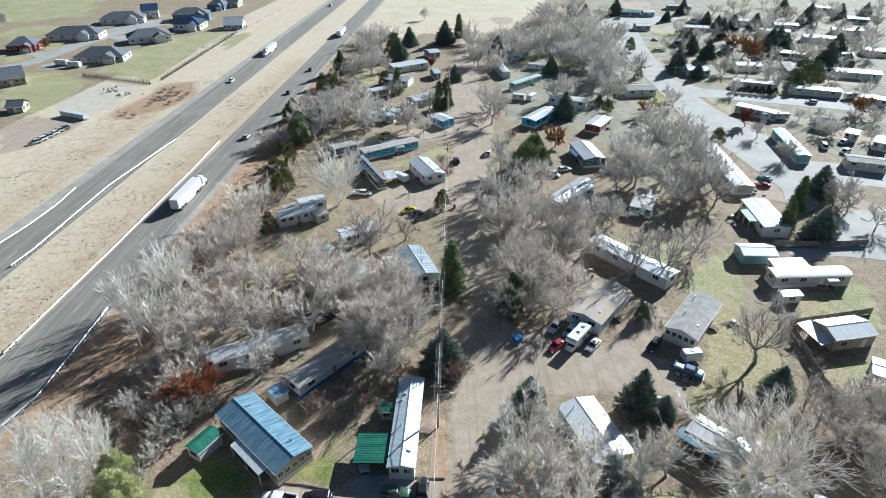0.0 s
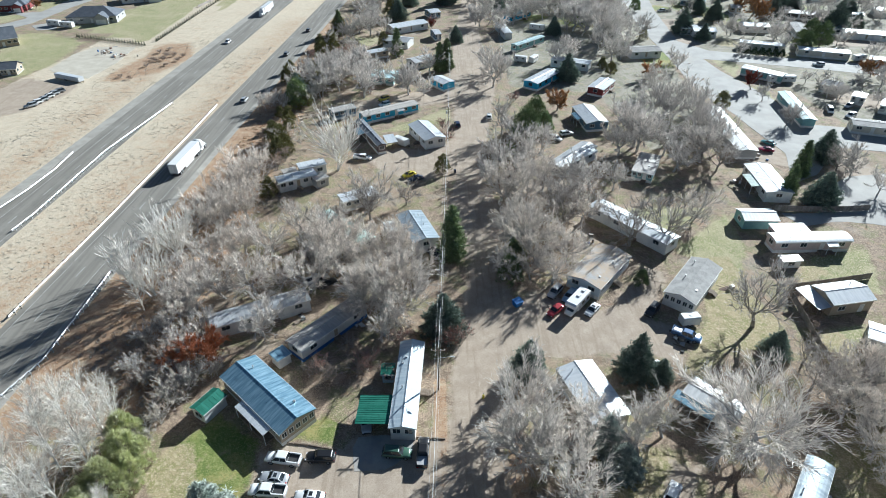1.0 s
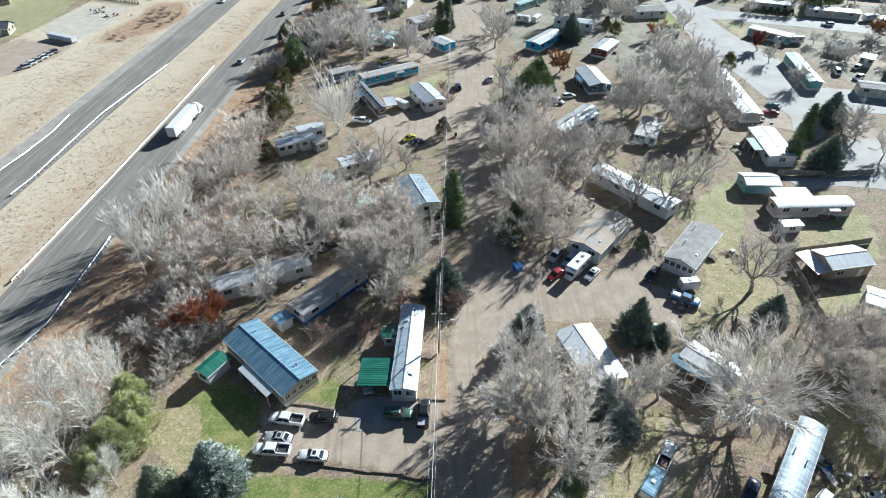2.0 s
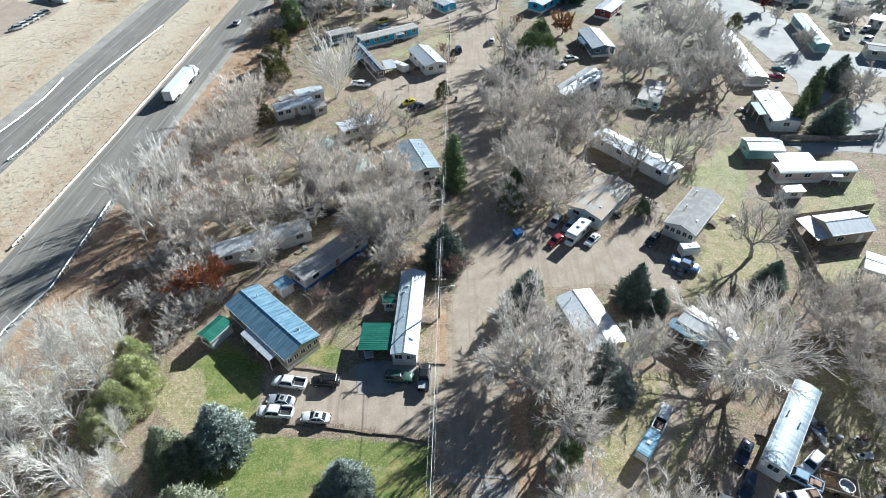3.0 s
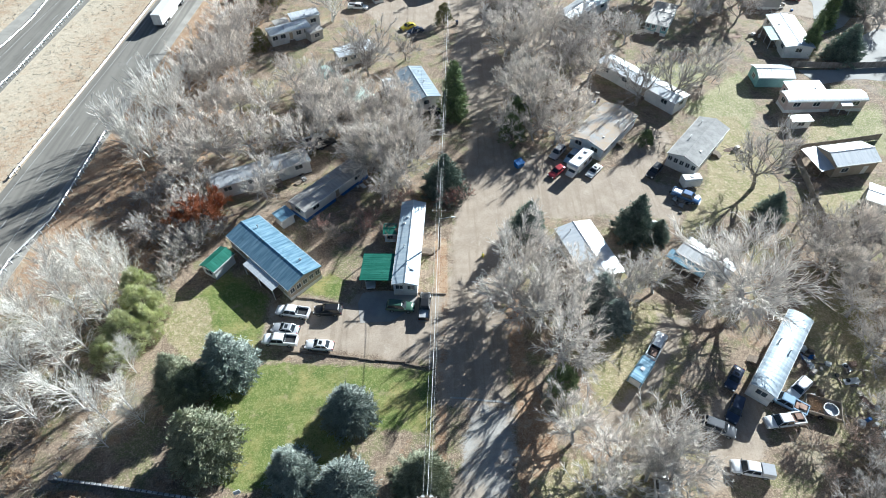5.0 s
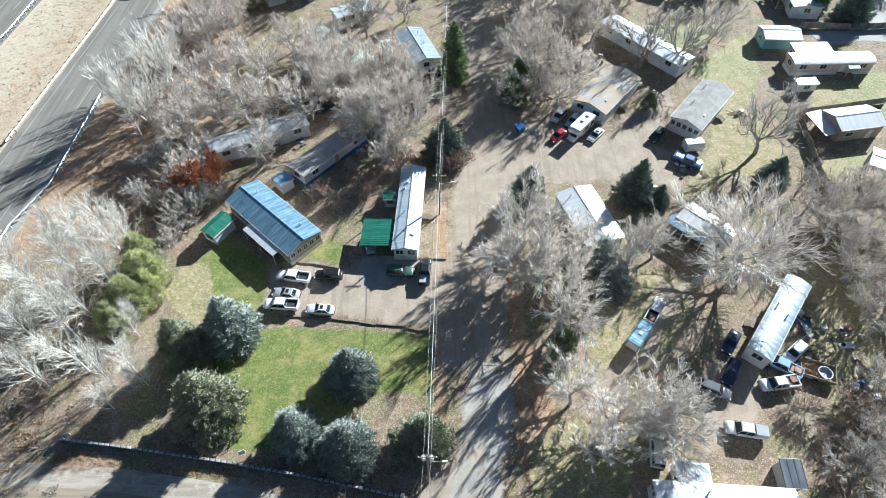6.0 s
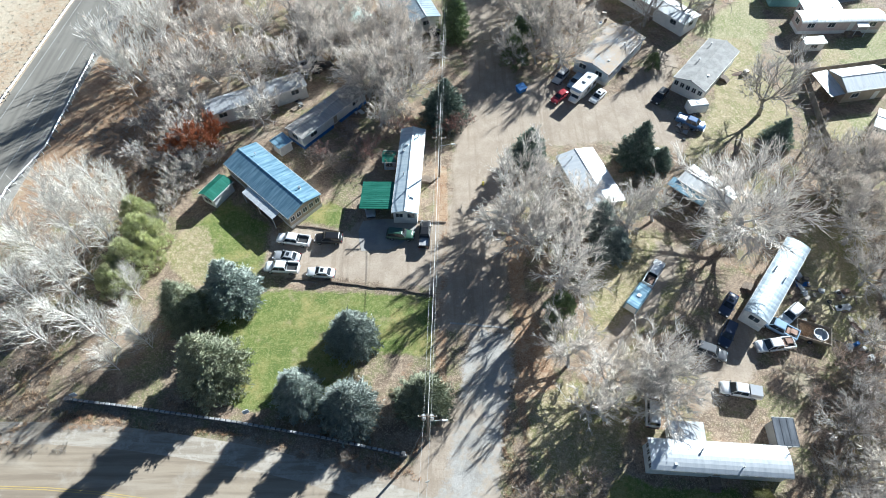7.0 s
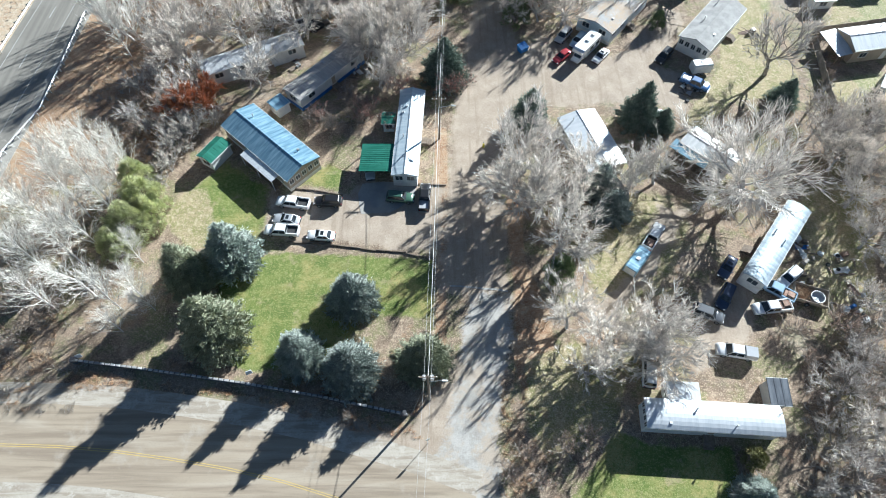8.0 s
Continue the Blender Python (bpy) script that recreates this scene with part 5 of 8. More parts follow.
# ---- smaller things and other houses ----
def suburban(x, y, turn, length, width, roof, wall, label, eave=3.6):
    """A detached house: hipped main roof and a gabled garage wing."""
    ob = home(x, y, turn, length, width, roof, wall, label, eave=eave, rise=width * 0.24, style="hip" if length > 14 else "gable", skirt="concrete", wins="f4k3l2r2", door="f", vents=0, ribs=False, name="suburban_house", floor=0.3, over=0.5, steps=False)
    if length > 14:
        w, d = min(7.0, length * 0.3), 3.0
        x0, y0 = length * 0.22, -width / 2
        e, r = eave, w * 0.3
        s = Shape().hex([(x0 - w / 2, y0 - d, 0), (x0 + w / 2, y0 - d, 0), (x0 + w / 2, y0 - d, e), (x0, y0 - d, e + r), (x0 - w / 2, y0 - d, e)],
                        [(x0 - w / 2, y0 + d, 0), (x0 + w / 2, y0 + d, 0), (x0 + w / 2, y0 + d, e), (x0, y0 + d, e + r), (x0 - w / 2, y0 + d, e)])
        wing = part("garage_wing", s, M[wall], ob)
        for sg in (-1, 1):
            part("wing_roof", Shape().hex([(x0, y0 - d - 0.4, e + r + 0.05), (x0 + sg * (w / 2 + 0.4), y0 - d - 0.4, e - 0.2), (x0 + sg * (w / 2 + 0.4), y0 + d, e - 0.2), (x0, y0 + d, e + r + 0.05)],
                                          [(x0, y0 - d - 0.4, e + r + 0.2), (x0 + sg * (w / 2 + 0.4), y0 - d - 0.4, e - 0.05), (x0 + sg * (w / 2 + 0.4), y0 + d, e - 0.05), (x0, y0 + d, e + r + 0.2)]), M[roof], wing)
        part("garage_door", Shape().box(x0 - w * 0.36, x0 + w * 0.36, y0 - d - 0.05, y0 - d + 0.02, 0.1, 2.5), M["trim"], wing)
    return ob


def camper(x, y, turn, label):
    """A motorhome facing +x."""
    ob = thing("motorhome", at(x, y, turn), label, "motorhome")
    w, h = 1.2, 3.1
    prof = [(-3.6, 0.6), (1.3, 0.6), (1.3, 1.9), (3.0, 2.05), (3.1, 2.8), (2.6, h), (-3.6, h)]
    part("body", Shape().hex([(p, -w, q) for p, q in prof], [(p, w, q) for p, q in prof]), M["car_white"], ob)
    part("cab", loft([(1.2, 1.0, 0.45, 1.3, 1.95, 0.85), (2.4, 1.0, 0.45, 1.2, 1.75, 0.8), (2.9, 0.95, 0.45, 1.0, 1.2, 0.75), (3.7, 0.85, 0.5, 0.85, 1.0, 0.65)]), M["car_white"], ob, "", True)
    part("windshield", Shape().hex([(2.45, -0.8, 1.25), (2.95, -0.75, 1.2), (2.95, 0.75, 1.2), (2.45, 0.8, 1.25)], [(2.3, -0.75, 1.8), (2.5, -0.7, 1.8), (2.5, 0.7, 1.8), (2.3, 0.75, 1.8)]), M["carglass"], ob)
    for px in (-2.5, -0.4):
        part("roof_unit", Shape().hex([(px - 0.45, -0.4, h), (px + 0.45, -0.4, h), (px + 0.45, 0.4, h), (px - 0.45, 0.4, h)], [(px - 0.35, -0.3, h + 0.25), (px + 0.35, -0.3, h + 0.25), (px + 0.35, 0.3, h + 0.25), (px - 0.35, 0.3, h + 0.25)]), M["trim"], ob)
        for sg in (0, 180):
            opening(ob, pose(0, 0, 0, 0, 0, sg) @ pose(px if sg == 0 else -px, -w, 0), 1.0, 0.7, 1.7, "dark_trim")
    for sg in (-1, 1):
        part("stripe", Shape().box(-3.5, 1.2, sg * w - 0.008, sg * w + 0.008, 1.35, 1.5), M["car_tan"], ob)
        for ax in (2.5, -1.9):
            wheel(ob, ax, sg * 0.95, 0.4)
    part("rear_bumper", Shape().box(-3.75, -3.55, -1.1, 1.1, 0.5, 0.7), M["rim"], ob)
    return ob


def low_wall(line, label):
    pts = np.array(line, float)
    ob = thing("garden_wall", at(*pts[0]), label, "wall", kind="structure")
    back = at(*pts[0]).inverted()
    base = Shape().box(0, 0.795, -0.14, 0.14, -0.1, 0.78).mesh("block", M["dark_block"])
    cap = Shape().hex([(0.02, -0.17, 0.78), (0.62, -0.17, 0.78), (0.62, 0.17, 0.78), (0.02, 0.17, 0.78)], [(0.05, -0.13, 0.9), (0.59, -0.13, 0.9), (0.59, 0.13, 0.9), (0.05, 0.13, 0.9)]).mesh("cap_stone", M["cap_grey"])
    for x, y, h in along(line, 0.8):
        for name, me in (("block", base), ("cap_stone", cap)):
            p = new(name, me)
            p.parent = ob
            p.matrix_basis = back @ at(x, y, h)
    for x, y in (pts[0], pts[-1]):
        part("end_pillar", Shape().box(x - 0.35, x + 0.35, y - 0.35, y + 0.35, -0.1, 1.15, back), M["dark_block"], ob)
    return ob


def timber_edge(line, label):
    pts = np.array(line, float)
    ob = thing("timber_edging", at(*pts[0]), label, "edging", kind="structure")
    back = at(*pts[0]).inverted()
    me = Shape().hex([(0, -0.12, -0.05), (2.35, -0.12, -0.05), (2.35, 0.12, -0.05), (0, 0.12, -0.05)], [(0.02, -0.1, 0.24), (2.33, -0.1, 0.2), (2.33, 0.1, 0.2), (0.02, 0.1, 0.24)]).mesh("timber", M["timber"])
    for i, (x, y, h) in enumerate(along(line, 2.45)):
        p = new("timber", me)
        p.parent = ob
        p.matrix_basis = back @ at(x, y, h + 2.5 * math.sin(i * 2.1))
    return ob


def dumpster(x, y, turn, label):
    ob = thing("dumpster", at(x, y, turn), label, "dumpster")
    part("bin", Shape().hex([(-0.85, -0.6, 0.12), (0.85, -0.6, 0.12), (0.85, 0.55, 0.12), (-0.85, 0.55, 0.12)], [(-0.95, -0.75, 1.1), (0.95, -0.75, 1.1), (0.95, 0.75, 1.45), (-0.95, 0.75, 1.45)]), M["bin_blue"], ob)
    for sg in (-1, 1):
        part("lid", Shape().hex([(sg * 0.49 - 0.47, -0.8, 1.12), (sg * 0.49 + 0.47, -0.8, 1.12), (sg * 0.49 + 0.47, 0.78, 1.47), (sg * 0.49 - 0.47, 0.78, 1.47)], [(sg * 0.49 - 0.47, -0.8, 1.17), (sg * 0.49 + 0.47, -0.8, 1.17), (sg * 0.49 + 0.47, 0.78, 1.52), (sg * 0.49 - 0.47, 0.78, 1.52)]), M["bin_blue"], ob)
        part("fork_pocket", Shape().box(sg * 0.95 - 0.08, sg * 0.95 + 0.08, -0.5, 0.5, 0.7, 0.85), M["bin_blue"], ob)
        for py in (-0.45, 0.4):
            part("caster", Shape().tube((sg * 0.7, py - 0.04, 0.09), (sg * 0.7, py + 0.04, 0.09), 0.09, 0.09, 8), M["tyre"], ob)
    return ob


def bin_box(x, y, label):
    ob = thing("refuse_bin", at(x, y, 20), label, "bin")
    part("bin_body", Shape().hex([(-0.25, -0.25, 0.05), (0.25, -0.25, 0.05), (0.25, 0.25, 0.05), (-0.25, 0.25, 0.05)], [(-0.32, -0.34, 1.0), (0.32, -0.34, 1.0), (0.32, 0.34, 1.0), (-0.32, 0.34, 1.0)]), M["car_navy"], ob)
    part("lid", Shape().hex([(-0.35, -0.38, 1.0), (0.35, -0.38, 1.0), (0.35, 0.38, 1.0), (-0.35, 0.38, 1.0)], [(-0.3, -0.3, 1.09), (0.3, -0.3, 1.09), (0.3, 0.3, 1.12), (-0.3, 0.3, 1.12)]), M["car_navy"], ob)
    for sg in (-1, 1):
        part("wheel", Shape().tube((sg * 0.26, 0.3, 0.1), (sg * 0.32, 0.3, 0.1), 0.1, 0.1, 8), M["tyre"], ob)
    return ob


def hydrant(x, y, label):
    ob = thing("fire_hydrant", at(x, y), label, "hydrant")
    part("barrel", Shape().tube((0, 0, 0), (0, 0, 0.08), 0.22, 0.22, 10).tube((0, 0, 0.08), (0, 0, 0.65), 0.14, 0.13, 10), M["car_yellow"], ob)
    part("bonnet", Shape().tube((0, 0, 0.65), (0, 0, 0.85), 0.17, 0.06, 10), M["car_yellow"], ob)
    for sg in (-1, 1):
        part("nozzle", Shape().tube((sg * 0.1, 0, 0.5), (sg * 0.25, 0, 0.5), 0.07, 0.08, 8), M["car_yellow"], ob)
    part("marker_post", Shape().box(-0.06, 0.06, 0.25, 0.33, 0, 1.0), M["car_blue"], ob)
    return ob


def yard_sign(x, y, label, high=1.3, slim=False):
    ob = thing("road_sign" if slim else "sign_board", at(x, y, 25), label, "sign")
    part("post", Shape().tube((0, 0.05, -0.1), (0, 0.05, high), 0.035, 0.035, 6), M["galv"], ob)
    part("board", Shape().box(-0.3, 0.3, -0.02, 0.02, high - 0.1, high + 0.5) if slim else Shape().hex([(-0.45, -0.1, high - 0.5), (0.45, -0.1, high - 0.5), (0.45, 0.02, high - 0.5), (-0.45, 0.02, high - 0.5)], [(-0.4, 0.1, high + 0.2), (0.4, 0.1, high + 0.2), (0.4, 0.2, high + 0.2), (-0.4, 0.2, high + 0.2)]), M["trim"], ob)
    return ob


def brush_trailer(x, y, turn, label):
    """An open tray trailer with board sides, a heap of dead brush at one end and an old stock tank at the other."""
    ob = thing("utility_trailer", at(x, y, turn), label, "trailer")
    part("tray", Shape().box(-2.4, 2.4, -1.4, 1.4, 0.45, 0.55), M["timber"], ob)
    for sg in (-1, 1):
        part("side_board", Shape().box(-2.45, 2.45, sg * 1.43 - 0.04, sg * 1.43 + 0.04, 0.4, 1.15), M["tan_wall"], ob)
        part("end_board", Shape().box(sg * 2.43 - 0.04, sg * 2.43 + 0.04, -1.38, 1.38, 0.4, 1.1), M["tan_wall"], ob)
        wheel(ob, -0.3, sg * 1.6, 0.36)
    ring = [(math.cos(i * math.tau / 18), math.sin(i * math.tau / 18)) for i in range(18)]
    v = [(0.95 + r * c, -0.1 + r * q, z) for r, z in ((1.0, 0.55), (1.05, 1.1), (0.95, 1.1), (0.92, 0.62)) for c, q in ring]
    f = [(k * 18 + i, k * 18 + (i + 1) % 18, (k + 1) * 18 + (i + 1) % 18, (k + 1) * 18 + i) for k in range(3) for i in range(18)]
    part("stock_tank", Shape().add(v, f + [tuple(range(54, 72))]), M["galv"], ob)
    rng = np.random.default_rng(5)
    p = np.column_stack([rng.normal(-1.2, 0.55, 420), rng.normal(0, 0.6, 420), rng.uniform(0.55, 1.2, 420)])
    q = p + unit(rng, 420) * [0.5, 0.5, 0.35] + [0, 0, 0.1]
    v, f = prisms(p, q, np.full(420, 0.035), np.zeros(420), 3)
    tagged(part("brush_heap", raw_mesh("brush_heap", v, f, F["dry"]), None, ob, "heap of rust-brown dead brush"), kind="stuff")
    part("drawbar", Shape().tube((2.4, 0, 0.45), (3.7, 0, 0.45), 0.05, 0.05, 6).tube((3.5, 0, 0), (3.5, 0, 0.5), 0.04, 0.04, 6), M["plastic_dark"], ob)
    return ob


def junk(x, y, n, spread, seed, label):
    """Odds and ends lying about: boards, drums, crates and tyres, each a piece of one heap."""
    rnd = random.Random(seed)
    ob = thing("junk_pile", at(x, y), label, "junk")
    for i in range(n):
        px, py, a = rnd.gauss(0, spread * 0.5), rnd.gauss(0, spread * 0.5), rnd.uniform(0, 180)
        m = pose(px, py, 0, 0, rnd.uniform(-8, 8), a)
        kind = rnd.choice((0, 0, 1, 2, 2, 3, 4, 4, 0, 2))
        key = rnd.choice(("rust", "timber", "fence", "rust", "fence", "galv", "timber", "trim", "concrete", "tarp_blue", "white_wall"))
        if kind == 0:
            part("plank", Shape().box(-rnd.uniform(0.6, 1.6), rnd.uniform(0.6, 1.2), -0.12, 0.12, 0, 0.1, m), M["timber"], ob)
        elif kind == 1:
            part("drum", Shape().tube(m @ Vector((0, 0, 0)), m @ Vector((0, 0, 0.88)), 0.29, 0.29, 10), M[key], ob)
        elif kind == 2:
            w = rnd.uniform(0.25, 0.6)
            part("crate", Shape().hex([(-w, -w * 0.7, 0), (w, -w * 0.7, 0), (w, w * 0.7, 0), (-w, w * 0.7, 0)], [(-w * 0.95, -w * 0.65, w * 1.2), (w * 0.95, -w * 0.65, w * 1.1), (w * 0.9, w * 0.65, w * 1.2), (-w * 0.95, w * 0.6, w * 1.3)], m), M[key], ob)
        elif kind == 3:
            part("tyre", Shape().tube(m @ Vector((0, 0, 0)), m @ Vector((0, 0, 0.2)), 0.34, 0.34, 12).tube(m @ Vector((0, 0, 0.19)), m @ Vector((0, 0, 0.22)), 0.2, 0.2, 10), M["tyre"], ob)
        else:
            l = rnd.uniform(0.5, 1.3)
            part("sheet_metal", Shape().hex([(-l, -0.5, 0.02), (l, -0.4, 0.1), (l, 0.5, 0.05), (-l, 0.4, 0.2)], [(-l, -0.5, 0.06), (l, -0.4, 0.14), (l, 0.5, 0.09), (-l, 0.4, 0.24)], m), M[key], ob)
    return ob


# ---- the place ----

# zones of the ground
zone("straw", 3.0, -102.9, -200, -28.9, 900, -107.2, 900, -177.3, 200, -208.7, 60, -220.2, -200)
zone("straw", 2, -53.1, 400.7, -29.4, 383.4, -7.9, 400.6, 45.7, 409.7, 128.8, 653.3, -58.6, 815.9, -78.0, 612.5)
zone("field", 2, -38.1, 450.7, 40.5, 439.6, 84.2, 512.9, 151.3, 815.4, -69.2, 973.1, -57.0, 513.2)
zone("meadow", 1.5, -222.8, 292.1, -216.4, 304.9, -182.8, 297.2, -172.0, 281.9, -171.3, 247.1, -176.7, 235.8, -193.6, 247.1)
zone("meadow", 1.5, -196.0, 316.3, -143.7, 286.8, -143.9, 349.9, -188.6, 352.9, -188.6, 326.1)
zone("meadow", 1.5, -185.2, 360.2, -149.0, 345.7, -143.6, 392.1, -136.6, 429.7, -152.6, 419.7, -170.6, 383.7)
zone("meadow", 1.5, -277.4, 375.8, -263.9, 401.3, -252.7, 430.0, -306.3, 420.1)
zone("meadow", 1.5, -319.6, 440.5, -270.0, 462.6, -297.7, 543.4, -408.3, 576.6)
zone("meadow", 1.5, -140.9, 383.6, -131.0, 410.1, -124.7, 400.9, -128.1, 352.7)
zone("meadow", 1.5, -251.4, 367.9, -241.4, 401.2, -224.2, 375.7, -228.3, 345.9)
zone("meadow", 1.5, -241.1, 320.1, -232.4, 341.8, -253.5, 339.2)
zone("rust", 42.0, -101.0, -60, -78.6, 330, -79.6, 330, -102.0, -60)
zone("rust", 36.0, -131.0, 60, -124.0, 260, -125.0, 260, -132.0, 60)
zone("rust", 3.0, -77.2, 58, -61.5, 330, -49.5, 330, -50.3, 90, -51.5, 60)
zone("rust", 6.0, -140.9, 235.7, -135.6, 267.8, -138.2, 283.8, -122.6, 286.7, -112.8, 263.4, -120.1, 243.1, -133.8, 230.7)
zone("town", 4.0, 114.4, 400.3, 125.0, 486.0, 121.2, 612.0, 764.8, 698.6, 234.2, 179.5, 141.0, 184.5, 137.3, 238.6, 113.8, 291.2)
zone("town", 3.0, 28.6, 383.2, 108.2, 383.0, 101.5, 254.3, 92.0, 179.9, 66.7, 166.7, 60.2, 218.2, 27.2, 224.9)
zone("dirt", 2.4, -1.2, 38.3, 0.1, 46.3, 1.1, 58.7, 1.6, 72.8, 3.4, 87.5, 6.8, 108.1, 18.3, 108.1, 15.2, 97.3, 15.9, 90.7, 12.2, 75.6, 10.0, 62.3, 10.1, 46.3, 10.5, 38.3)
zone("dirt", 2.4, 11.1, 86.3, 20.4, 97.2, 27.2, 93.4, 33.8, 89.8, 47.1, 105.2, 51.0, 103.1, 42.8, 88.0, 49.4, 84.6, 45.0, 75.2, 38.1, 78.2, 30.4, 78.2, 23.6, 76.7, 16.1, 78.2, 9.2, 73.7)
zone("dirt", 2.4, -29.1, 56.1, -23.2, 58.3, -15.8, 56.9, -14.6, 59.9, -4.3, 58.7, 0.1, 58.7, 0.1, 45.8, -8.6, 46.1, -16.8, 47.4, -25.1, 47.7, -29.2, 49.0)
zone("dirt", 2.4, -1.6, 108.9, 1.2, 129.0, 3.9, 147.9, 2.4, 166.8, 4.5, 180.1, 4.2, 218.4, 3.4, 246.6, 7.0, 302.1, 12.3, 383.2, 24.1, 400.5, 18.8, 302.1, 21.5, 224.9, 15.1, 180.1, 12.1, 147.8, 16.2, 129.0, 16.3, 108.9)
zone("dirt", 2.4, -24.9, 160.8, -14.9, 169.0, -3.9, 166.9, 3.5, 175.5, 5.7, 155.0, -6.8, 146.2, -15.4, 151.4)
zone("dirt", 2.4, -46.5, 201.8, -20.1, 214.1, 9.1, 230.4, 14.1, 215.2, -6.7, 205.1, -29.5, 199.5)
zone("dirt", 2.4, 15.7, 141.1, 29.7, 149.5, 37.7, 147.8, 27.5, 134.8, 17.7, 129.0)
zone("dirt", 2.4, 29.9, 42.2, 36.2, 54.6, 40.8, 54.0, 37.8, 48.5, 31.2, 39.3, 23.3, 32.7, 21.8, 34.5)
zone("dirt", 2.4, 41.2, 39.3, 48.0, 40.3, 47.5, 33.6, 42.4, 28.3, 36.1, 25.8, 38.2, 33.6)
zone("dirt", 2.4, -70.4, 23.3, -54.8, 24.1, -41.9, 20.9, -28.8, 22.1, -4.9, 17.5, -1.9, 23.3, 1.3, 27.5, 10.5, 38.3, 9.7, 30.9, 7.4, 17.9, 8.0, 1.7, -19.6, 1.7, -69.1, 4.1)
zone("dirt", 2.4, -177.2, 222.1, -174.3, 235.8, -146.8, 228.7, -146.5, 215.6, -150.9, 200.9, -158.2, 192.9)
zone("dirt", 2.4, -166.3, 247.0, -164.1, 277.1, -147.1, 281.8, -144.0, 247.0, -148.1, 235.7)
zone("dirt", 2.4, 117.3, 301.8, 127.0, 281.1, 112.6, 271.7)
zone("dirt", 2.4, 88.6, 162.5, 108.9, 175.2, 105.9, 154.8, 97.4, 158.6, 89.6, 156.7)
zone("dirt", 2.4, 114.8, 158.5, 130.1, 166.5, 128.6, 147.5, 116.6, 144.1)
zone("dirt", 2.4, 29.8, 118.8, 36.7, 126.3, 37.6, 116.4, 30.7, 107.3)
zone("lawn", 1.5, -35.5, 42.2, -30.9, 44.0, -25.7, 45.5, -1.7, 44.3, -1.6, 34.5, -12.3, 34.5, -15.0, 27.4, -27.8, 25.8, -32.6, 27.4)
zone("lawn", 1.5, 15.6, 8.0, 19.8, 12.8, 23.6, 17.9, 27.8, 15.7, 39.2, 15.7, 37.0, 1.7)
zone("lawn", 2.5, -24.7, 59.3, -20.3, 63.6, -17.2, 62.3, -17.8, 57.5)
zone("lawn", 2.5, -43.8, 57.5, -38.2, 63.6, -30.5, 58.7, -29.2, 50.6, -31.5, 47.4, -37.2, 48.4)
zone("meadow", 2.5, 55.4, 111.8, 74.8, 128.9, 73.6, 114.0, 68.2, 103.1)
zone("meadow", 2.5, 86.4, 109.5, 102.6, 112.9, 95.5, 95.3, 83.8, 101.1)
zone("meadow", 2.5, 77.4, 84.6, 86.3, 86.3, 81.8, 79.8, 75.6, 78.2)
zone("meadow", 2.5, -22.4, 180.2, -16.0, 185.9, 2.9, 203.3, 2.7, 189.9, -11.9, 182.5)
zone("meadow", 2.5, 4.6, 246.6, 9.3, 239.0, 5.3, 218.4)
zone("meadow", 2.5, -51.7, 291.6, -29.3, 296.8, -33.6, 281.5)
zone("meadow", 2.5, 40.3, 123.4, 49.9, 131.8, 71.1, 131.7, 57.4, 118.2)
zone("meadow", 2.5, 121.7, 267.1, 132.0, 254.3, 121.2, 235.0)
zone("meadow", 2.5, 119.9, 221.3, 129.9, 228.0, 121.3, 184.6, 116.4, 194.8)
zone("meadow", 2.5, 130.5, 439.4, 159.8, 428.9, 138.9, 400.2)
zone("meadow", 2.5, 159.2, 214.8, 165.9, 214.8, 154.5, 200.1)
zone("leaves", 1.5, 60.0, 109.5, 67.9, 109.5, 67.8, 95.3, 69.4, 84.6, 63.4, 78.2, 56.3, 79.8, 46.9, 70.9, 44.5, 73.7, 54.5, 88.0)
zone("leaves", 1.5, 72.8, 84.6, 79.7, 84.6, 80.3, 76.7, 72.4, 73.7)
zone("leaves", 1.5, -46.5, 52.0, -44.0, 58.0, -40.5, 58.0, -38.0, 52.0, -36.0, 47.0, -41.0, 46.0)
zone("leaves", 1.5, 11.9, 27.5, 19.7, 30.9, 26.1, 24.1, 22.8, 17.9, 14.7, 13.5, 11.2, 17.9)
zone("leaves", 1.5, 61.7, 58.7, 73.8, 59.9, 66.7, 38.3, 55.9, 34.5, 56.1, 42.2)
zone("leaves", 1.5, 85.1, 109.5, 88.6, 103.1, 79.2, 99.1)
zone("worn", 2.4, 4.2, 38.6, 10.0, 38.3, 10.4, 31.8, 9.0, 25.8, 7.8, 20.9, 7.2, 15.6, 7.9, 8.0, 9.6, 1.7, -9.9, 1.7, -3.9, 9.3, 0.6, 17.9, 2.2, 24.5, 2.8, 31.0)
zone("rust", 0.8, -1.6, 72, 0.6, 72, 0.9, 58, 1.0, 46, 0.4, 34, 0.2, 24, -2.6, 18, -4.5, 20, -1.2, 27, -0.9, 44)
zone("rust", 1.0, 10.6, 62, 13.4, 61, 13.0, 44, 16.0, 36, 16.5, 27, 11.5, 20, 10.2, 28, 11.0, 38, 10.6, 46)
zone("leaves", 1.2, 21.5, 45.0, 27.0, 55.0, 33.0, 57.5, 38.5, 56.0, 40.5, 50.5, 36.0, 42.0, 30.0, 37.5, 24.0, 38.0)
blobs = random.Random(21)
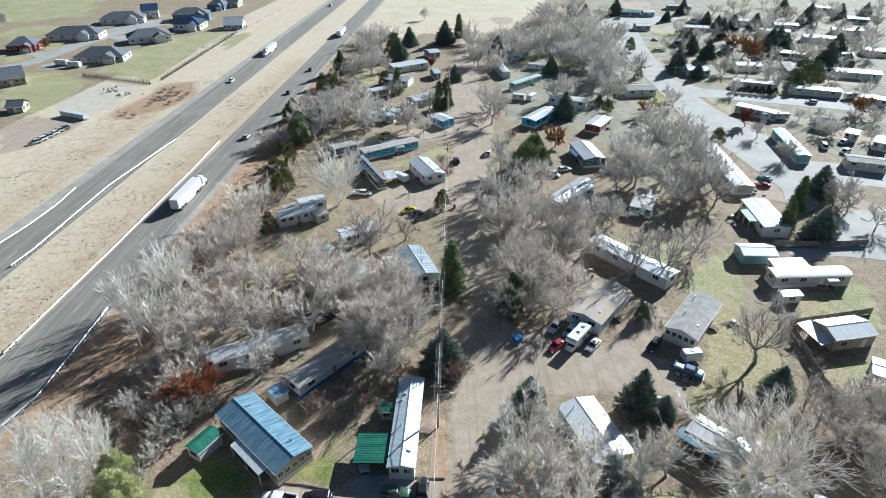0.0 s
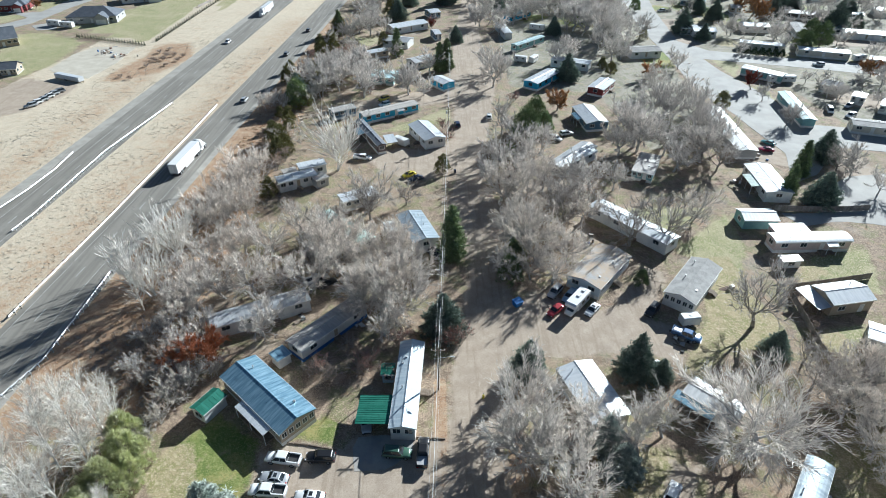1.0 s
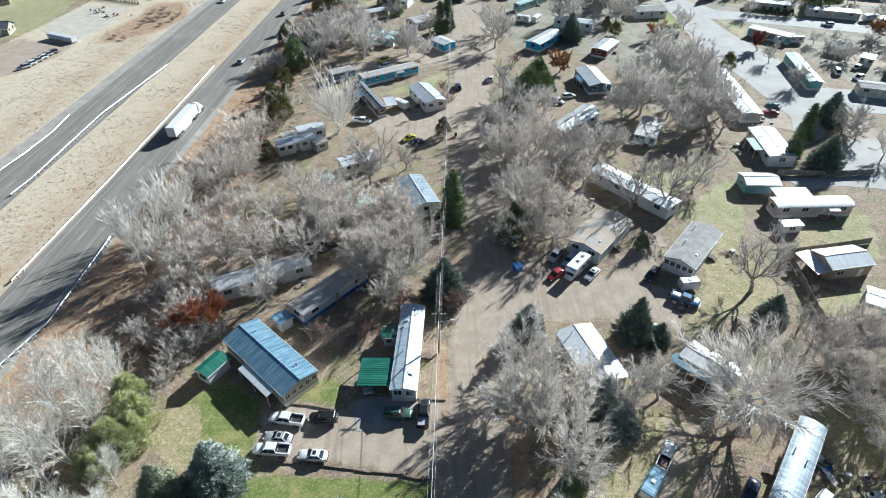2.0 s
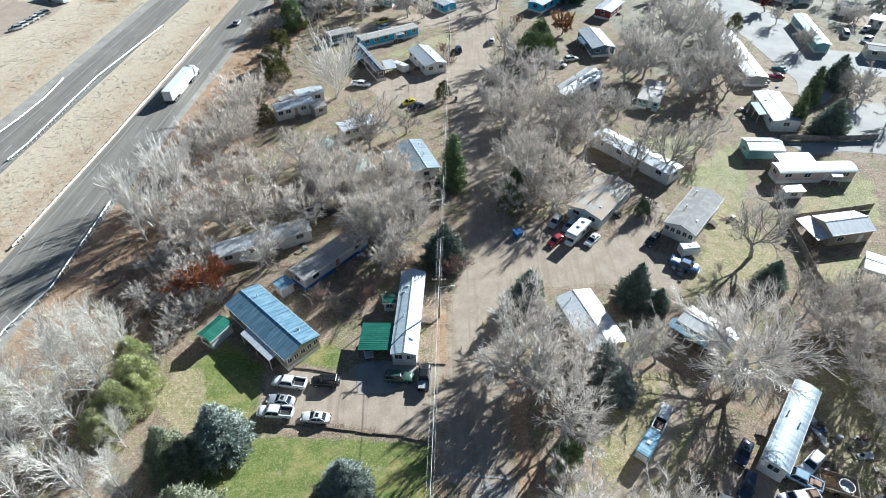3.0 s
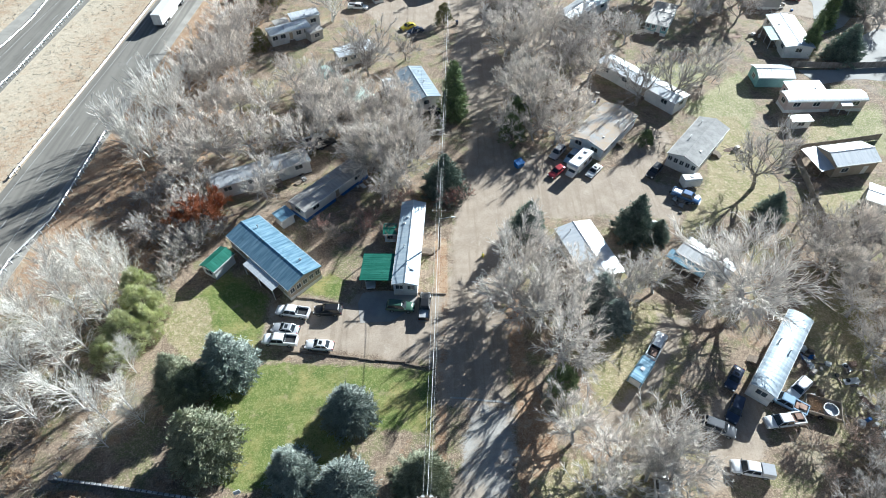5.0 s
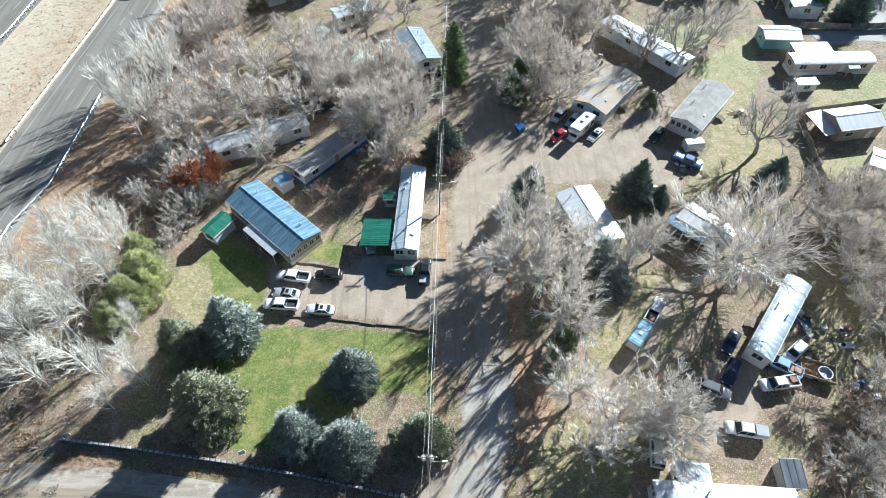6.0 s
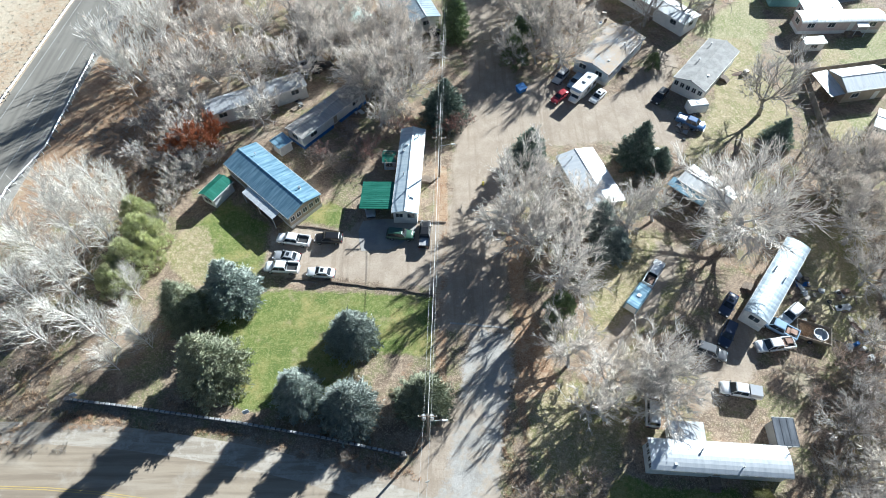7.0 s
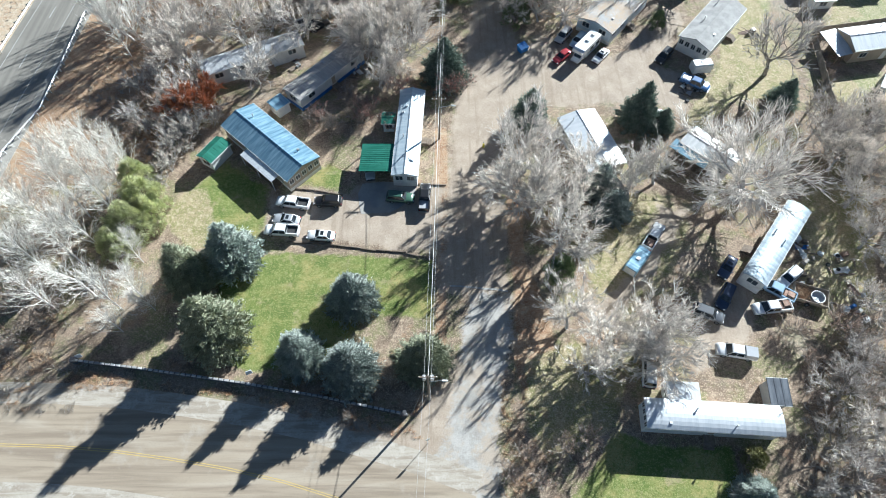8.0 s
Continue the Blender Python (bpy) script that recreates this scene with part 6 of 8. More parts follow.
for i in range(70):  # patchy yards of the neighbouring park and the far plots
    cx, cy = blobs.uniform(40, 330), blobs.uniform(200, 520)
    if cx > 70 + (cy - 200) * 0.1 or cy > 300:
        r = blobs.uniform(5, 16)
        zone(blobs.choice(("lawn", "lawn", "leaves", "dirt")), 3.0, *[c for a in range(7) for c in (cx + r * blobs.uniform(0.5, 1.2) * math.cos(a * 0.9), cy + r * blobs.uniform(0.5, 1.2) * math.sin(a * 0.9))])
lay_ground()

# the divided highway
near_axis = [(-88.43 + 0.05729 * y, y) for y in range(-60, 660, 40)]
far_axis = [(-118.72 + 0.05729 * y, y) for y in range(-60, 660, 40)]
near_road = strip("road", M["asphalt"], "grey asphalt carriageway of a highway with a white edge line", near_axis, 5.4, 6.4)
far_road = strip("road", M["asphalt"], "grey asphalt carriageway of a highway with a gravel shoulder", far_axis, 6.8, 5.2)
strip("shoulder", M["shoulder"], "paler gravel shoulder beside the highway", [(x - 8.4, y) for x, y in far_axis], 2.4, 1.6, 0.025, category="shoulder")
strip("shoulder", M["shoulder"], "paler gravel shoulder beside the highway", [(x + 6.9, y) for x, y in near_axis], 1.6, 1.4, 0.025, category="shoulder")
dash = Shape().box(0, 3.6, -0.09, 0.09, 0.034, 0.042).mesh("lane_dash", M["mark_white"])
for road, axis, first in ((near_road, near_axis, 1.02), (far_road, far_axis, 8.63)):
    for x, y, h in along(axis, 14.67, first):
        d = new("lane_dash", dash)
        d.parent = road
        d.matrix_basis = at(x, y, h)
for road, axis, side, key in ((near_road, near_axis, 3.75, "white"), (near_road, near_axis, -3.75, "white"), (far_road, far_axis, -3.75, "white"), (far_road, far_axis, 3.7, "white")):
    edge = strip("edge_line", M["mark_" + key], "", [(x + side, y) for x, y in axis], 0.05, 0.05, 0.042, 0.01)
    edge.parent = road
    del edge["kind"], edge["category"]
guardrail([(-83.4, 204.6), (-84.1, 178.8), (-86.3, 129.3), (-88.9, 88.1), (-88.8, 92.6)], "sunlit steel guardrail along the inner edge of the highway", -1, "fence")
guardrail([(-75.2, 103.4), (-75.1, 76.3), (-78.1, 66.2), (-78.4, 51.3)], "steel guardrail with posts along the outer edge of the highway", 1, "galv")
guardrail([(-100.7, 206.4), (-106.2, 165.7), (-106.9, 128.2), (-107.9, 120.3)], "steel guardrail with posts beside the highway median", 1, "galv")
guardrail([(-115.9, 164.9), (-115.2, 153.3), (-116.1, 140.9), (-117.7, 131.1)], "sunlit steel guardrail along the far shoulder of the highway", -1, "fence")

# streets and the road below the lawn
low_axis = [(-70.9, 15.6), (-59.6, 15.8), (-51.9, 15.6), (-44.1, 15.0), (-36.3, 14.0), (-28.6, 12.8), (-20.9, 11.2), (-14.1, 9.3), (-6.0, 7.0), (2.5, 4.1)]
low_road = strip("road", M["dusty_asphalt"], "dusty grey-brown asphalt road with a double yellow line", low_axis, 5.6, 4.6, 0.012)
strip("shoulder", M["pale_dust"], "pale dusty shoulder of the lower road", low_axis, 8.6, -5.2, 0.006, category="shoulder")
strip("shoulder", M["pale_dust"], "pale dusty shoulder of the lower road", low_axis, -4.3, 7.5, 0.006, category="shoulder")
for side in (-0.14, 0.14):
    for i in range(len(low_axis) - 1):
        (x0, y0), (x1, y1) = low_axis[i], low_axis[i + 1]
        part("yellow_line", Shape().hex([(x0, y0 + side - 0.05, 0.008), (x1, y1 + side - 0.05, 0.008), (x1, y1 + side + 0.05, 0.008), (x0, y0 + side + 0.05, 0.008)],
             [(x0, y0 + side - 0.05, 0.018), (x1, y1 + side - 0.05, 0.018), (x1, y1 + side + 0.05, 0.018), (x0, y0 + side + 0.05, 0.018)]), M["mark_yellow"], low_road)
sheet("pavement", M["concrete"], "pale concrete strip across the lane", [1.1, 39.75, 9.8, 39.0, 9.8, 38.7, 1.1, 39.45], 0.02, rough_edge=0.35, category="road")
sheet("street", M["street"], "pale grey concrete street with a wide bend", [115.1, 443.7, 106.3, 355.0, 103.9, 296.5, 103.0, 262.8, 100.7, 223.3, 104.9, 199.1, 106.4, 179.8, 108.2, 164.5, 100.4, 144.9, 110.3, 150.4, 127.7, 168.6, 161.7, 160.4, 173.0, 175.1, 139.0, 184.5, 126.8, 187.5, 125.7, 214.3, 119.2, 244.7, 118.0, 261.0, 154.9, 249.3, 213.6, 227.8, 224.7, 242.2, 160.9, 260.9, 125.5, 273.5, 115.9, 289.1, 123.1, 349.2, 134.9, 419.0, 173.7, 445.7, 180.9, 466.2, 128.9, 457.0], 0.03, rough_edge=0.35, category="road")
sheet("street", M["street"], "pale gravel yard beside parked trailers", [89.3, 128.9, 99.5, 128.9, 106.3, 140.2, 118.7, 149.4, 147.8, 152.7, 126.4, 118.8, 111.1, 123.7, 101.9, 125.0, 92.2, 122.4], 0.02, rough_edge=0.35, category="road")
sheet("street", M["street"], "narrow grey street between suburban houses", [-243.1, 305.0, -230.9, 333.8, -231.3, 375.7, -229.0, 410.4, -226.7, 429.9, -215.4, 436.1, -198.6, 444.5, -193.5, 431.9, -206.6, 416.0, -214.5, 392.3, -219.4, 360.2, -221.7, 323.7, -235.7, 294.2], 0.03, rough_edge=0.35, category="road")
sheet("driveway", M["street"], "pale concrete driveway in front of a suburban house", [-244.8, 346.0, -230.7, 350.1, -227.7, 333.8], 0.035, rough_edge=0.35, category="driveway")
sheet("driveway", M["street"], "pale concrete driveway in front of a suburban house", [-217.3, 390.6, -207.7, 397.6, -197.3, 380.5, -207.0, 380.5], 0.035, rough_edge=0.35, category="driveway")
sheet("driveway", M["street"], "pale concrete driveway in front of a suburban house", [-239.5, 401.2, -224.3, 404.8, -221.0, 390.6, -228.4, 387.2], 0.035, rough_edge=0.35, category="driveway")
sheet("driveway", M["street"], "pale concrete driveway in front of a suburban house", [-218.8, 318.8, -207.1, 331.2, -202.5, 311.7, -210.2, 309.4], 0.035, rough_edge=0.35, category="driveway")
sheet("driveway", M["street"], "pale concrete driveway in front of a suburban house", [-225.6, 436.1, -202.1, 453.3, -196.9, 440.2, -215.8, 427.8], 0.035, rough_edge=0.35, category="driveway")
sheet("gravel_yard", M["gravel"], "pale gravel yard beside a storage lot", [-169.3, 247.0, -170.0, 267.9, -165.5, 279.9, -146.2, 279.9, -144.1, 255.0, -146.5, 235.0, -165.4, 243.2], 0.03, rough_edge=0.35, category="yard")
sheet("pavement", M["old_asphalt"], "grey asphalt pad before the carport", [-14.6, 56.9, -14.0, 59.3, -8.2, 59.6, -4.8, 58.7, -4.7, 56.1, -8.9, 53.4, -13.6, 52.9], 0.02, rough_edge=0.35, category="road")

# homes of the near lane
home(-30.1, 66.0, -42.7, 18.2, 7.2, "roof_blue", "tan_wall", "wide mobile home with a blue-grey ribbed metal roof and tan walls", rise=1.0, wins='f3k3r5l2', door='f', awning=('f', 1.9, 8.5, 'roof_white', 2.6), vents=3, eave=3.1)
home(-6.0, 68.4, 87.4, 19.8, 4.5, "roof_pale", "white_wall", "long white mobile home with a white metal roof tinted sky-blue", rise=0.6, wins='f4k4l2r1', door='f', vents=4, ribs=False)
canopy(-11.4, 62.9, -92.6, 6.0, 5.6, "roof_green", "carport with a bright green ribbed metal roof on posts", 2.4)
home(-9.8, 72.1, -0.0, 2.5, 2.8, "roof_green", "ltblue_wall", "small garden shed with a green metal roof", rise=0.3, wins='f1', door='', name='garden_shed', floor=0.05, vents=0, eave=2.2)
home(-39.8, 64.7, 59.5, 5.1, 3.4, "roof_green", "white_wall", "small white shed with a dark green metal roof", rise=0.7, wins='l1', door='', name='garden_shed', floor=0.05, vents=0, eave=2.3)
home(25.8, 66.4, 108.0, 13.0, 7.2, "roof_white", "cream_wall", "mobile home with a white and grey metal roof under bare trees", rise=0.7, vents=2, ribs=False)
home(46.1, 64.4, -45.9, 9.4, 5.0, "roof_grey", "white_wall", "pale grey roofed mobile home half hidden by a great tree", rise=0.4, awning=('f', 2.0, 7, 'roof_blue', -2))
home(35.1, 102.1, 50.9, 15.6, 8.1, "shingle_litter", "ltblue_wall", "pale blue mobile home with a leaf-strewn shingle roof", rise=0.9, wins='f4k2l2r1', ribs=False)
home(47.4, 120.6, -50.4, 23.3, 5.6, "roof_white", "white_wall", "long white mobile home with a bright white roof", rise=0.4)
home(54.1, 96.8, 50.3, 16.3, 6.8, "shingle_grey", "white_wall", "white house with a grey shingle roof and bay windows", rise=1.0, style='gable', ribs=False, wins='f3k2l5r2', vents=3, eave=3.1)
home(84.0, 92.6, 10.1, 10.1, 6.6, "roof_white", "tan_wall", "garage with a white metal gable roof and tan walls", rise=1.1, ribs=False, name='garage', floor=0.1, wins='f1k1', door='f', vents=1)
canopy(77.4, 91.6, 16.7, 3.6, 6.6, "roof_white", "open lean-to with a white sheet roof beside the garage", 2.3, rise=0.6)
home(87.8, 113.3, 2.1, 18.8, 4.4, "roof_white", "pink_wall", "long pinkish mobile home with a white metal roof", rise=0.4, style='bow', wins='f3k3l1r1', awning=('f', 1.6, 2.6, 'roof_white', 4.0))
home(84.9, 117.2, 1.6, 8.7, 4.0, "roof_white", "pink_wall", "white flat-roofed addition behind a mobile home", rise=0.15, style='shed', floor=0.1, name='shed_addition', wins='l1', door='', eave=2.9)
home(80.2, 124.0, -1.6, 8.9, 5.9, "roof_white", "teal_wall", "pale garage with a white roof and green gable", rise=0.8, name='garage', floor=0.1, wins='l1', door='f', vents=0, eave=2.6)
home(79.9, 106.0, 4.9, 4.9, 2.3, "roof_white", "white_wall", "small white box shed on the grass", rise=0.1, style='shed', floor=0.1, name='garden_shed', wins='f1', door='', vents=0, eave=2.0)
home(91.5, 142.8, -93.8, 17.0, 7.4, "roof_white", "white_wall", "white mobile home with a bright white metal roof", rise=0.5, awning=('f', 2.6, 7, 'roof_mint', 1.0))
home(60.3, 152.4, -26.9, 6.2, 13.6, "roof_old", "teal_wall", "weathered blue-green mobile home with a stained roof", rise=0.4, ribs=False, eave=2.8)
home(51.2, 189.0, -81.8, 15.6, 7.8, "roof_white", "slate_wall", "slate-blue mobile home with a white metal roof and porch", rise=0.9, wins='f2k2l3r2', awning=('f', 2.0, 6, 'roof_blue', 0))
home(39.5, 157.6, -130.5, 20.3, 5.6, "roof_grey", "grey_wall", "grey mobile home with a weathered grey roof", rise=0.5)
home(41.6, 157.9, 41.7, 12.7, 4, "roof_white", "white_wall", "pale porch addition with a white roof", rise=0.5, name='shed_addition', wins='f2', door='', eave=2.8)
home(40.5, 228.9, 51.8, 19.0, 6.7, "roof_white", "blue_wall", "bright blue mobile home with a white metal roof", rise=0.5, trim='dark_trim')
home(62.3, 219.9, 56.3, 13.3, 6.5, "roof_white", "red_wall", "dark red mobile home with a white roof", rise=0.4)
home(55.9, 249.5, -24.8, 16.8, 6, "roof_white", "white_wall", "white mobile home behind a bare tree", rise=0.4)
home(41.0, 280.0, 46.0, 21.8, 3.9, "roof_teal", "teal_wall", "teal mobile home with a pale roof", rise=0.3)
home(31.3, 302.3, -80.9, 20.6, 4.2, "roof_white", "white_wall", "narrow white travel home with a white roof", rise=0.3, style='bow', wins='f2k2l1')
home(41.5, 332.9, 45.6, 18.5, 5.4, "roof_teal", "blue_wall", "small blue mobile home with a pale roof", rise=0.3)
home(-32.6, 261.8, 30.4, 17.1, 5, "roof_white", "tan_wall", "white-roofed mobile home beside a lawn", rise=0.3)
home(-23.6, 231.6, -11.4, 10.7, 9.4, "roof_teal", "teal_wall", "teal mobile home under bare trees", rise=0.4)
home(-18.8, 194.8, 32.1, 22.0, 4.6, "roof_old", "blue_wall", "long bright blue mobile home with a weathered grey roof", rise=0.35, ribs=False, wins='f5k3l1r1', awning=('f', 1.7, 3.0, 'roof_grey', 3))
home(-35.3, 194.9, 32.4, 9.0, 4.4, "roof_old", "slate_wall", "blue-grey mobile home with a weathered roof", rise=0.3)
home(-23.4, 174.1, -64.2, 22.0, 3.1, "shingle_dark", "brown_wall", "dark brown mobile home with a dark roof", rise=0.5, ribs=False, wins='f2k2l4r1', awning=('f', 2.6, 5, 'roof_blue', -3))
canopy(-16.6, 170.6, 19.0, 3.5, 6.0, "roof_white", "small white carport beside a brown home", 2.3)
home(-5.0, 175.3, -65.3, 14.5, 7.3, "roof_white", "white_wall", "white double-wide home with a white metal roof", rise=0.9, wins='f3k3l3r2')
home(-41.3, 144.3, 28.4, 11.2, 4.6, "roof_white", "white_wall", "white mobile home with a plain white roof", rise=0.25, style='bow', wins='f4k2l1r1')
home(-38.3, 151.8, 26.4, 8.1, 4, "roof_white", "white_wall", "white-roofed addition behind a mobile home", rise=0.15, style='shed', floor=0.1, name='shed_addition', wins='f2', door='', eave=2.9)
home(-43.9, 147.8, 30.0, 4.2, 3.2, "roof_old", "tan_wall", "brown-roofed lean-to behind a mobile home", rise=0.15, style='shed', floor=0.1, name='shed_addition', wins='', door='', vents=0, eave=2.7)
home(-34.8, 144.7, 39.8, 4.2, 4, "roof_old", "grey_wall", "weathered porch addition with a tan roof", rise=0.15, style='shed', floor=0.1, name='shed_addition', wins='f1', door='', vents=0, eave=2.6)
home(-22.6, 133.9, 28.1, 10.1, 4.8, "roof_white", "cream_wall", "cream mobile home behind a bare tree", rise=0.3)
home(-6.1, 118.2, -68.8, 13.6, 6.7, "roof_mottled", "white_wall", "white home with a mottled blue-grey metal roof", rise=0.7, wins='f3k3l3r1', vents=5)
home(-12.9, 118.9, 19.8, 2.8, 4.8, "roof_grey", "grey_wall", "small grey gabled shed beside a home", rise=0.9, floor=0.05, name='garden_shed', wins='', door='f', vents=0, ribs=False, eave=2.4)
home(-23.8, 118.2, -44.2, 18.2, 4.6, "roof_mint", "cream_wall", "long home with a faded green roof under bare trees", rise=0.3, style='bow', eave=2.9)
home(-36.9, 88.1, 26.5, 19.8, 4.6, "roof_grey", "white_wall", "long white mobile home with a grey roof under bare trees", rise=0.35, style='bow', wins='f3k3l1r1')
home(-22.4, 83.7, 50.2, 17.1, 4.6, "roof_old", "white_wall", "long mobile home with a weathered roof and blue panels", rise=0.4, ribs=True, skirt='tarp_blue', wins='f2k3l1r1', eave=2.9)
home(-30.2, 76.0, 46.1, 3.1, 3.0, "roof_blue", "white_wall", "small white shed with a pale metal roof", rise=0.1, style='shed', floor=0.05, name='garden_shed', wins='', door='', vents=0, eave=2.2)
home(35.8, 18.8, -3.6, 18.0, 4.0, "roof_white", "white_wall", "long white mobile home with a rounded white metal roof", rise=0.45, style='bow', wins='f4k3l4r1', vents=3, ribs=False)
home(32.6, 22.3, -3.0, 4.4, 2.4, "roof_white", "white_wall", "white flat-roofed porch addition of a mobile home", rise=0.12, style='shed', floor=0.1, name='shed_addition', wins='l1r1', door='', vents=0, ribs=False, eave=2.8)
home(45.8, 22.3, -3.0, 2.9, 3.7, "roof_dark", "grey_wall", "dark shed with a corrugated grey metal roof", rise=0.3, style='shed', floor=0.05, name='garden_shed', wins='', door='f', vents=0, eave=2.3)
home(52.2, 45.8, -129.3, 17.3, 3.8, "roof_mottled", "white_wall", "long white mobile home with a stained pale metal roof", rise=0.4, style='bow', wins='f3k3l1r1', vents=3, ribs=False)
home(84.7, 80.4, -33.6, 5.0, 5.6, "roof_white", "grey_wall", "weathered shed with a white roof", rise=0.4, floor=0.1, name='garage', vents=0, eave=2.8)

# homes across the street
home(132.7, 235.4, -45.0, 16.6, 5.5, "roof_white", "teal_wall", "white-roofed teal mobile home in the neighbouring park", rise=0.4, wins='f2l1', vents=1, ribs=False, steps=False)
home(150.1, 275.4, -20.6, 19.1, 5.4, "roof_white", "cream_wall", "white-roofed cream mobile home in the neighbouring park", rise=0.4, wins='f2l1', vents=1, ribs=False, steps=False)
home(173.1, 264.4, -19.7, 21.1, 6.3, "roof_white", "cream_wall", "white-roofed cream mobile home in the neighbouring park", rise=0.4, wins='f2l1', vents=1, ribs=False, steps=False)
home(191.9, 250.3, -36.7, 10.9, 6.2, "roof_white", "white_wall", "white-roofed white mobile home in the neighbouring park", rise=0.4, wins='f2l1', vents=1, ribs=False, steps=False)
home(210.3, 294.4, -19.6, 21.6, 9, "roof_white", "white_wall", "white-roofed white mobile home in the neighbouring park", rise=0.9, wins='f2l1', vents=1, ribs=False, steps=False)
home(181.8, 303.0, 73.3, 20.1, 6.5, "shingle_grey", "grey_wall", "grey-shingled grey mobile home in the neighbouring park", rise=0.4, wins='f2l1', vents=1, ribs=False, steps=False)
home(161.4, 308.7, -10.0, 13.2, 9, "roof_white", "white_wall", "white-roofed white mobile home in the neighbouring park", rise=0.9, wins='f2l1', vents=1, ribs=False, steps=False)
home(131.6, 299.5, -5.6, 11.3, 9, "roof_white", "white_wall", "white-roofed white mobile home in the neighbouring park", rise=0.9, wins='f2l1', vents=1, ribs=False, steps=False)
home(198.3, 335.2, -26.0, 15.2, 9.0, "roof_white", "dark_trim", "white-roofed dark mobile home in the neighbouring park", rise=0.9, wins='f2l1', vents=1, ribs=False, steps=False)
home(237.2, 376.1, -20.6, 18.6, 9, "roof_white", "white_wall", "white-roofed white mobile home in the neighbouring park", rise=0.9, wins='f2l1', vents=1, ribs=False, steps=False)
home(299.9, 438.2, -27.8, 13.7, 9, "roof_white", "slate_wall", "white-roofed slate-blue mobile home in the neighbouring park", rise=0.9, wins='f2l1', vents=1, ribs=False, steps=False)
home(268.0, 398.6, -18.1, 17.6, 8.4, "roof_white", "white_wall", "white-roofed white mobile home in the neighbouring park", rise=0.9, wins='f2l1', vents=1, ribs=False, steps=False)
home(237.0, 416.9, -14.8, 15.5, 8.8, "roof_white", "grey_wall", "white-roofed grey mobile home in the neighbouring park", rise=0.9, wins='f2l1', vents=1, ribs=False, steps=False)
home(216.1, 429.7, -33.1, 19.0, 9, "roof_white", "tan_wall", "white-roofed tan mobile home in the neighbouring park", rise=0.9, wins='f2l1', vents=1, ribs=False, steps=False)
home(187.3, 439.9, -19.1, 13.2, 9, "roof_grey", "grey_wall", "grey-roofed grey mobile home in the neighbouring park", rise=0.9, wins='f2l1', vents=1, ribs=False, steps=False)
home(171.1, 408.2, -13.1, 16.8, 9, "roof_grey", "grey_wall", "grey-roofed grey mobile home in the neighbouring park", rise=0.9, wins='f2l1', vents=1, ribs=False, steps=False)
home(150.3, 366.2, -19.3, 14.2, 9, "roof_white", "slate_wall", "white-roofed slate-blue mobile home in the neighbouring park", rise=0.9, wins='f2l1', vents=1, ribs=False, steps=False)
home(127.0, 197.4, -98.8, 27.0, 4.6, "roof_teal", "teal_wall", "teal-roofed teal mobile home in the neighbouring park", rise=0.4, wins='f2l1', vents=1, ribs=False, steps=False)
home(144.0, 180.9, -20.4, 12.3, 6.6, "shingle_grey", "cream_wall", "grey-shingled cream mobile home in the neighbouring park", rise=0.4, wins='f2l1', vents=1, ribs=False, steps=False)
home(161.8, 199.2, -39.7, 5.2, 9, "roof_grey", "grey_wall", "grey-roofed grey mobile home in the neighbouring park", rise=0.9, wins='f2l1', vents=1, ribs=False, steps=False)
home(152.5, 219.9, -41.3, 6.9, 7.5, "shingle_grey", "grey_wall", "grey-shingled grey mobile home in the neighbouring park", rise=0.9, wins='f2l1', vents=1, ribs=False, steps=False)
home(156.0, 207.7, -40.4, 4.6, 6.3, "roof_grey", "grey_wall", "grey-roofed grey mobile home in the neighbouring park", rise=0.4, wins='f2l1', vents=1, ribs=False, steps=False)
home(91.6, 265.9, 6.9, 14.3, 9, "shingle_grey", "white_wall", "grey-shingled white mobile home in the neighbouring park", rise=0.9, wins='f2l1', vents=1, ribs=False, steps=False)
home(143.8, 466.9, -9.6, 14.3, 9, "roof_blue", "slate_wall", "blue-roofed slate-blue mobile home in the neighbouring park", rise=0.9, wins='f2l1', vents=1, ribs=False, steps=False)
home(156.9, 465.5, -0.1, 8.4, 9, "roof_white", "ltblue_wall", "white-roofed pale blue mobile home in the neighbouring park", rise=0.9, wins='f2l1', vents=1, ribs=False, steps=False)
home(100.2, 463.1, -0.1, 8.4, 9, "roof_blue", "grey_wall", "blue-roofed grey mobile home in the neighbouring park", rise=0.9, wins='f2l1', vents=1, ribs=False, steps=False)
home(137.2, 413.9, -0.1, 9.9, 9, "roof_grey", "grey_wall", "grey-roofed grey mobile home in the neighbouring park", rise=0.9, wins='f2l1', vents=1, ribs=False, steps=False)
home(126.2, 304.9, -15.9, 8.3, 9, "roof_white", "cream_wall", "white-roofed cream mobile home in the neighbouring park", rise=0.9, wins='f2l1', vents=1, ribs=False, steps=False)
home(94.6, 178.0, -93.6, 35.7, 6.3, "roof_grey", "grey_wall", "grey-roofed grey mobile home in the neighbouring park", rise=0.4, wins='f2l1', vents=1, ribs=False, steps=False)
home(198.1, 304.4, -14.2, 9.2, 8.9, "roof_grey", "grey_wall", "grey-roofed grey mobile home in the neighbouring park", rise=0.9, wins='f2l1', vents=1, ribs=False, steps=False)
home(168.3, 348.8, -13.6, 6.1, 7.8, "roof_grey", "tan_wall", "grey-roofed tan mobile home in the neighbouring park", rise=0.9, wins='f2l1', vents=1, ribs=False, steps=False)
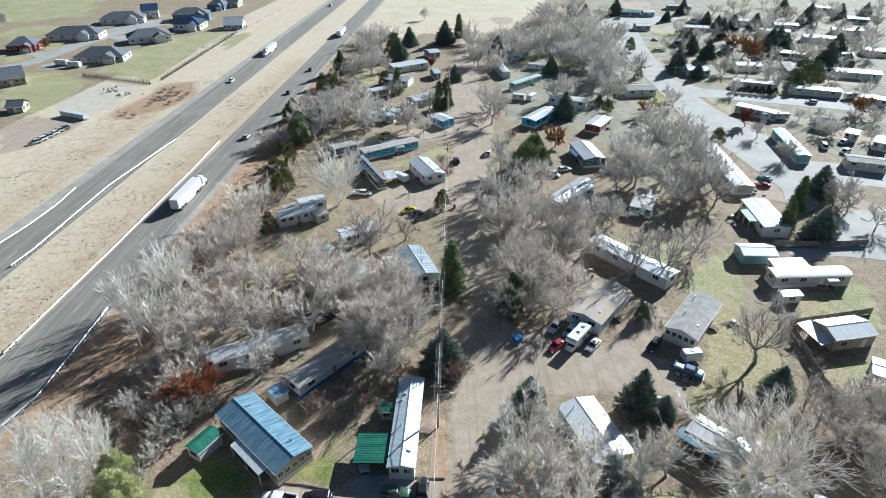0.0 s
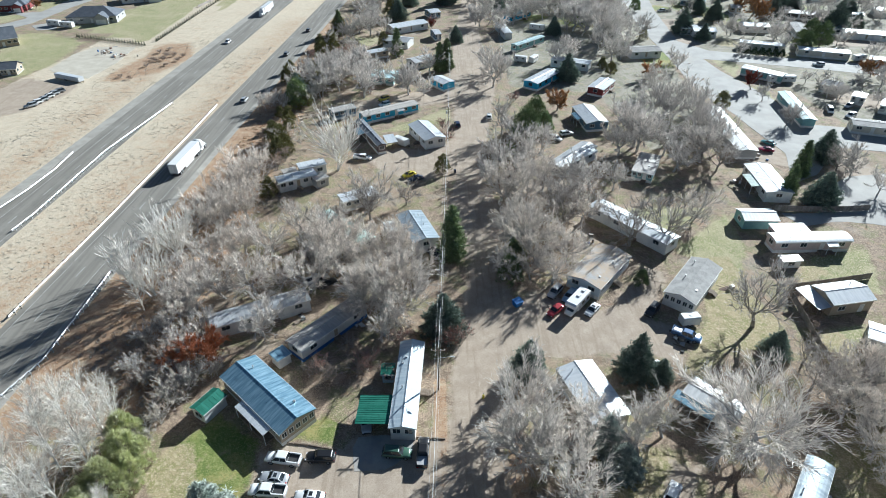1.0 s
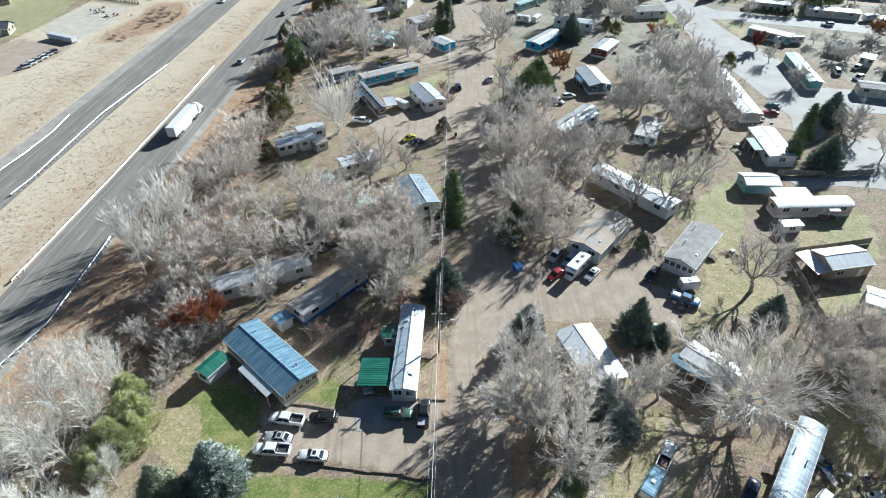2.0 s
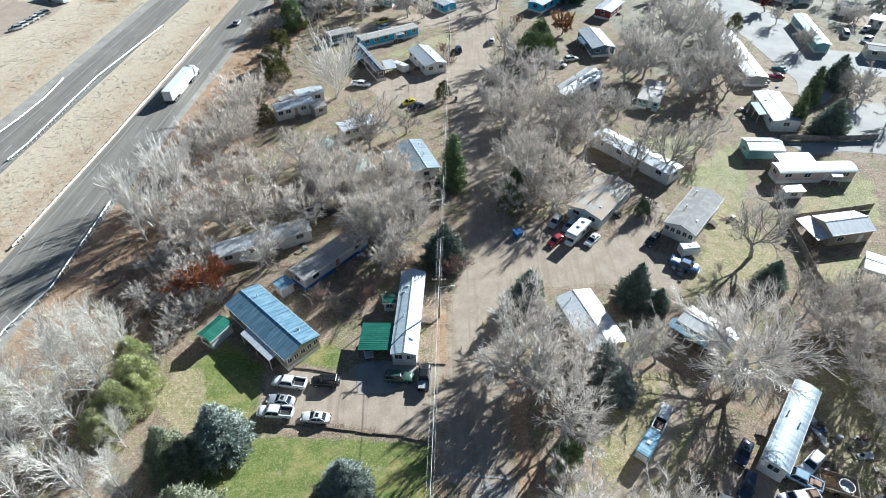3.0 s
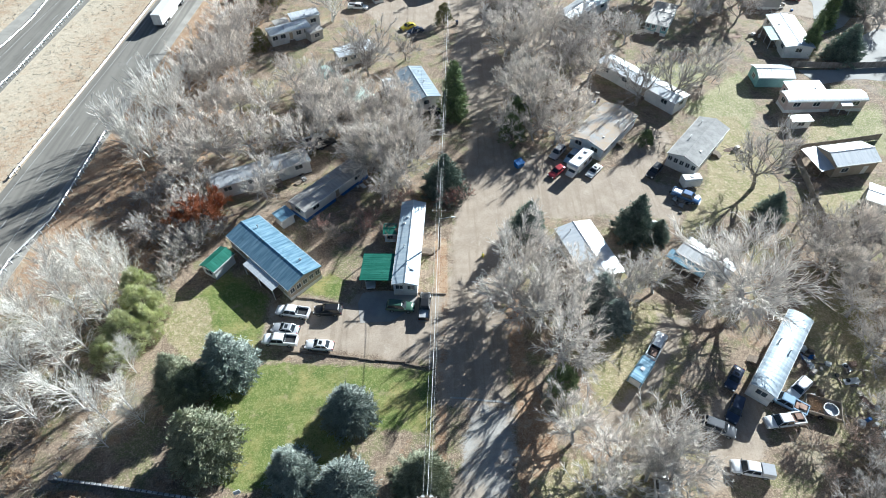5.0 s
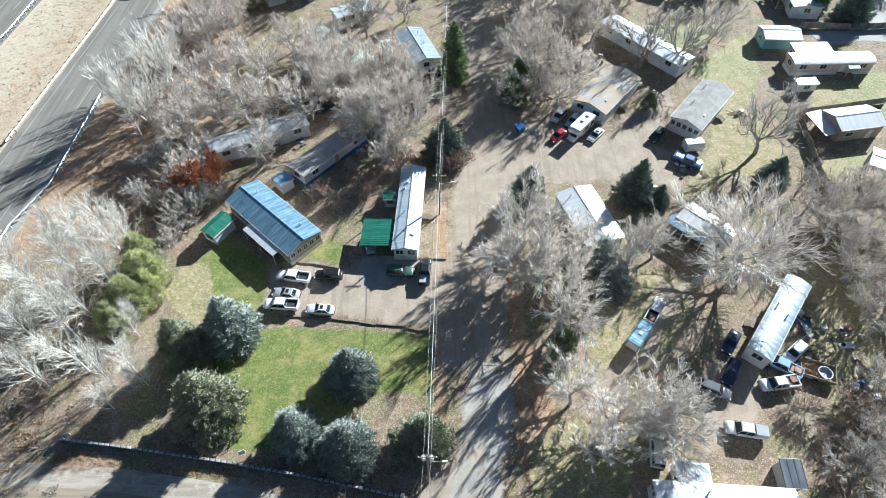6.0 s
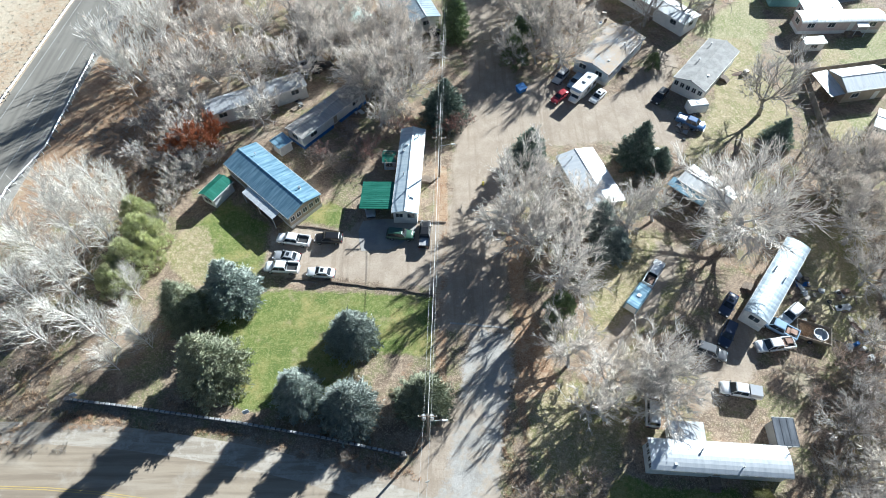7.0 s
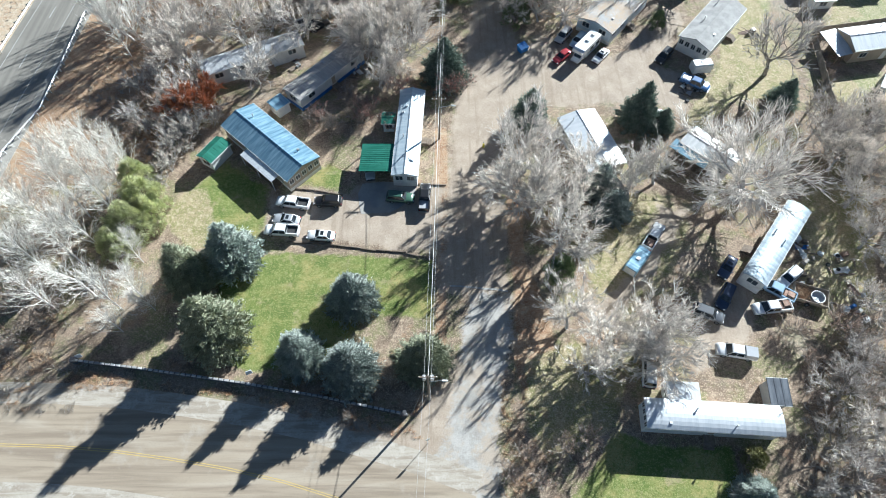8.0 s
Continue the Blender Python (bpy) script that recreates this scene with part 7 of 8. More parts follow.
home(249.9, 341.1, -19.2, 12.5, 9, "roof_white", "white_wall", "white-roofed white mobile home in the neighbouring park", rise=0.9, wins='f2l1', vents=1, ribs=False, steps=False)
home(228.6, 331.9, -26.2, 6.0, 6.2, "roof_white", "white_wall", "white-roofed white mobile home in the neighbouring park", rise=0.4, wins='f2l1', vents=1, ribs=False, steps=False)
home(218.8, 396.0, -17.1, 18.4, 9, "roof_white", "cream_wall", "white-roofed cream mobile home in the neighbouring park", rise=0.9, wins='f2l1', vents=1, ribs=False, steps=False)
home(190.4, 493.7, -16.2, 19.0, 9, "roof_white", "grey_wall", "white-roofed grey mobile home in the neighbouring park", rise=0.9, wins='f2l1', vents=1, ribs=False, steps=False)
home(301.2, 485.1, -32.3, 19.2, 9, "roof_white", "tan_wall", "white-roofed tan mobile home in the neighbouring park", rise=0.9, wins='f2l1', vents=1, ribs=False, steps=False)
home(-3.1, 294.7, 17.1, 3.5, 9, "roof_white", "slate_wall", "white-roofed slate-blue mobile home in the neighbouring park", rise=0.9, wins='f2l1', vents=1, ribs=False, steps=False)
home(-5.3, 338.3, 23.7, 6.6, 9, "roof_white", "slate_wall", "white-roofed slate-blue mobile home in the neighbouring park", rise=0.9, wins='f2l1', vents=1, ribs=False, steps=False)
home(-18.1, 310.0, 33.6, 20.7, 9, "roof_white", "white_wall", "white-roofed white mobile home in the neighbouring park", rise=0.9, wins='f2l1', vents=1, ribs=False, steps=False)
home(-21.0, 282.3, -17.4, 13.1, 9, "roof_grey", "white_wall", "grey-roofed white mobile home in the neighbouring park", rise=0.9, wins='f2l1', vents=1, ribs=False, steps=False)
home(0.2, 224.6, -53.6, 9.2, 5.9, "roof_white", "blue_wall", "white-roofed blue mobile home in the neighbouring park", rise=0.4, wins='f2l1', vents=1, ribs=False, steps=False)
home(-9.3, 251.3, 37.1, 10.7, 7.4, "roof_grey", "grey_wall", "grey-roofed grey mobile home in the neighbouring park", rise=0.9, wins='f2l1', vents=1, ribs=False, steps=False)

# suburban houses beyond the highway
suburban(-234.7, 387.8, 8.6, 31.9, 16, "shingle_dark", "white_wall", "white suburban house with a dark roof", 3.6)
suburban(-229.3, 441.0, 16.0, 29.3, 16, "shingle_dark", "white_wall", "white suburban house with a dark roof", 3.6)
suburban(-185.0, 380.2, 28.5, 25.8, 16, "shingle_dark", "white_wall", "white suburban house with a dark roof", 3.6)
suburban(-184.0, 451.7, 14.5, 25.7, 16, "shingle_dark", "slate_wall", "slate-blue suburban house with a dark roof", 4.5)
suburban(-172.8, 418.5, -0.1, 18.9, 16, "roof_navy", "white_wall", "white suburban house with a dark roof", 4.0)
suburban(-218.7, 461.3, 22.1, 12.0, 16, "roof_navy", "white_wall", "white suburban house with a dark roof", 5.5)
suburban(-189.6, 331.3, 7.9, 26.3, 16, "shingle_dark", "grey_wall", "grey suburban house with a dark roof", 3.4)
suburban(-248.9, 356.5, 15.3, 15.8, 16, "shingle_dark", "red_wall", "dark red suburban house with a dark roof", 3.6)
suburban(-212.6, 285.4, 35.4, 13.1, 16, "shingle_dark", "tan_wall", "tan suburban house with a dark roof", 3.6)
suburban(-328.6, 445.3, 48.9, 16.6, 16, "shingle_dark", "white_wall", "white suburban house with a dark roof", 3.6)
suburban(-182.0, 242.5, 12.5, 6.9, 8.6, "shingle_dark", "tan_wall", "tan suburban house with a dark roof", 2.6)
suburban(-143.4, 421.0, 8.2, 13.3, 16, "roof_white", "white_wall", "white suburban house with a white metal roof", 3.2)
suburban(-180.2, 499.0, -0.1, 14.2, 16, "shingle_dark", "slate_wall", "slate-blue suburban house with a dark roof", 3.6)
suburban(-171.2, 510.0, -0.1, 11.5, 16, "shingle_dark", "grey_wall", "grey suburban house with a dark roof", 3.6)

# vehicles
car("pickup", -25.1, 54.8, 170.9, "white", "white crew-cab pickup truck parked on dirt")
car("sedan", -25.8, 51.5, 170.6, "silver", "silver sedan parked on dirt")
car("pickup", -26.2, 49.3, 175.4, "white", "white pickup truck with an open black bed")
car("sedan", -19.8, 48.4, 174.5, "white", "white sedan with dark windows parked on dirt")
car("suv", -19.3, 55.1, 178.6, "black", "black car parked by the lawn edge")
car("suv", -7.2, 55.9, -4.6, "green", "dark green sport utility car parked before a home")
car("pickup", -3.1, 55.9, 87.3, "black", "black pickup truck with a silver bed", bed='galv')
car("sedan", -12.8, 61.9, -81.2, "silver", "silver car parked under the green carport")
car("pickup", 34.0, 48.2, 55.2, "white", "white pickup truck hitched to a small trailer", load='rust')
box_trailer(30.3, 43.3, 51.4, 4.6, 2.2, 2.2, "roof_blue", "small cargo trailer with a pale blue-grey roof")
car("pickup", 42.4, 28.7, 169.5, "white", "white pickup truck with a grey bed topper", topper='silver')
car("pickup", 49.5, 35.7, -173.1, "white", "white pickup truck with a loaded bed", load='rust')
car("sedan", 44.6, 42.6, -126.9, "navy", "dark blue sedan parked in shade")
car("suv", 43.0, 37.5, -123.2, "navy", "dark blue sport utility car parked in shade")
car("suv", 39.8, 34.7, -24.2, "grey", "grey car parked under a bare tree")
car("van", 29.3, 25.9, 79.8, "white", "white van parked under a bare tree")
car("pickup", 51.0, 38.6, 144.3, "ltblue", "pale blue old pickup truck beside a home", load='rust')
car("suv", 53.7, 40.8, -142.9, "white", "white utility vehicle crammed beside a home")
car("suv", 24.4, 96.0, -126.2, "silver", "silver sport utility car parked before a pale blue home")
car("suv", 27.3, 94.5, -126.9, "ltblue", "light blue hatchback parked in a row")
car("sedan", 31.2, 90.1, -130.2, "white", "white sedan parked beside a camper van")
car("sedan", 23.5, 90.0, -134.0, "red", "red sedan parked on the dirt lane")
camper(28.1, 91.3, -129.3, "white motorhome with an overcab bunk")
car("suv", 43.7, 90.0, -131.0, "black", "black car parked in the shade of trees")
car("pickup", 48.2, 82.5, -33.3, "blue", "blue truck with a grey load", load='galv')
car("sedan", 40.4, 73.5, -72.0, "white", "white sedan parked beside a spruce")
box_trailer(50.0, 86.4, 8, 3.6, 2.1, 2.4, "white_wall", "white enclosed cargo trailer")
car("pickup", -27.9, 100.3, 30.9, "white", "white pickup truck parked beside bare trees")
car("suv", -25.5, 99.1, 34.1, "black", "dark car parked beside a white pickup")
car("suv", -1.3, 110.0, -40.0, "black", "black car parked before a white home")
car("suv", 16.7, 193.4, 84.6, "white", "white sport utility car driving on the dirt lane")
car("suv", 5.2, 186.3, 99.1, "navy", "dark blue car parked at the lane side")
car("sedan", -9.8, 149.7, -143.7, "yellow", "bright yellow car parked on dirt")
car("sedan", -7.6, 147.4, -154.6, "navy", "dark blue car parked on dirt")
car("pickup", -24.5, 160.8, -7.2, "white", "white pickup truck parked before a brown home")
box_trailer(-13.1, 171.2, -40, 5.0, 2.3, 2.5, "white_wall", "white enclosed cargo trailer on gravel")
car("suv", -22.1, 210.4, -134.9, "yellow", "yellow car parked behind a blue home")
car("suv", -21.4, 204.8, -143.0, "white", "white car parked behind a blue home")
car("suv", 41.5, 178.7, 19.3, "white", "white car parked before a slate-blue home")
car("suv", 37.2, 174.8, -40.7, "silver", "silver car parked on dry grass")
car("sedan", 102.6, 166.4, 162.8, "maroon", "maroon car parked beside scattered junk")
car("sedan", 105.7, 171.5, 128.1, "teal", "dark teal car parked by the street")
car("suv", 94.1, 162.9, -171.2, "white", "white car among scattered junk")
car("suv", 164.7, 251.2, 171.6, "white", "white car parked along the street")
car("van", 140.5, 198.4, -108.9, "white", "white van parked on a driveway")
car("suv", 145.4, 193.8, -151.0, "white", "white car parked on a driveway")
car("suv", 150.0, 202.9, -146.3, "silver", "silver car parked on a driveway")
car("sedan", 135.4, 379.1, -56.5, "silver", "silver car parked by the street")
car("suv", 126.6, 349.9, -159.5, "white", "white car parked by the street")
car("suv", 129.7, 450.2, 179.9, "white", "white car parked by the street")
car("suv", 199.1, 323.7, 168.5, "black", "black car parked in the neighbouring park")
car("sedan", 192.3, 335.3, -164.8, "white", "white car parked in the neighbouring park")
car("suv", -152.0, 204.0, -131.2, "silver", "silver car standing in a storage row")
car("suv", -151.6, 206.9, -131.0, "white", "white car standing in a storage row")
car("suv", -151.0, 209.8, -130.7, "silver", "silver car standing in a storage row")
car("suv", -150.6, 212.9, -130.4, "white", "white car standing in a storage row")
car("suv", -150.4, 216.0, -130.1, "silver", "silver car standing in a storage row")
car("suv", -149.6, 218.5, -130.0, "grey", "grey car standing in a storage row")
car("suv", -245.2, 346.7, -153.3, "white", "white car on a suburban driveway")
box_trailer(-206.0, 318.8, -10, 7, 2.4, 3.0, "white_wall", "white travel trailer parked beside a house", "travel_trailer", window=True)
box_trailer(-197.2, 315.1, -10, 7, 2.4, 3.0, "white_wall", "white travel trailer parked beside a house", "travel_trailer", window=True)
box_trailer(-153.1, 233.4, -24, 14, 2.6, 2.2, "roof_white", "long pale storage trailer", "storage_trailer")
box_trailer(49.4, 309.8, -25, 7.5, 2.5, 3.0, "white_wall", "white travel trailer among trees", "travel_trailer", window=True)
box_trailer(135.2, 230.2, 0, 5.5, 2.4, 2.8, "white_wall", "white travel trailer in the park", "travel_trailer", window=True)
box_trailer(140.5, 230.2, 0, 5.5, 2.4, 2.8, "white_wall", "white travel trailer in the park", "travel_trailer", window=True)
box_trailer(34.9, 256.7, -20, 5.5, 2.4, 2.8, "white_wall", "white travel trailer in the park", "travel_trailer", window=True)
box_trailer(40.6, 256.7, 60, 5.5, 2.4, 2.8, "white_wall", "white travel trailer in the park", "travel_trailer", window=True)
box_trailer(186.0, 258.0, 10, 5.5, 2.4, 2.8, "white_wall", "white travel trailer in the park", "travel_trailer", window=True)
semi(-77.2, 163.9, 86.7, "white", "white semi truck with a long box trailer on the highway")
semi(-100.9, 343.2, 266.7, "white", "white semi truck coming along the far carriageway")
semi(-65.4, 402.3, 86.7, "white", "white box truck far along the highway")
car("suv", -74.6, 209.6, 86.7, "silver", "silver car driving along the highway")
car("suv", -71.3, 267.1, 86.7, "grey", "grey car driving along the highway")
car("suv", -68.9, 307.8, 86.7, "grey", "grey car driving along the highway")
car("suv", -104.2, 286.3, 266.7, "white", "white car driving on the far carriageway")
car("van", -91.4, 509.3, 266.7, "white", "white van far along the highway")

# bare trees
tree("brown_shrub", -130.9, 270.1, 2.16, 1.7)
tree("brown_shrub", -126.1, 266.1, 2.3400000000000003, 1.7)
tree("brown_shrub", -122.6, 265.2, 2.3400000000000003, 1.7)
tree("brown_shrub", -129.8, 259.8, 1.9800000000000002, 1.7)
tree("brown_shrub", -118.4, 265.0, 1.9800000000000002, 1.7)
tree("brown_shrub", -133.8, 236.4, 1.8, 1.7)
tree("brown_shrub", -129.0, 234.2, 1.8, 1.7)
tree("brown_shrub", -120.9, 251.8, 1.8, 1.7)
tree("brown_shrub", -129.0, 250.2, 1.8, 1.7)
tree("brown_shrub", -127.1, 257.8, 2.16, 1.7)
tree("brown_shrub", -118.3, 258.1, 1.9800000000000002, 1.7)
tree("brown_shrub", -125.0, 259.5, 2.16, 1.7)
tree("brown_shrub", -128.3, 275.4, 1.8, 1.7)
tree("birch", -56.7, 56.0, 13.5)
tree("birch", -58.8, 52.5, 14)
tree("birch", -61.0, 48.3, 14)
tree("birch", -54.1, 57.6, 11)
tree("birch", -57.2, 43.6, 13)
tree("birch", -60.5, 41.2, 13)
tree("birch", -53.3, 37.9, 11.5)
tree("birch", -48.6, 35.6, 10)
tree("birch", -46.1, 37.7, 9)
tree("birch", -67.1, 52.3, 13)
tree("birch", -58.3, 35.4, 11)
tree("birch", -53.2, 51.6, 12)
tree("birch", -64.9, 44.1, 13)
tree("birch", -43.6, 35.5, 7)
tree("birch", -47.5, 32.0, 7)
tree("birch", -55.0, 46.4, 12)
tree("birch", -56.2, 60.4, 13)
tree("birch", -53.0, 60.2, 11)
tree("birch", -59.7, 58.8, 13)
tree("birch", -62.9, 56.7, 13)
tree("birch", -47.6, 43.8, 8)
tree("silver_tree", 12.7, 61.7, 14.5)
tree("silver_tree", 16.6, 52.6, 15)
tree("silver_tree", 18.9, 46.6, 14)
tree("silver_tree", 24.2, 59.2, 10)
tree("silver_tree", 31.3, 55.9, 11)
tree("silver_tree", 36.2, 59.2, 10)
tree("silver_tree", 13.9, 56.9, 14)
tree("silver_tree", 19.8, 57.5, 10)
tree("silver_tree", 22.3, 52.6, 11)
tree("great_tree", 49.4, 55.4, 17.5, 1.25)
tree("silver_tree", 18.4, 32.6, 10)
tree("silver_tree", 23.0, 28.8, 10)
tree("silver_tree", 19.6, 25.8, 9)
tree("silver_tree", 30.2, 32.1, 12)
tree("silver_tree", 31.5, 27.8, 11)
tree("silver_tree", 27.6, 27.4, 9)
tree("silver_tree", 26.2, 32.6, 8)
tree("grey_tree", 63.4, 36.2, 8)
tree("grey_tree", 67.4, 54.3, 11)
tree("grey_tree", 73.4, 69.2, 11)
tree("grey_tree", 68.0, 65.8, 9)
tree("grey_tree", 72.8, 61.6, 10)
tree("grey_tree", 57.1, 16.7, 10)
# five grey trees, planted as the dark kind to imitate the corner's shade
tree("dark_tree", 54.6, 21.7, 10)
tree("dark_tree", 51.2, 15.4, 9)
tree("dark_tree", 52.3, 10.6, 10)
tree("dark_tree", 48.9, 9.8, 8)
tree("dark_tree", 59.5, 25.8, 9)
tree("dark_tree", 67.7, 75.5, 8)
tree("pale_tree", -62.6, 95.8, 13)
tree("pale_tree", -61.1, 107.0, 13)
tree("birch", -62.3, 90.7, 11)
tree("birch", -62.3, 101.8, 13)
tree("birch", -67.7, 97.3, 11)
tree("grey_tree", -51.7, 89.8, 11)
tree("grey_tree", -54.1, 105.4, 11)
tree("grey_tree", -49.6, 112.0, 11)
tree("grey_tree", -46.6, 94.6, 12)
tree("grey_tree", -40.3, 95.8, 13)
tree("grey_tree", -40.1, 109.8, 11)
tree("grey_tree", -50.7, 126.9, 11)
tree("grey_tree", -30.5, 106.8, 12)
tree("grey_tree", -23.7, 102.3, 11)
tree("grey_tree", -16.4, 89.8, 11)
tree("grey_tree", -10.7, 91.4, 14)
tree("grey_tree", -7.0, 98.5, 12)
tree("grey_tree", -11.4, 83.0, 11)
tree("grey_tree", -35.4, 83.0, 11)
tree("grey_tree", -53.1, 140.1, 12)
tree("grey_tree", -57.6, 136.2, 10)
tree("grey_tree", -35.6, 120.1, 10)
tree("grey_tree", -35.2, 98.0, 10)
tree("grey_tree", -22.9, 115.2, 10)
tree("grey_tree", -17.7, 102.0, 10)
tree("grey_tree", -56.2, 121.7, 11)
tree("grey_tree", -61.3, 120.1, 10)
tree("grey_tree", -10.7, 109.2, 9)
tree("dark_tree", -18.5, 125.9, 12)
tree("dark_tree", -55.6, 98.0, 10)
tree("dark_tree", -27.7, 102.7, 9)
tree("pale_tree", -31.8, 153.4, 16)
tree("grey_tree", 18.4, 114.7, 15)
tree("grey_tree", 17.8, 138.6, 12)
tree("grey_tree", 25.7, 142.7, 11)
tree("grey_tree", 22.0, 106.8, 14.5)
tree("grey_tree", 24.4, 99.4, 11)
tree("grey_tree", 35.6, 123.3, 12)
tree("grey_tree", 28.8, 107.8, 11)
tree("dark_tree", 53.9, 113.8, 16)
tree("dark_tree", 62.8, 85.6, 16)
tree("dark_tree", 65.4, 68.7, 10)
tree("dark_tree", 73.2, 68.8, 11)
tree("dark_tree", 45.3, 114.0, 14)
tree("dark_tree", 30.3, 128.6, 12)
tree("grey_tree", 67.2, 62.2, 10)
tree("grey_tree", 76.9, 69.2, 9)
tree("grey_tree", 69.8, 68.3, 8)
tree("grey_tree", 64.6, 125.2, 10)
tree("far_tree", 61.0, 165.3, 17)
tree("far_tree", 78.7, 158.8, 17)
tree("far_tree", 21.1, 239.8, 15)
tree("far_tree", -12.9, 216.0, 14)
tree("far_tree", -31.5, 221.1, 13)
tree("far_tree", -41.2, 226.4, 12)
tree("far_tree", -50.3, 226.4, 12)
tree("far_tree", -56.8, 224.5, 11)
tree("far_tree", -36.1, 297.8, 15)
tree("far_tree", -31.0, 362.1, 14)
tree("far_tree", -45.9, 373.3, 13)
tree("far_tree", 18.0, 320.8, 13)
tree("far_tree", 25.5, 341.5, 13)
tree("far_tree", 47.8, 338.9, 14)
tree("far_tree", 72.8, 353.6, 17)
tree("far_tree", 76.0, 313.4, 16)
tree("far_tree", 65.2, 391.2, 16)
tree("far_tree", 77.9, 289.6, 16)
tree("far_tree", 75.9, 258.6, 14)
tree("far_tree", 50.6, 251.8, 13)
tree("far_tree", 120.9, 186.8, 9)
tree("far_tree", 122.9, 156.2, 9)
tree("far_tree", 85.2, 381.9, 16)
tree("far_tree", 61.3, 343.6, 15)
tree("far_tree", 37.9, 320.8, 13)
tree("far_tree", 87.3, 343.5, 15)
tree("far_tree", 89.8, 308.0, 13)
tree("far_tree", 28.7, 300.9, 11)
tree("far_tree", 66.0, 187.6, 13)
tree("far_tree", 101.5, 246.5, 9)
tree("far_tree", 120.8, 209.1, 8)
tree("far_tree", 76.5, 439.3, 14)
tree("far_tree", 91.2, 197.2, 12)
tree("far_tree", 80.2, 189.0, 12)
tree("far_tree", -5.1, 243.2, 11)
tree("far_tree", -23.0, 226.3, 12)
tree("far_tree", -6.9, 215.9, 10)
tree("far_tree", 197.6, 327.0, 13)
tree("far_tree", 199.7, 316.3, 12)
tree("far_tree", 235.8, 341.0, 13)
tree("far_tree", 261.7, 361.4, 14)
tree("far_tree", 144.7, 300.6, 11)
tree("far_tree", 159.9, 284.0, 11)
tree("far_tree", 194.2, 259.7, 11)
tree("far_tree", 177.5, 227.3, 9)
tree("far_tree", 174.9, 381.2, 10)
tree("far_tree", 260.5, 393.2, 12)
tree("far_tree", 301.2, 416.7, 14)
tree("far_tree", 254.5, 445.5, 12)
tree("far_tree", 224.9, 452.3, 10)
tree("far_tree", 133.7, 330.2, 9)
tree("far_tree", 308.0, 445.4, 12)
tree("far_tree", 159.1, 271.0, 10)
tree("far_tree", 135.5, 359.2, 9)
tree("far_tree", 119.2, 148.7, 9)
tree("far_tree", 120.6, 138.4, 9)
tree("far_tree", -12.0, 448.2, 10)
tree("far_tree", 116.8, 445.9, 12)
tree("far_tree", 80.3, 260.0, 11)
tree("far_tree", 264.6, 426.3, 11)
tree("grey_tree", -56.3, 146.6, 13)
tree("grey_tree", -54.9, 126.7, 12)
tree("grey_tree", -55.5, 119.4, 11)
tree("grey_tree", -64.4, 200.7, 8)
tree("grey_tree", -50.7, 169.1, 9)
tree("brown_shrub", -55.6, 77.6, 4)
tree("brown_shrub", -50.0, 71.2, 5)
tree("brown_shrub", -55.5, 70.8, 3)
tree("brown_shrub", -46.0, 67.6, 4)
tree("brown_shrub", -49.1, 64.9, 4)
tree("brown_shrub", -17.9, 79.1, 4)
tree("brown_shrub", -23.5, 73.1, 4)
tree("brown_shrub", -15.1, 73.1, 4)
tree("brown_shrub", -20.2, 71.7, 4)
tree("brown_shrub", -29.2, 69.4, 3)
tree("brown_shrub", -8.2, 82.5, 5)
tree("grey_shrub", -50.5, 76.5, 6)
tree("grey_shrub", -57.5, 81.1, 6)
tree("grey_shrub", -55.5, 84.2, 5)
tree("grey_shrub", -45.6, 70.7, 6)
tree("grey_shrub", -47.3, 66.6, 6)
tree("grey_shrub", -53.1, 71.2, 5)
tree("grey_shrub", -45.2, 76.5, 6)
tree("grey_shrub", -56.3, 74.1, 5)
tree("grey_shrub", -42.2, 72.6, 5)
tree("grey_shrub", -49.0, 80.6, 7)
tree("grey_shrub", -47.0, 62.0, 5)
tree("grey_shrub", -48.5, 58.8, 4)
tree("red_shrub", -45.4, 74.7, 8)
tree("red_shrub", -49.0, 74.3, 6)
tree("red_shrub", -44.0, 77.4, 7)
tree("pink_shrub", -15.2, 74.1, 5)
tree("pink_shrub", -9.8, 71.7, 4)
tree("pink_shrub", -13.3, 76.1, 4)
tree("pink_shrub", -8.1, 80.1, 5)
tree("pink_shrub", 0.7, 81.1, 6)
tree("pink_shrub", 4.0, 81.7, 5)
tree("pink_shrub", -22.6, 73.9, 4)
tree("brown_shrub", -63.4, 36.9, 5)
tree("brown_shrub", -60.0, 33.5, 4)
tree("brown_shrub", -62.0, 30.0, 4)
tree("brown_shrub", -58.1, 35.4, 4)
tree("brown_shrub", 15.9, 15.2, 4)
tree("brown_shrub", 19.0, 15.9, 4)
tree("brown_shrub", 10.8, 14.6, 3)
tree("brown_shrub", 8.5, 12.5, 3)
tree("brown_shrub", 12.7, 11.1, 3)
tree("brown_shrub", 52.1, 31.8, 4)
tree("brown_shrub", 50.0, 32.0, 3)
tree("brown_shrub", 52.8, 27.7, 3)
tree("brown_shrub", 51.7, 22.1, 3)
tree("brown_shrub", 56.9, 30.3, 3)
tree("brown_shrub", -12.6, 19.5, 2)
tree("brown_shrub", -18.8, 19.9, 2)
tree("brown_shrub", -8.7, 19.1, 2)
tree("grey_shrub", 38.4, 9.8, 3)
tree("grey_shrub", 60.1, 29.9, 5)
tree("grey_shrub", 52.1, 61.0, 6)
tree("pink_shrub", -4.9, 318.3, 6)
tree("pink_shrub", 0.7, 183.4, 5)
tree("pink_shrub", 1.6, 173.9, 5)
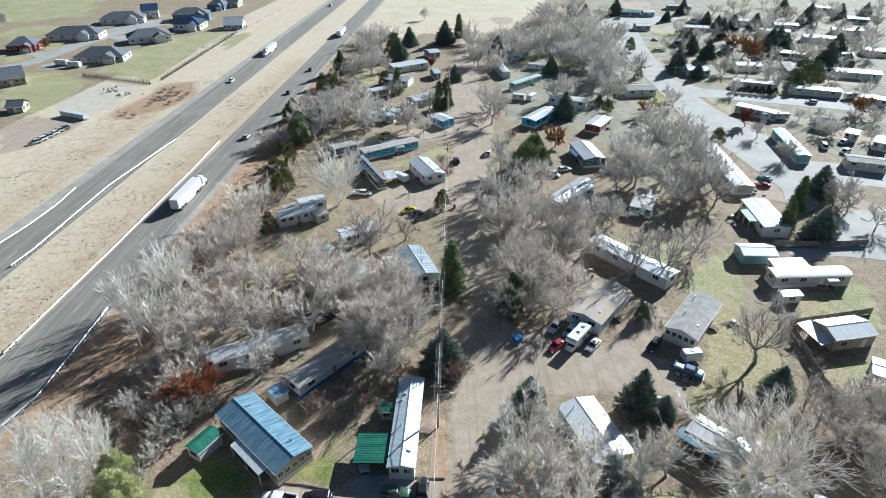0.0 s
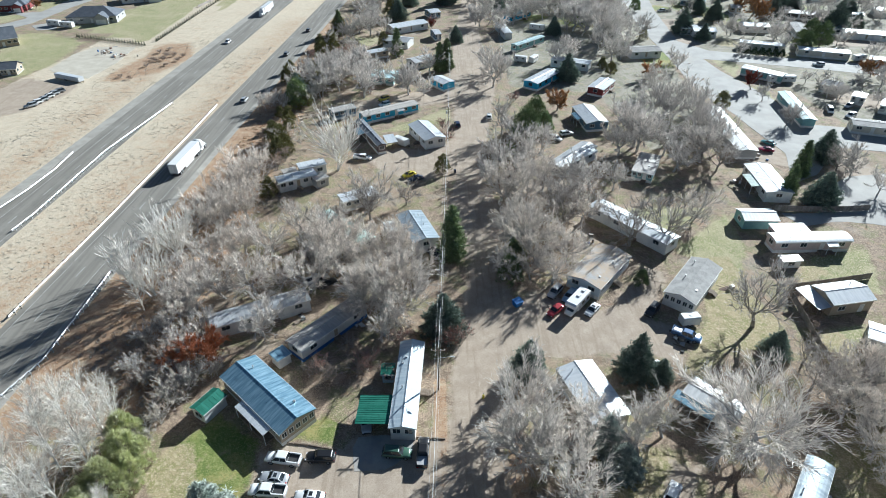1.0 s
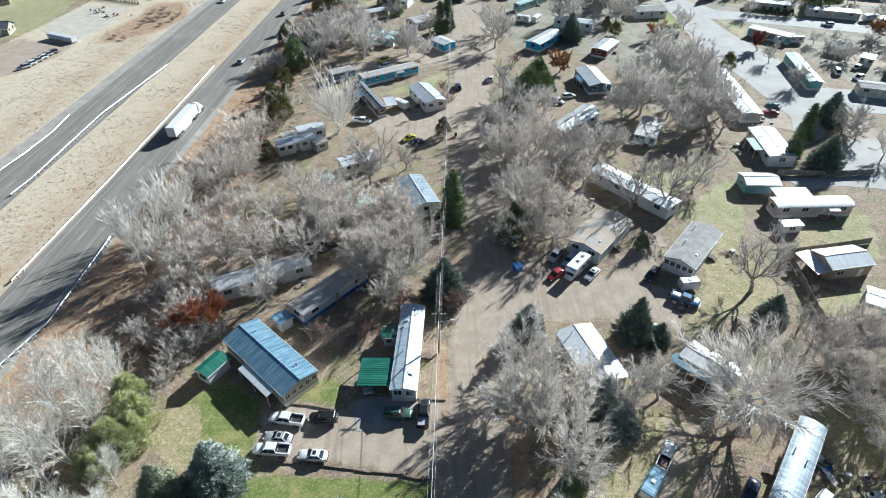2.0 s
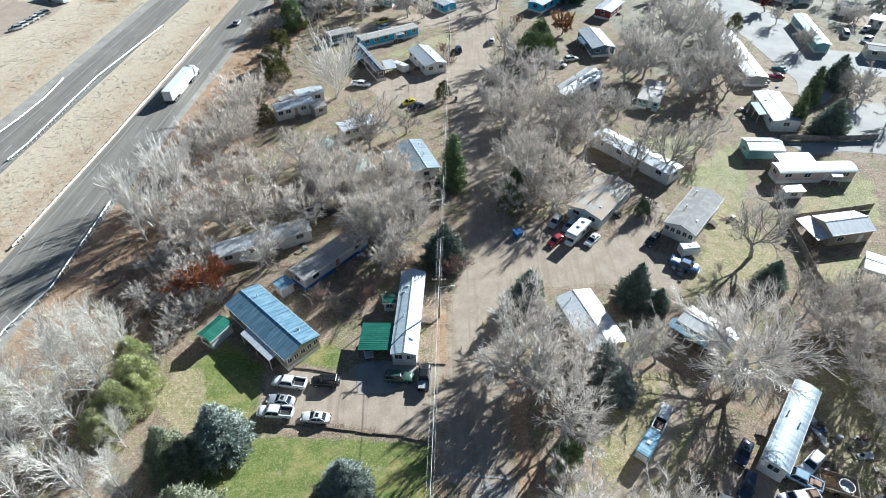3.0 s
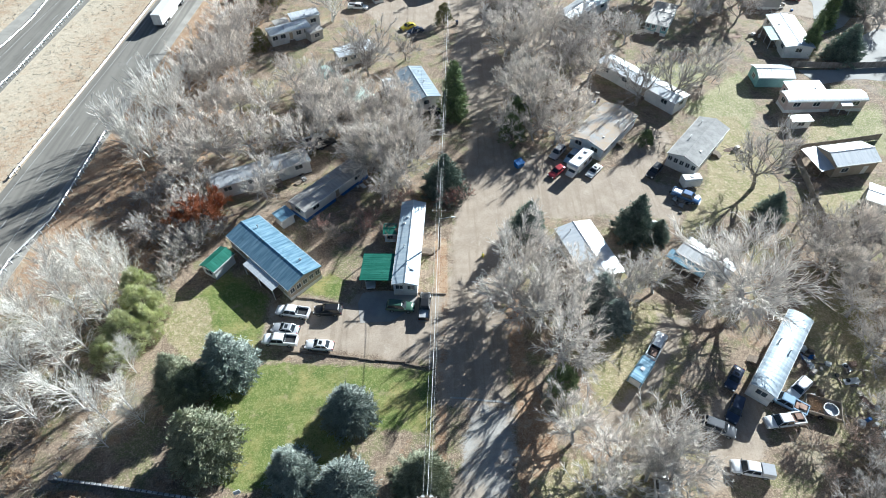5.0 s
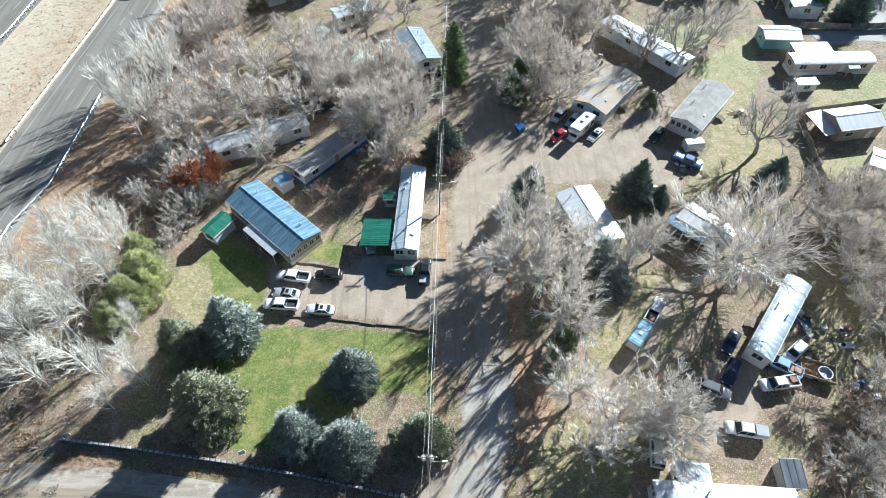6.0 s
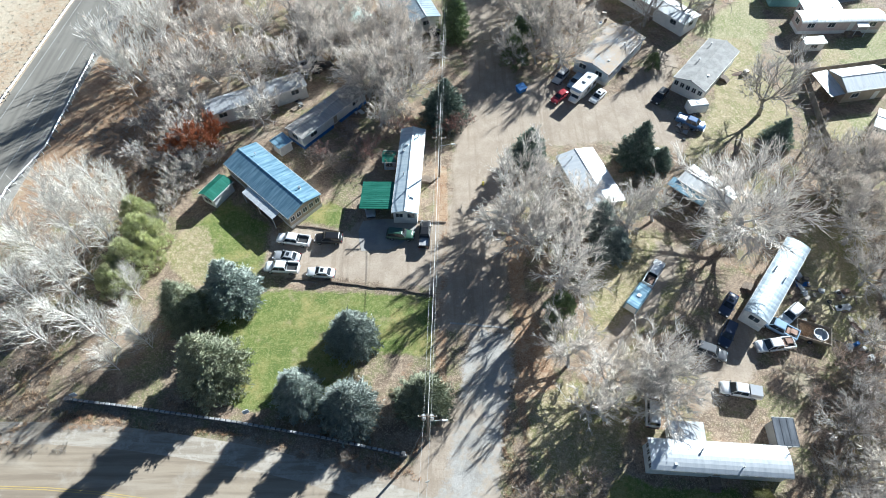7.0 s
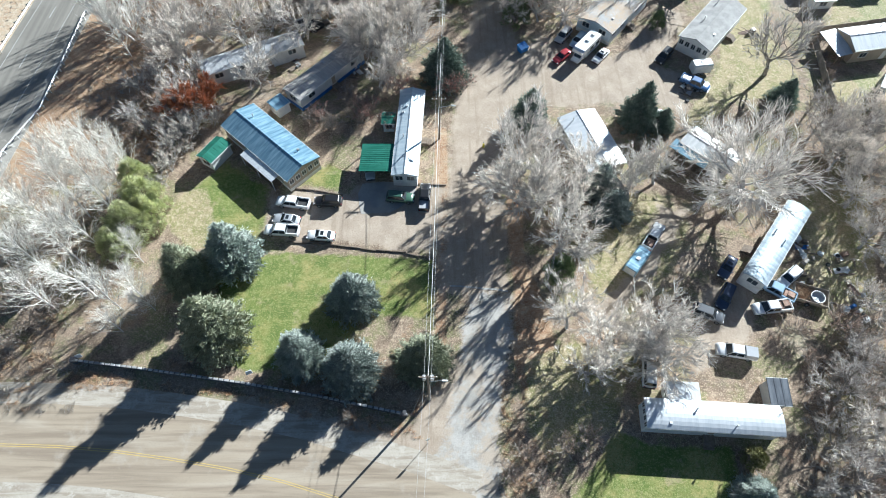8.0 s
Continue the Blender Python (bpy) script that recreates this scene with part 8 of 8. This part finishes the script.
tree("pink_shrub", 26.4, 207.8, 5)
tree("pink_shrub", -52.4, 256.6, 6)
tree("pink_shrub", -44.8, 265.4, 6)
tree("pink_shrub", -58.8, 262.8, 5)
tree("orange_tree", 170.4, 333.4, 16)
tree("orange_tree", 172.4, 351.2, 12)
tree("orange_tree", 172.1, 325.3, 11)
tree("orange_tree", 85.0, 234.8, 9)
tree("orange_tree", -238.7, 357.7, 7)
tree("orange_tree", 42.0, 200.3, 10)
tree("wine_tree", 122.2, 221.8, 9)
tree("wine_tree", -4.9, 312.2, 6)

tree("far_tree", -30.0, 213.1, 13)
tree("far_tree", -12.4, 219.8, 13)
tree("far_tree", 20.5, 225.0, 16)
tree("far_tree", 55.0, 255.8, 13)
tree("far_tree", -56.4, 236.1, 10)
tree("far_tree", -40.8, 226.9, 11)
tree("far_tree", -46.8, 221.7, 10)
tree("far_tree", -38.1, 323.1, 14)
tree("far_tree", -20.4, 263.0, 9)
tree("far_tree", 19.9, 179.1, 13)
tree("far_tree", 23.0, 165.3, 13)
tree("far_tree", 16.2, 156.2, 12)
tree("far_tree", 27.1, 156.2, 12)
tree("far_tree", 13.8, 146.2, 11)
tree("far_tree", 21.4, 143.3, 12)
tree("far_tree", 31.1, 165.7, 11)
tree("far_tree", 19.0, 150.5, 12)
tree("grey_tree", 16.0, 135.6, 12)
tree("grey_tree", 21.0, 132.5, 12)
tree("grey_tree", 28.4, 142.0, 11)
tree("grey_tree", 20.9, 120.5, 12)
tree("grey_tree", 16.3, 114.9, 11)
tree("grey_tree", 22.6, 112.5, 11)
tree("dark_tree", 29.4, 129.8, 12)
tree("dark_tree", 30.3, 122.6, 12)
tree("dark_tree", 35.9, 129.3, 13)
tree("grey_tree", 19.8, 101.0, 10)
tree("grey_tree", 14.3, 100.8, 9)
tree("dark_tree", -18.8, 130.3, 15)
tree("dark_tree", -9.6, 133.5, 9)
tree("grey_tree", -22.9, 103.6, 12)
tree("grey_tree", -13.2, 94.0, 14)
tree("grey_tree", -6.8, 93.8, 13)
tree("grey_tree", -9.2, 85.8, 13)
tree("grey_tree", -15.3, 90.8, 12)
tree("grey_tree", -27.2, 110.4, 12)
tree("grey_tree", -28.7, 96.3, 12)
tree("far_tree", 40.8, 338.6, 14)
tree("far_tree", 55.1, 329.9, 14)
tree("far_tree", 66.4, 323.1, 14)
tree("far_tree", 19.9, 316.5, 14)
tree("far_tree", 35.5, 356.9, 15)
tree("far_tree", 75.8, 324.5, 16)
tree("far_tree", 82.0, 311.4, 16)
tree("far_tree", 83.4, 292.5, 14)
tree("far_tree", 97.5, 292.5, 14)
tree("far_tree", 85.4, 348.2, 18)
tree("far_tree", 101.8, 354.0, 16)
tree("far_tree", 73.5, 273.6, 13)
tree("far_tree", 61.3, 169.1, 19)
tree("far_tree", 81.0, 197.5, 15)
tree("far_tree", 88.9, 202.1, 14)
tree("far_tree", 75.7, 196.2, 14)
tree("dark_tree", 79.5, 159.7, 15)
tree("far_tree", 84.5, 181.6, 13)
tree("far_tree", 55.0, 163.1, 13)
tree("far_tree", 101.6, 256.2, 8)
tree("far_tree", 41.6, 141.6, 12)
tree("far_tree", 47.8, 141.0, 11)
tree("far_tree", 68.9, 163.1, 13)
tree("dark_tree", 81.1, 152.3, 12)
tree("far_tree", 68.7, 152.3, 12)
tree("far_tree", 35.9, 144.4, 11)
tree("far_tree", 82.2, 216.5, 13)
tree("dark_tree", 118.9, 186.4, 9)
tree("dark_tree", 117.4, 152.8, 10)
tree("far_tree", 136.1, 263.0, 9)
tree("far_tree", 146.0, 299.5, 11)
tree("far_tree", 165.0, 290.7, 10)
tree("far_tree", 221.7, 352.6, 11)
tree("far_tree", 246.0, 365.6, 12)
tree("orange_tree", 178.3, 236.1, 10)
tree("far_tree", 143.0, 350.5, 9)
tree("far_tree", 158.8, 369.7, 11)
tree("far_tree", 194.4, 365.6, 12)
tree("green_juniper", 27.7, 174.3, 12)
tree("green_juniper", -53.0, 203.9, 11)
tree("olive_bush", -53.3, 258.5, 9)
tree("olive_bush", -27.0, 339.6, 13)
tree("tall_pine", -1.0, 244.1, 12)
tree("olive_bush", -52.1, 301.9, 10)
tree("olive_bush", -51.4, 169.7, 8)
tree("olive_bush", -53.2, 189.2, 6)
tree("green_juniper", 179.0, 288.4, 11)
tree("brown_shrub", -49.5, 153.8, 6)
tree("brown_shrub", -48.3, 159.6, 6)
# groves
far_woods([
    (40, [66.5, 450.4, 102.6, 486.0, 105.7, 359.4, 85.9, 267.2, 69.6, 271.8, 60.1, 352.2], 14, 20, 40),
    (20, [13.8, 375.1, 63.6, 400.4, 56.1, 325.4, 20.2, 302.1], 11, 16, 43),
    (64, [192.6, 527.0, 370.4, 512.1, 246.9, 324.9, 197.5, 331.4, 140.8, 352.0], 8, 13, 44),
    (16, [165.2, 338.1, 246.9, 324.9, 217.9, 280.9, 171.3, 281.0, 150.3, 296.3], 7, 11, 45),
    (8, [-56.2, 367.4, -30.5, 400.7, -26.8, 302.2, -40.3, 291.6], 10, 14, 47),
], "distant leafless grey woods between the parks")
grove("far_tree", 4, [87.3, 211.9, 92.1, 166.6, 79.7, 162.6, 83.9, 189.7], 11, 14, 41, gap=3.5)
grove("far_tree", 16, [-54.9, 228.5, -36.4, 258.9, -28.2, 228.4, -47.9, 209.3], 9, 13, 42, gap=3.5)
grove("far_tree", 10, [144.5, 238.6, 182.9, 227.8, 164.6, 200.1, 147.4, 205.8], 5, 8, 46, gap=3.5)
grove("far_tree", 24, [-63.1, 200.7, -56.3, 254.8, -50.6, 325.7, -45.6, 400.7, -33.0, 383.4, -37.4, 291.6, -43.9, 225.0, -51.3, 185.0], 7, 11, 48, gap=3.5)
grove("olive_bush", 10, [-59.8, 180.3, -56.3, 254.8, -48.8, 272.1, -50.5, 200.7, -51.0, 167.0], 3, 6, 49, gap=2)
grove("dark_spruce", 14, [178.8, 485.8, 336.7, 461.1, 231.5, 301.5, 131.4, 325.2], 7, 12, 50, gap=3.5)
grove("olive_bush", 8, [-67.9, 239.2, -50.2, 281.6, -46.3, 200.6, -54.1, 180.2], 4, 8, 51, gap=2)
grove("grey_tree", 7, [-60.2, 95.3, -60.7, 126.3, -53.9, 152.7, -40.7, 126.3, -47.3, 97.2, -53.2, 81.4], 9, 13, 70, gap=2.5)
grove("grey_tree", 7, [-34.9, 126.3, -11.2, 111.8, -7.9, 97.2, -22.7, 97.2], 9, 12, 71, gap=2.5)
grove("grey_shrub", 12, [-55.0, 73.7, -55.3, 95.3, -49.1, 114.0, -44.3, 73.7, -46.6, 58.0, -52.7, 61.7], 4, 6.5, 72, gap=2.5)
grove("brown_shrub", 10, [-61.0, 78.2, -58.9, 88.0, -55.9, 97.2, -51.8, 73.7, -56.7, 66.8], 1.5, 3, 73, gap=2.5)
# unseen trees right of the view, added to shade the corner plot
grove("grey_tree", 7, [75.0, 50.5, 89.9, 56.3, 80.4, 22.5, 70.2, 27.5], 10, 13, 93, gap=4)
grove("grey_tree", 6, [76.1, 71.5, 82.6, 75.6, 75.3, 40.3, 65.5, 47.4], 7, 11, 91, gap=4)
grove("brown_shrub", 9, [71.0, 70.5, 73.8, 95.0, 76.2, 95.0, 73.6, 70.5], 2, 3.2, 96, gap=2)
grove("brown_shrub", 9, [53.3, 29.2, 68.2, 38.3, 61.7, 8.0, 45.9, 8.0], 3, 6, 92, gap=2.5)

# evergreens
tree("blue_spruce", -32.6, 43.8, 11, 0.85)
tree("blue_spruce", -13.6, 36.6, 9, 0.9)
tree("blue_spruce", -20.4, 27.8, 9, 0.8)
tree("blue_spruce", -13.0, 25.7, 9.5, 0.92)
tree("blue_spruce", 39.6, 9.1, 6)
tree("olive_spruce", -38.7, 40.4, 11, 0.75)
tree("olive_spruce", -32.7, 31.0, 13, 0.78)
tree("olive_spruce", -2.7, 27.0, 9, 0.9)
tree("light_juniper", -49.7, 49.0, 8.5)
tree("light_juniper", -51.1, 45.7, 7)
tree("light_juniper", -48.9, 53.9, 8.5)
tree("light_juniper", -51.5, 58.7, 7)
tree("light_juniper", -47.6, 51.8, 6)
tree("olive_bush", 40.6, 13.8, 4)
tree("green_juniper", 17.8, 41.0, 6)
tree("blue_spruce", 26.4, 57.7, 7)
tree("blue_spruce", 27.7, 52.7, 7)
tree("dark_spruce", 0.2, 84.1, 10, 0.95)
tree("dark_spruce", 15.8, 73.6, 8, 0.9)
tree("dark_spruce", 35.2, 72.7, 10.5, 0.74)
tree("dark_spruce", 39.8, 71.9, 5)
tree("tall_pine", 2.3, 109.3, 14)
tree("dark_spruce", 63.5, 78.1, 6, 1.0)
tree("green_juniper", 43.9, 99.1, 4)
tree("green_juniper", 14.9, 100.5, 7)
tree("green_juniper", 16.8, 107.4, 7)
tree("dark_spruce", -53.9, 209.6, 11)
tree("dark_spruce", -24.1, 331.3, 12)
tree("dark_spruce", -19.3, 365.4, 11)
tree("dark_spruce", 2.4, 369.2, 14)
tree("dark_spruce", 51.2, 232.9, 11)
tree("dark_spruce", 56.6, 301.5, 9)
tree("dark_spruce", 32.9, 350.6, 9)
tree("dark_spruce", 123.5, 305.7, 12)
tree("dark_spruce", 129.0, 291.8, 8)
tree("dark_spruce", 117.0, 160.2, 10)
tree("dark_spruce", 101.8, 133.2, 10)
tree("dark_spruce", 145.9, 345.6, 10)
tree("dark_spruce", 197.2, 356.7, 12)
tree("dark_spruce", 200.6, 346.5, 11)
tree("dark_spruce", 258.0, 431.5, 11)
tree("dark_spruce", 227.7, 339.3, 11)
tree("dark_spruce", 201.9, 306.5, 15)
tree("dark_spruce", 163.8, 443.1, 8)
tree("dark_spruce", 133.3, 469.1, 12)
tree("dark_spruce", 219.7, 316.0, 7)
tree("dark_spruce", 6.7, 287.9, 8)
tree("dark_spruce", 108.7, 464.1, 9)
tree("dark_spruce", 189.4, 415.4, 9)
tree("dark_spruce", 208.9, 369.7, 11)
tree("dark_spruce", 151.2, 373.7, 9)
tree("tall_pine", 11.3, 390.0, 14)
tree("tall_pine", -20.5, 266.5, 12)
tree("tall_pine", 2.1, 246.0, 13)
tree("tall_pine", 104.4, 149.8, 11)
tree("tall_pine", 94.6, 137.0, 10)
tree("tall_pine", -51.7, 300.4, 12)
tree("green_juniper", 110.9, 349.3, 8)
tree("green_juniper", 179.4, 278.5, 12)
tree("green_juniper", 168.8, 273.1, 9)
tree("green_juniper", 32.2, 187.8, 10)
tree("green_juniper", 34.0, 179.8, 8)
tree("green_juniper", 20.9, 162.6, 5)
tree("olive_bush", 102.1, 201.6, 7)
tree("olive_bush", -47.9, 138.6, 6)
tree("olive_bush", -49.8, 160.3, 8)
tree("olive_bush", -49.3, 165.2, 7)
tree("olive_bush", -55.0, 173.9, 7)
tree("olive_bush", 0.1, 152.2, 6)
tree("olive_bush", -52.4, 280.0, 8)
tree("olive_bush", -27.9, 281.3, 7)
tree("olive_bush", -57.3, 276.5, 7)
tree("olive_bush", 70.6, 239.0, 6)
tree("olive_bush", 69.1, 248.1, 5)
tree("olive_bush", 99.5, 292.8, 6)
tree("hedge_bush", 137.9, 268.9, 4)
tree("hedge_bush", 140.7, 267.9, 4)
tree("hedge_bush", 143.4, 266.9, 4)
tree("hedge_bush", 146.1, 265.9, 4)
tree("hedge_bush", 148.8, 264.9, 4)
tree("hedge_bush", 151.5, 263.9, 4)
tree("hedge_bush", 154.1, 262.9, 4)
tree("hedge_cypress", -182.9, 296.8, 2.3, 0.55)
tree("hedge_cypress", -181.2, 296.1, 2.3, 0.55)
tree("hedge_cypress", -179.5, 295.5, 2.3, 0.55)
tree("hedge_cypress", -177.8, 294.9, 2.3, 0.55)
tree("hedge_cypress", -176.0, 294.3, 2.3, 0.55)
tree("hedge_cypress", -174.3, 293.7, 2.3, 0.55)
tree("hedge_cypress", -172.6, 293.0, 2.3, 0.55)
tree("hedge_cypress", -170.9, 292.4, 2.3, 0.55)
tree("hedge_cypress", -169.2, 291.8, 2.3, 0.55)
tree("hedge_cypress", -167.6, 291.2, 2.3, 0.55)
tree("hedge_cypress", -165.9, 290.6, 2.3, 0.55)
tree("hedge_cypress", -164.2, 290.0, 2.3, 0.55)
tree("hedge_cypress", -162.5, 289.4, 2.3, 0.55)
tree("hedge_cypress", -160.9, 288.8, 2.3, 0.55)
tree("hedge_cypress", -159.2, 288.2, 2.3, 0.55)
tree("hedge_cypress", -157.6, 287.6, 2.3, 0.55)
tree("hedge_cypress", -155.9, 287.0, 2.3, 0.55)
tree("hedge_cypress", -154.3, 286.4, 2.3, 0.55)
tree("hedge_cypress", -152.6, 285.8, 2.3, 0.55)
tree("hedge_cypress", -151.0, 285.2, 2.3, 0.55)
tree("hedge_cypress", -149.4, 284.6, 2.3, 0.55)
tree("hedge_cypress", -147.8, 284.1, 2.3, 0.55)
tree("hedge_cypress", -146.2, 283.5, 2.3, 0.55)
tree("hedge_cypress", -144.6, 282.9, 2.3, 0.55)
tree("hedge_cypress", -143.0, 282.3, 2.3, 0.55)
tree("hedge_cypress", -140.0, 289.3, 2.3, 0.55)
tree("hedge_cypress", -140.0, 291.8, 2.3, 0.55)
tree("hedge_cypress", -139.9, 294.3, 2.3, 0.55)
tree("hedge_cypress", -139.8, 296.9, 2.3, 0.55)
tree("hedge_cypress", -139.8, 299.5, 2.3, 0.55)
tree("hedge_cypress", -139.7, 302.1, 2.3, 0.55)
tree("hedge_cypress", -139.6, 304.8, 2.3, 0.55)
tree("hedge_cypress", -139.6, 307.5, 2.3, 0.55)
tree("hedge_cypress", -139.5, 310.3, 2.3, 0.55)
tree("hedge_cypress", -139.4, 313.1, 2.3, 0.55)
tree("hedge_cypress", -139.3, 316.0, 2.3, 0.55)
tree("hedge_cypress", -139.3, 318.9, 2.3, 0.55)
tree("hedge_cypress", -139.2, 321.8, 2.3, 0.55)
tree("hedge_cypress", -139.1, 324.8, 2.3, 0.55)
tree("hedge_cypress", -139.0, 327.8, 2.3, 0.55)
tree("hedge_cypress", -138.9, 330.9, 2.3, 0.55)
tree("hedge_cypress", -138.8, 334.1, 2.3, 0.55)
tree("hedge_cypress", -138.8, 337.2, 2.3, 0.55)
tree("hedge_cypress", -138.7, 340.5, 2.3, 0.55)
tree("hedge_cypress", -138.6, 343.8, 2.3, 0.55)
tree("hedge_cypress", -138.5, 347.2, 2.3, 0.55)
tree("hedge_cypress", -138.4, 350.6, 2.3, 0.55)
tree("hedge_cypress", -138.3, 354.0, 2.3, 0.55)
tree("hedge_cypress", -138.2, 357.6, 2.3, 0.55)
tree("hedge_cypress", -138.1, 361.2, 2.3, 0.55)
tree("hedge_cypress", -138.0, 364.8, 2.3, 0.55)
tree("hedge_cypress", -137.9, 368.6, 2.3, 0.55)
tree("hedge_cypress", -137.8, 372.4, 2.3, 0.55)
tree("hedge_cypress", -137.7, 376.2, 2.3, 0.55)
tree("hedge_cypress", -137.6, 380.2, 2.3, 0.55)
tree("hedge_cypress", -137.5, 384.2, 2.3, 0.55)
tree("hedge_cypress", -137.4, 388.3, 2.3, 0.55)
tree("hedge_cypress", -137.3, 392.4, 2.3, 0.55)
tree("hedge_cypress", -137.2, 396.7, 2.3, 0.55)
tree("hedge_cypress", -137.1, 401.0, 2.3, 0.55)
tree("hedge_cypress", -136.9, 405.4, 2.3, 0.55)
tree("hedge_cypress", -136.8, 409.9, 2.3, 0.55)
tree("hedge_cypress", -136.7, 414.5, 2.3, 0.55)
tree("hedge_cypress", -136.6, 419.2, 2.3, 0.55)
tree("hedge_cypress", -136.4, 423.9, 2.3, 0.55)

# poles, wires, walls, fences, clutter
power_pole(-1.9, 21.9, 0, 11.0, "wooden utility pole with a crossarm and a street lamp", 1.9, 2)
power_pole(-0.7, 69.3, 0, 10.5, "wooden utility pole with a crossarm and a street lamp", 2.2, 0)
power_pole(2.0, 175.6, 0, 11.0, "wooden utility pole with a crossarm", None, 1)
power_pole(3.7, 274.3, 0, 11.0, "wooden utility pole with a crossarm", None, 0)
poles = [(-1.9, 21.9), (-0.7, 69.3), (2.0, 175.6), (3.7, 274.3)]
for (x0, y0), (x1, y1) in zip(poles[:-1], poles[1:]):
    for off in (-0.45, 0.45):
        wire("power_line", sag((x0 + off, y0, 10.6), (x1 + off, y1, 10.6), 0.7), "thin overhead wire between utility poles")
    wire("power_line", sag((x0, y0, 8.4), (x1, y1, 8.4), 0.9), "thick overhead cable between utility poles", 0.036)
for off in (-0.45, 0.45):
    wire("power_line", sag((poles[0][0] + off, poles[0][1], 10.6), (poles[0][0] + off - 3, -40, 10.6), 0.7), "thin overhead wire between utility poles")
wire("guy_wire", [(poles[0][0], poles[0][1], 9.5), (poles[0][0] - 3.0, poles[0][1] - 3.2, 0)], "slanting steel guy wire of a utility pole")
low_wall([(-53.0, 27.4), (-43.3, 26.2), (-28.3, 24.1), (-17.7, 22.3), (-5.4, 19.8)], "dark low block wall along the lawn with pale cap stones")
timber_edge([(-25.3, 47.5), (-18.6, 47.1), (-13.1, 46.3), (-7.6, 45.7), (-2.0, 44.6)], "weathered timber edging between the dirt lot and the lawn")
timber_edge([(-26.6, 58.4), (-21.7, 57.7), (-17.7, 56.9)], "weathered timber edging along a lawn")
timber_edge([(-4.3, 59.2), (0.2, 58.8)], "weathered timber edging along a lane")
board_fence([(95.8, 101.1), (84.0, 98.7), (75.9, 97.2)], "grey board fence behind a garage")
board_fence([(113.2, 130.3), (101.2, 129.5), (88.4, 130.3)], "grey board fence beside a yard")
board_fence([(75.1, 95.3), (73.0, 79.8), (72.5, 69.5)], "grey board fence along a yard")
board_fence([(-144.1, 360.0), (-133.8, 419.7), (-127.2, 491.8)], "long low fence behind suburban gardens", 1.4, board=2.6)
dumpster(15.9, 92.2, 35, "blue steel refuse container")
bin_box(3.8, 151.9, "dark blue wheeled refuse bin")
hydrant(7.2, 67.4, "yellow fire hydrant beside the lane")
yard_sign(-27.4, 25.4, "white sign board on a post by the wall")
yard_sign(-52.5, 27.9, "white marker board at the wall end", 0.9)
yard_sign(-2.0, 16.0, "traffic sign on a slim post by the road", 2.2, True)
brush_trailer(56.0, 37.7, -20, "open tray trailer with dead brush and a round stock tank")
junk(54.6, 38.8, 14, 3.2, 3, "heap of junk and a rusty tank beside a home")
junk(56.5, 46.4, 22, 3.2, 4, "scrap metal piled beside a mobile home")
junk(47.4, 81.7, 22, 2.6, 5, "scattered scrap beside parked vehicles")
junk(91.3, 160.5, 22, 5, 39, "scattered household junk on bare ground")
junk(97.4, 162.5, 18, 4, 69, "scattered household junk on bare ground")
junk(63.0, 35.5, 20, 3, 65, "scattered household junk on bare ground")
junk(62.3, 43.3, 12, 2.5, 25, "scattered household junk on bare ground")
junk(-29.8, 88.9, 14, 2.2, 45, "scattered household junk on bare ground")
junk(-16.7, 86.3, 12, 2, 58, "scattered household junk on bare ground")
junk(-156.3, 272.4, 20, 6, 6, "scattered household junk on bare ground")
junk(-146.7, 266.1, 16, 5, 31, "scattered household junk on bare ground")
junk(84.2, 144.2, 16, 4, 39, "scattered household junk on bare ground")
junk(34.9, 116.4, 10, 2.5, 70, "scattered household junk on bare ground")
junk(63.6, 97.2, 8, 1.5, 39, "scattered household junk on bare ground")

# scrub along the highway
brush_field("sage_brush", "low grey sagebrush on the highway median", "sage", 3000, [(-110.4, 40), (-94.1, 40), (-80.3, 280), (-96.5, 280)], 0.42, 11, 9, 0.9, 0.5)
brush_field("sage_brush", "low grey sagebrush beyond the highway", "sage", 4200, [(-155.3, 60), (-126.3, 60), (-111.8, 310), (-140.8, 260)], 0.42, 13, 9, 0.9, 0.5)
brush_field("dry_brush", "rusty undergrowth between the highway and the trees", "dry", 1500, [(-76.3, 20), (-57.3, 20), (-47.0, 200), (-66.0, 200)], 0.7, 15, 16, 0.8, 0.6)
brush_field("grey_brush", "grey undergrowth between the highway and the trees", "bramble", 1300, [(-71.3, 20), (-51.3, 20), (-41.0, 200), (-61.0, 200)], 0.7, 16, 16, 0.8, 0.7)
brush_field("dry_brush", "dry weeds along the wall and road edge", "dry", 1700, [-53.2, 26.6, -29.0, 23.3, -5.3, 19.0, -1.8, 16.4, -11.0, 17.1, -28.0, 22.1, -54.5, 23.3], 0.35, 17)
brush_field("dry_brush", "dry weeds and brambles on the corner plot", "dry", 160, [8.7, 27.5, 13.6, 27.5, 15.6, 14.9, 12.7, 8.0, 7.7, 9.3, 7.4, 17.9], 0.5, 19, 16, 0.8, 0.6)
brush_field("grey_brush", "dark brambles in the shaded plot", "bramble", 500, [52.8, 27.5, 65.4, 30.9, 63.0, 9.4, 47.0, 9.3, 50.4, 22.5], 0.7, 20, 18, 0.8, 0.7)
# dense spruces out of view, added only for the deep shade they cast
grove("olive_spruce", 11, [83.1, 58.7, 109.1, 67.5, 87.6, 21.0, 71.0, 22.5], 12, 16, 95, gap=4)
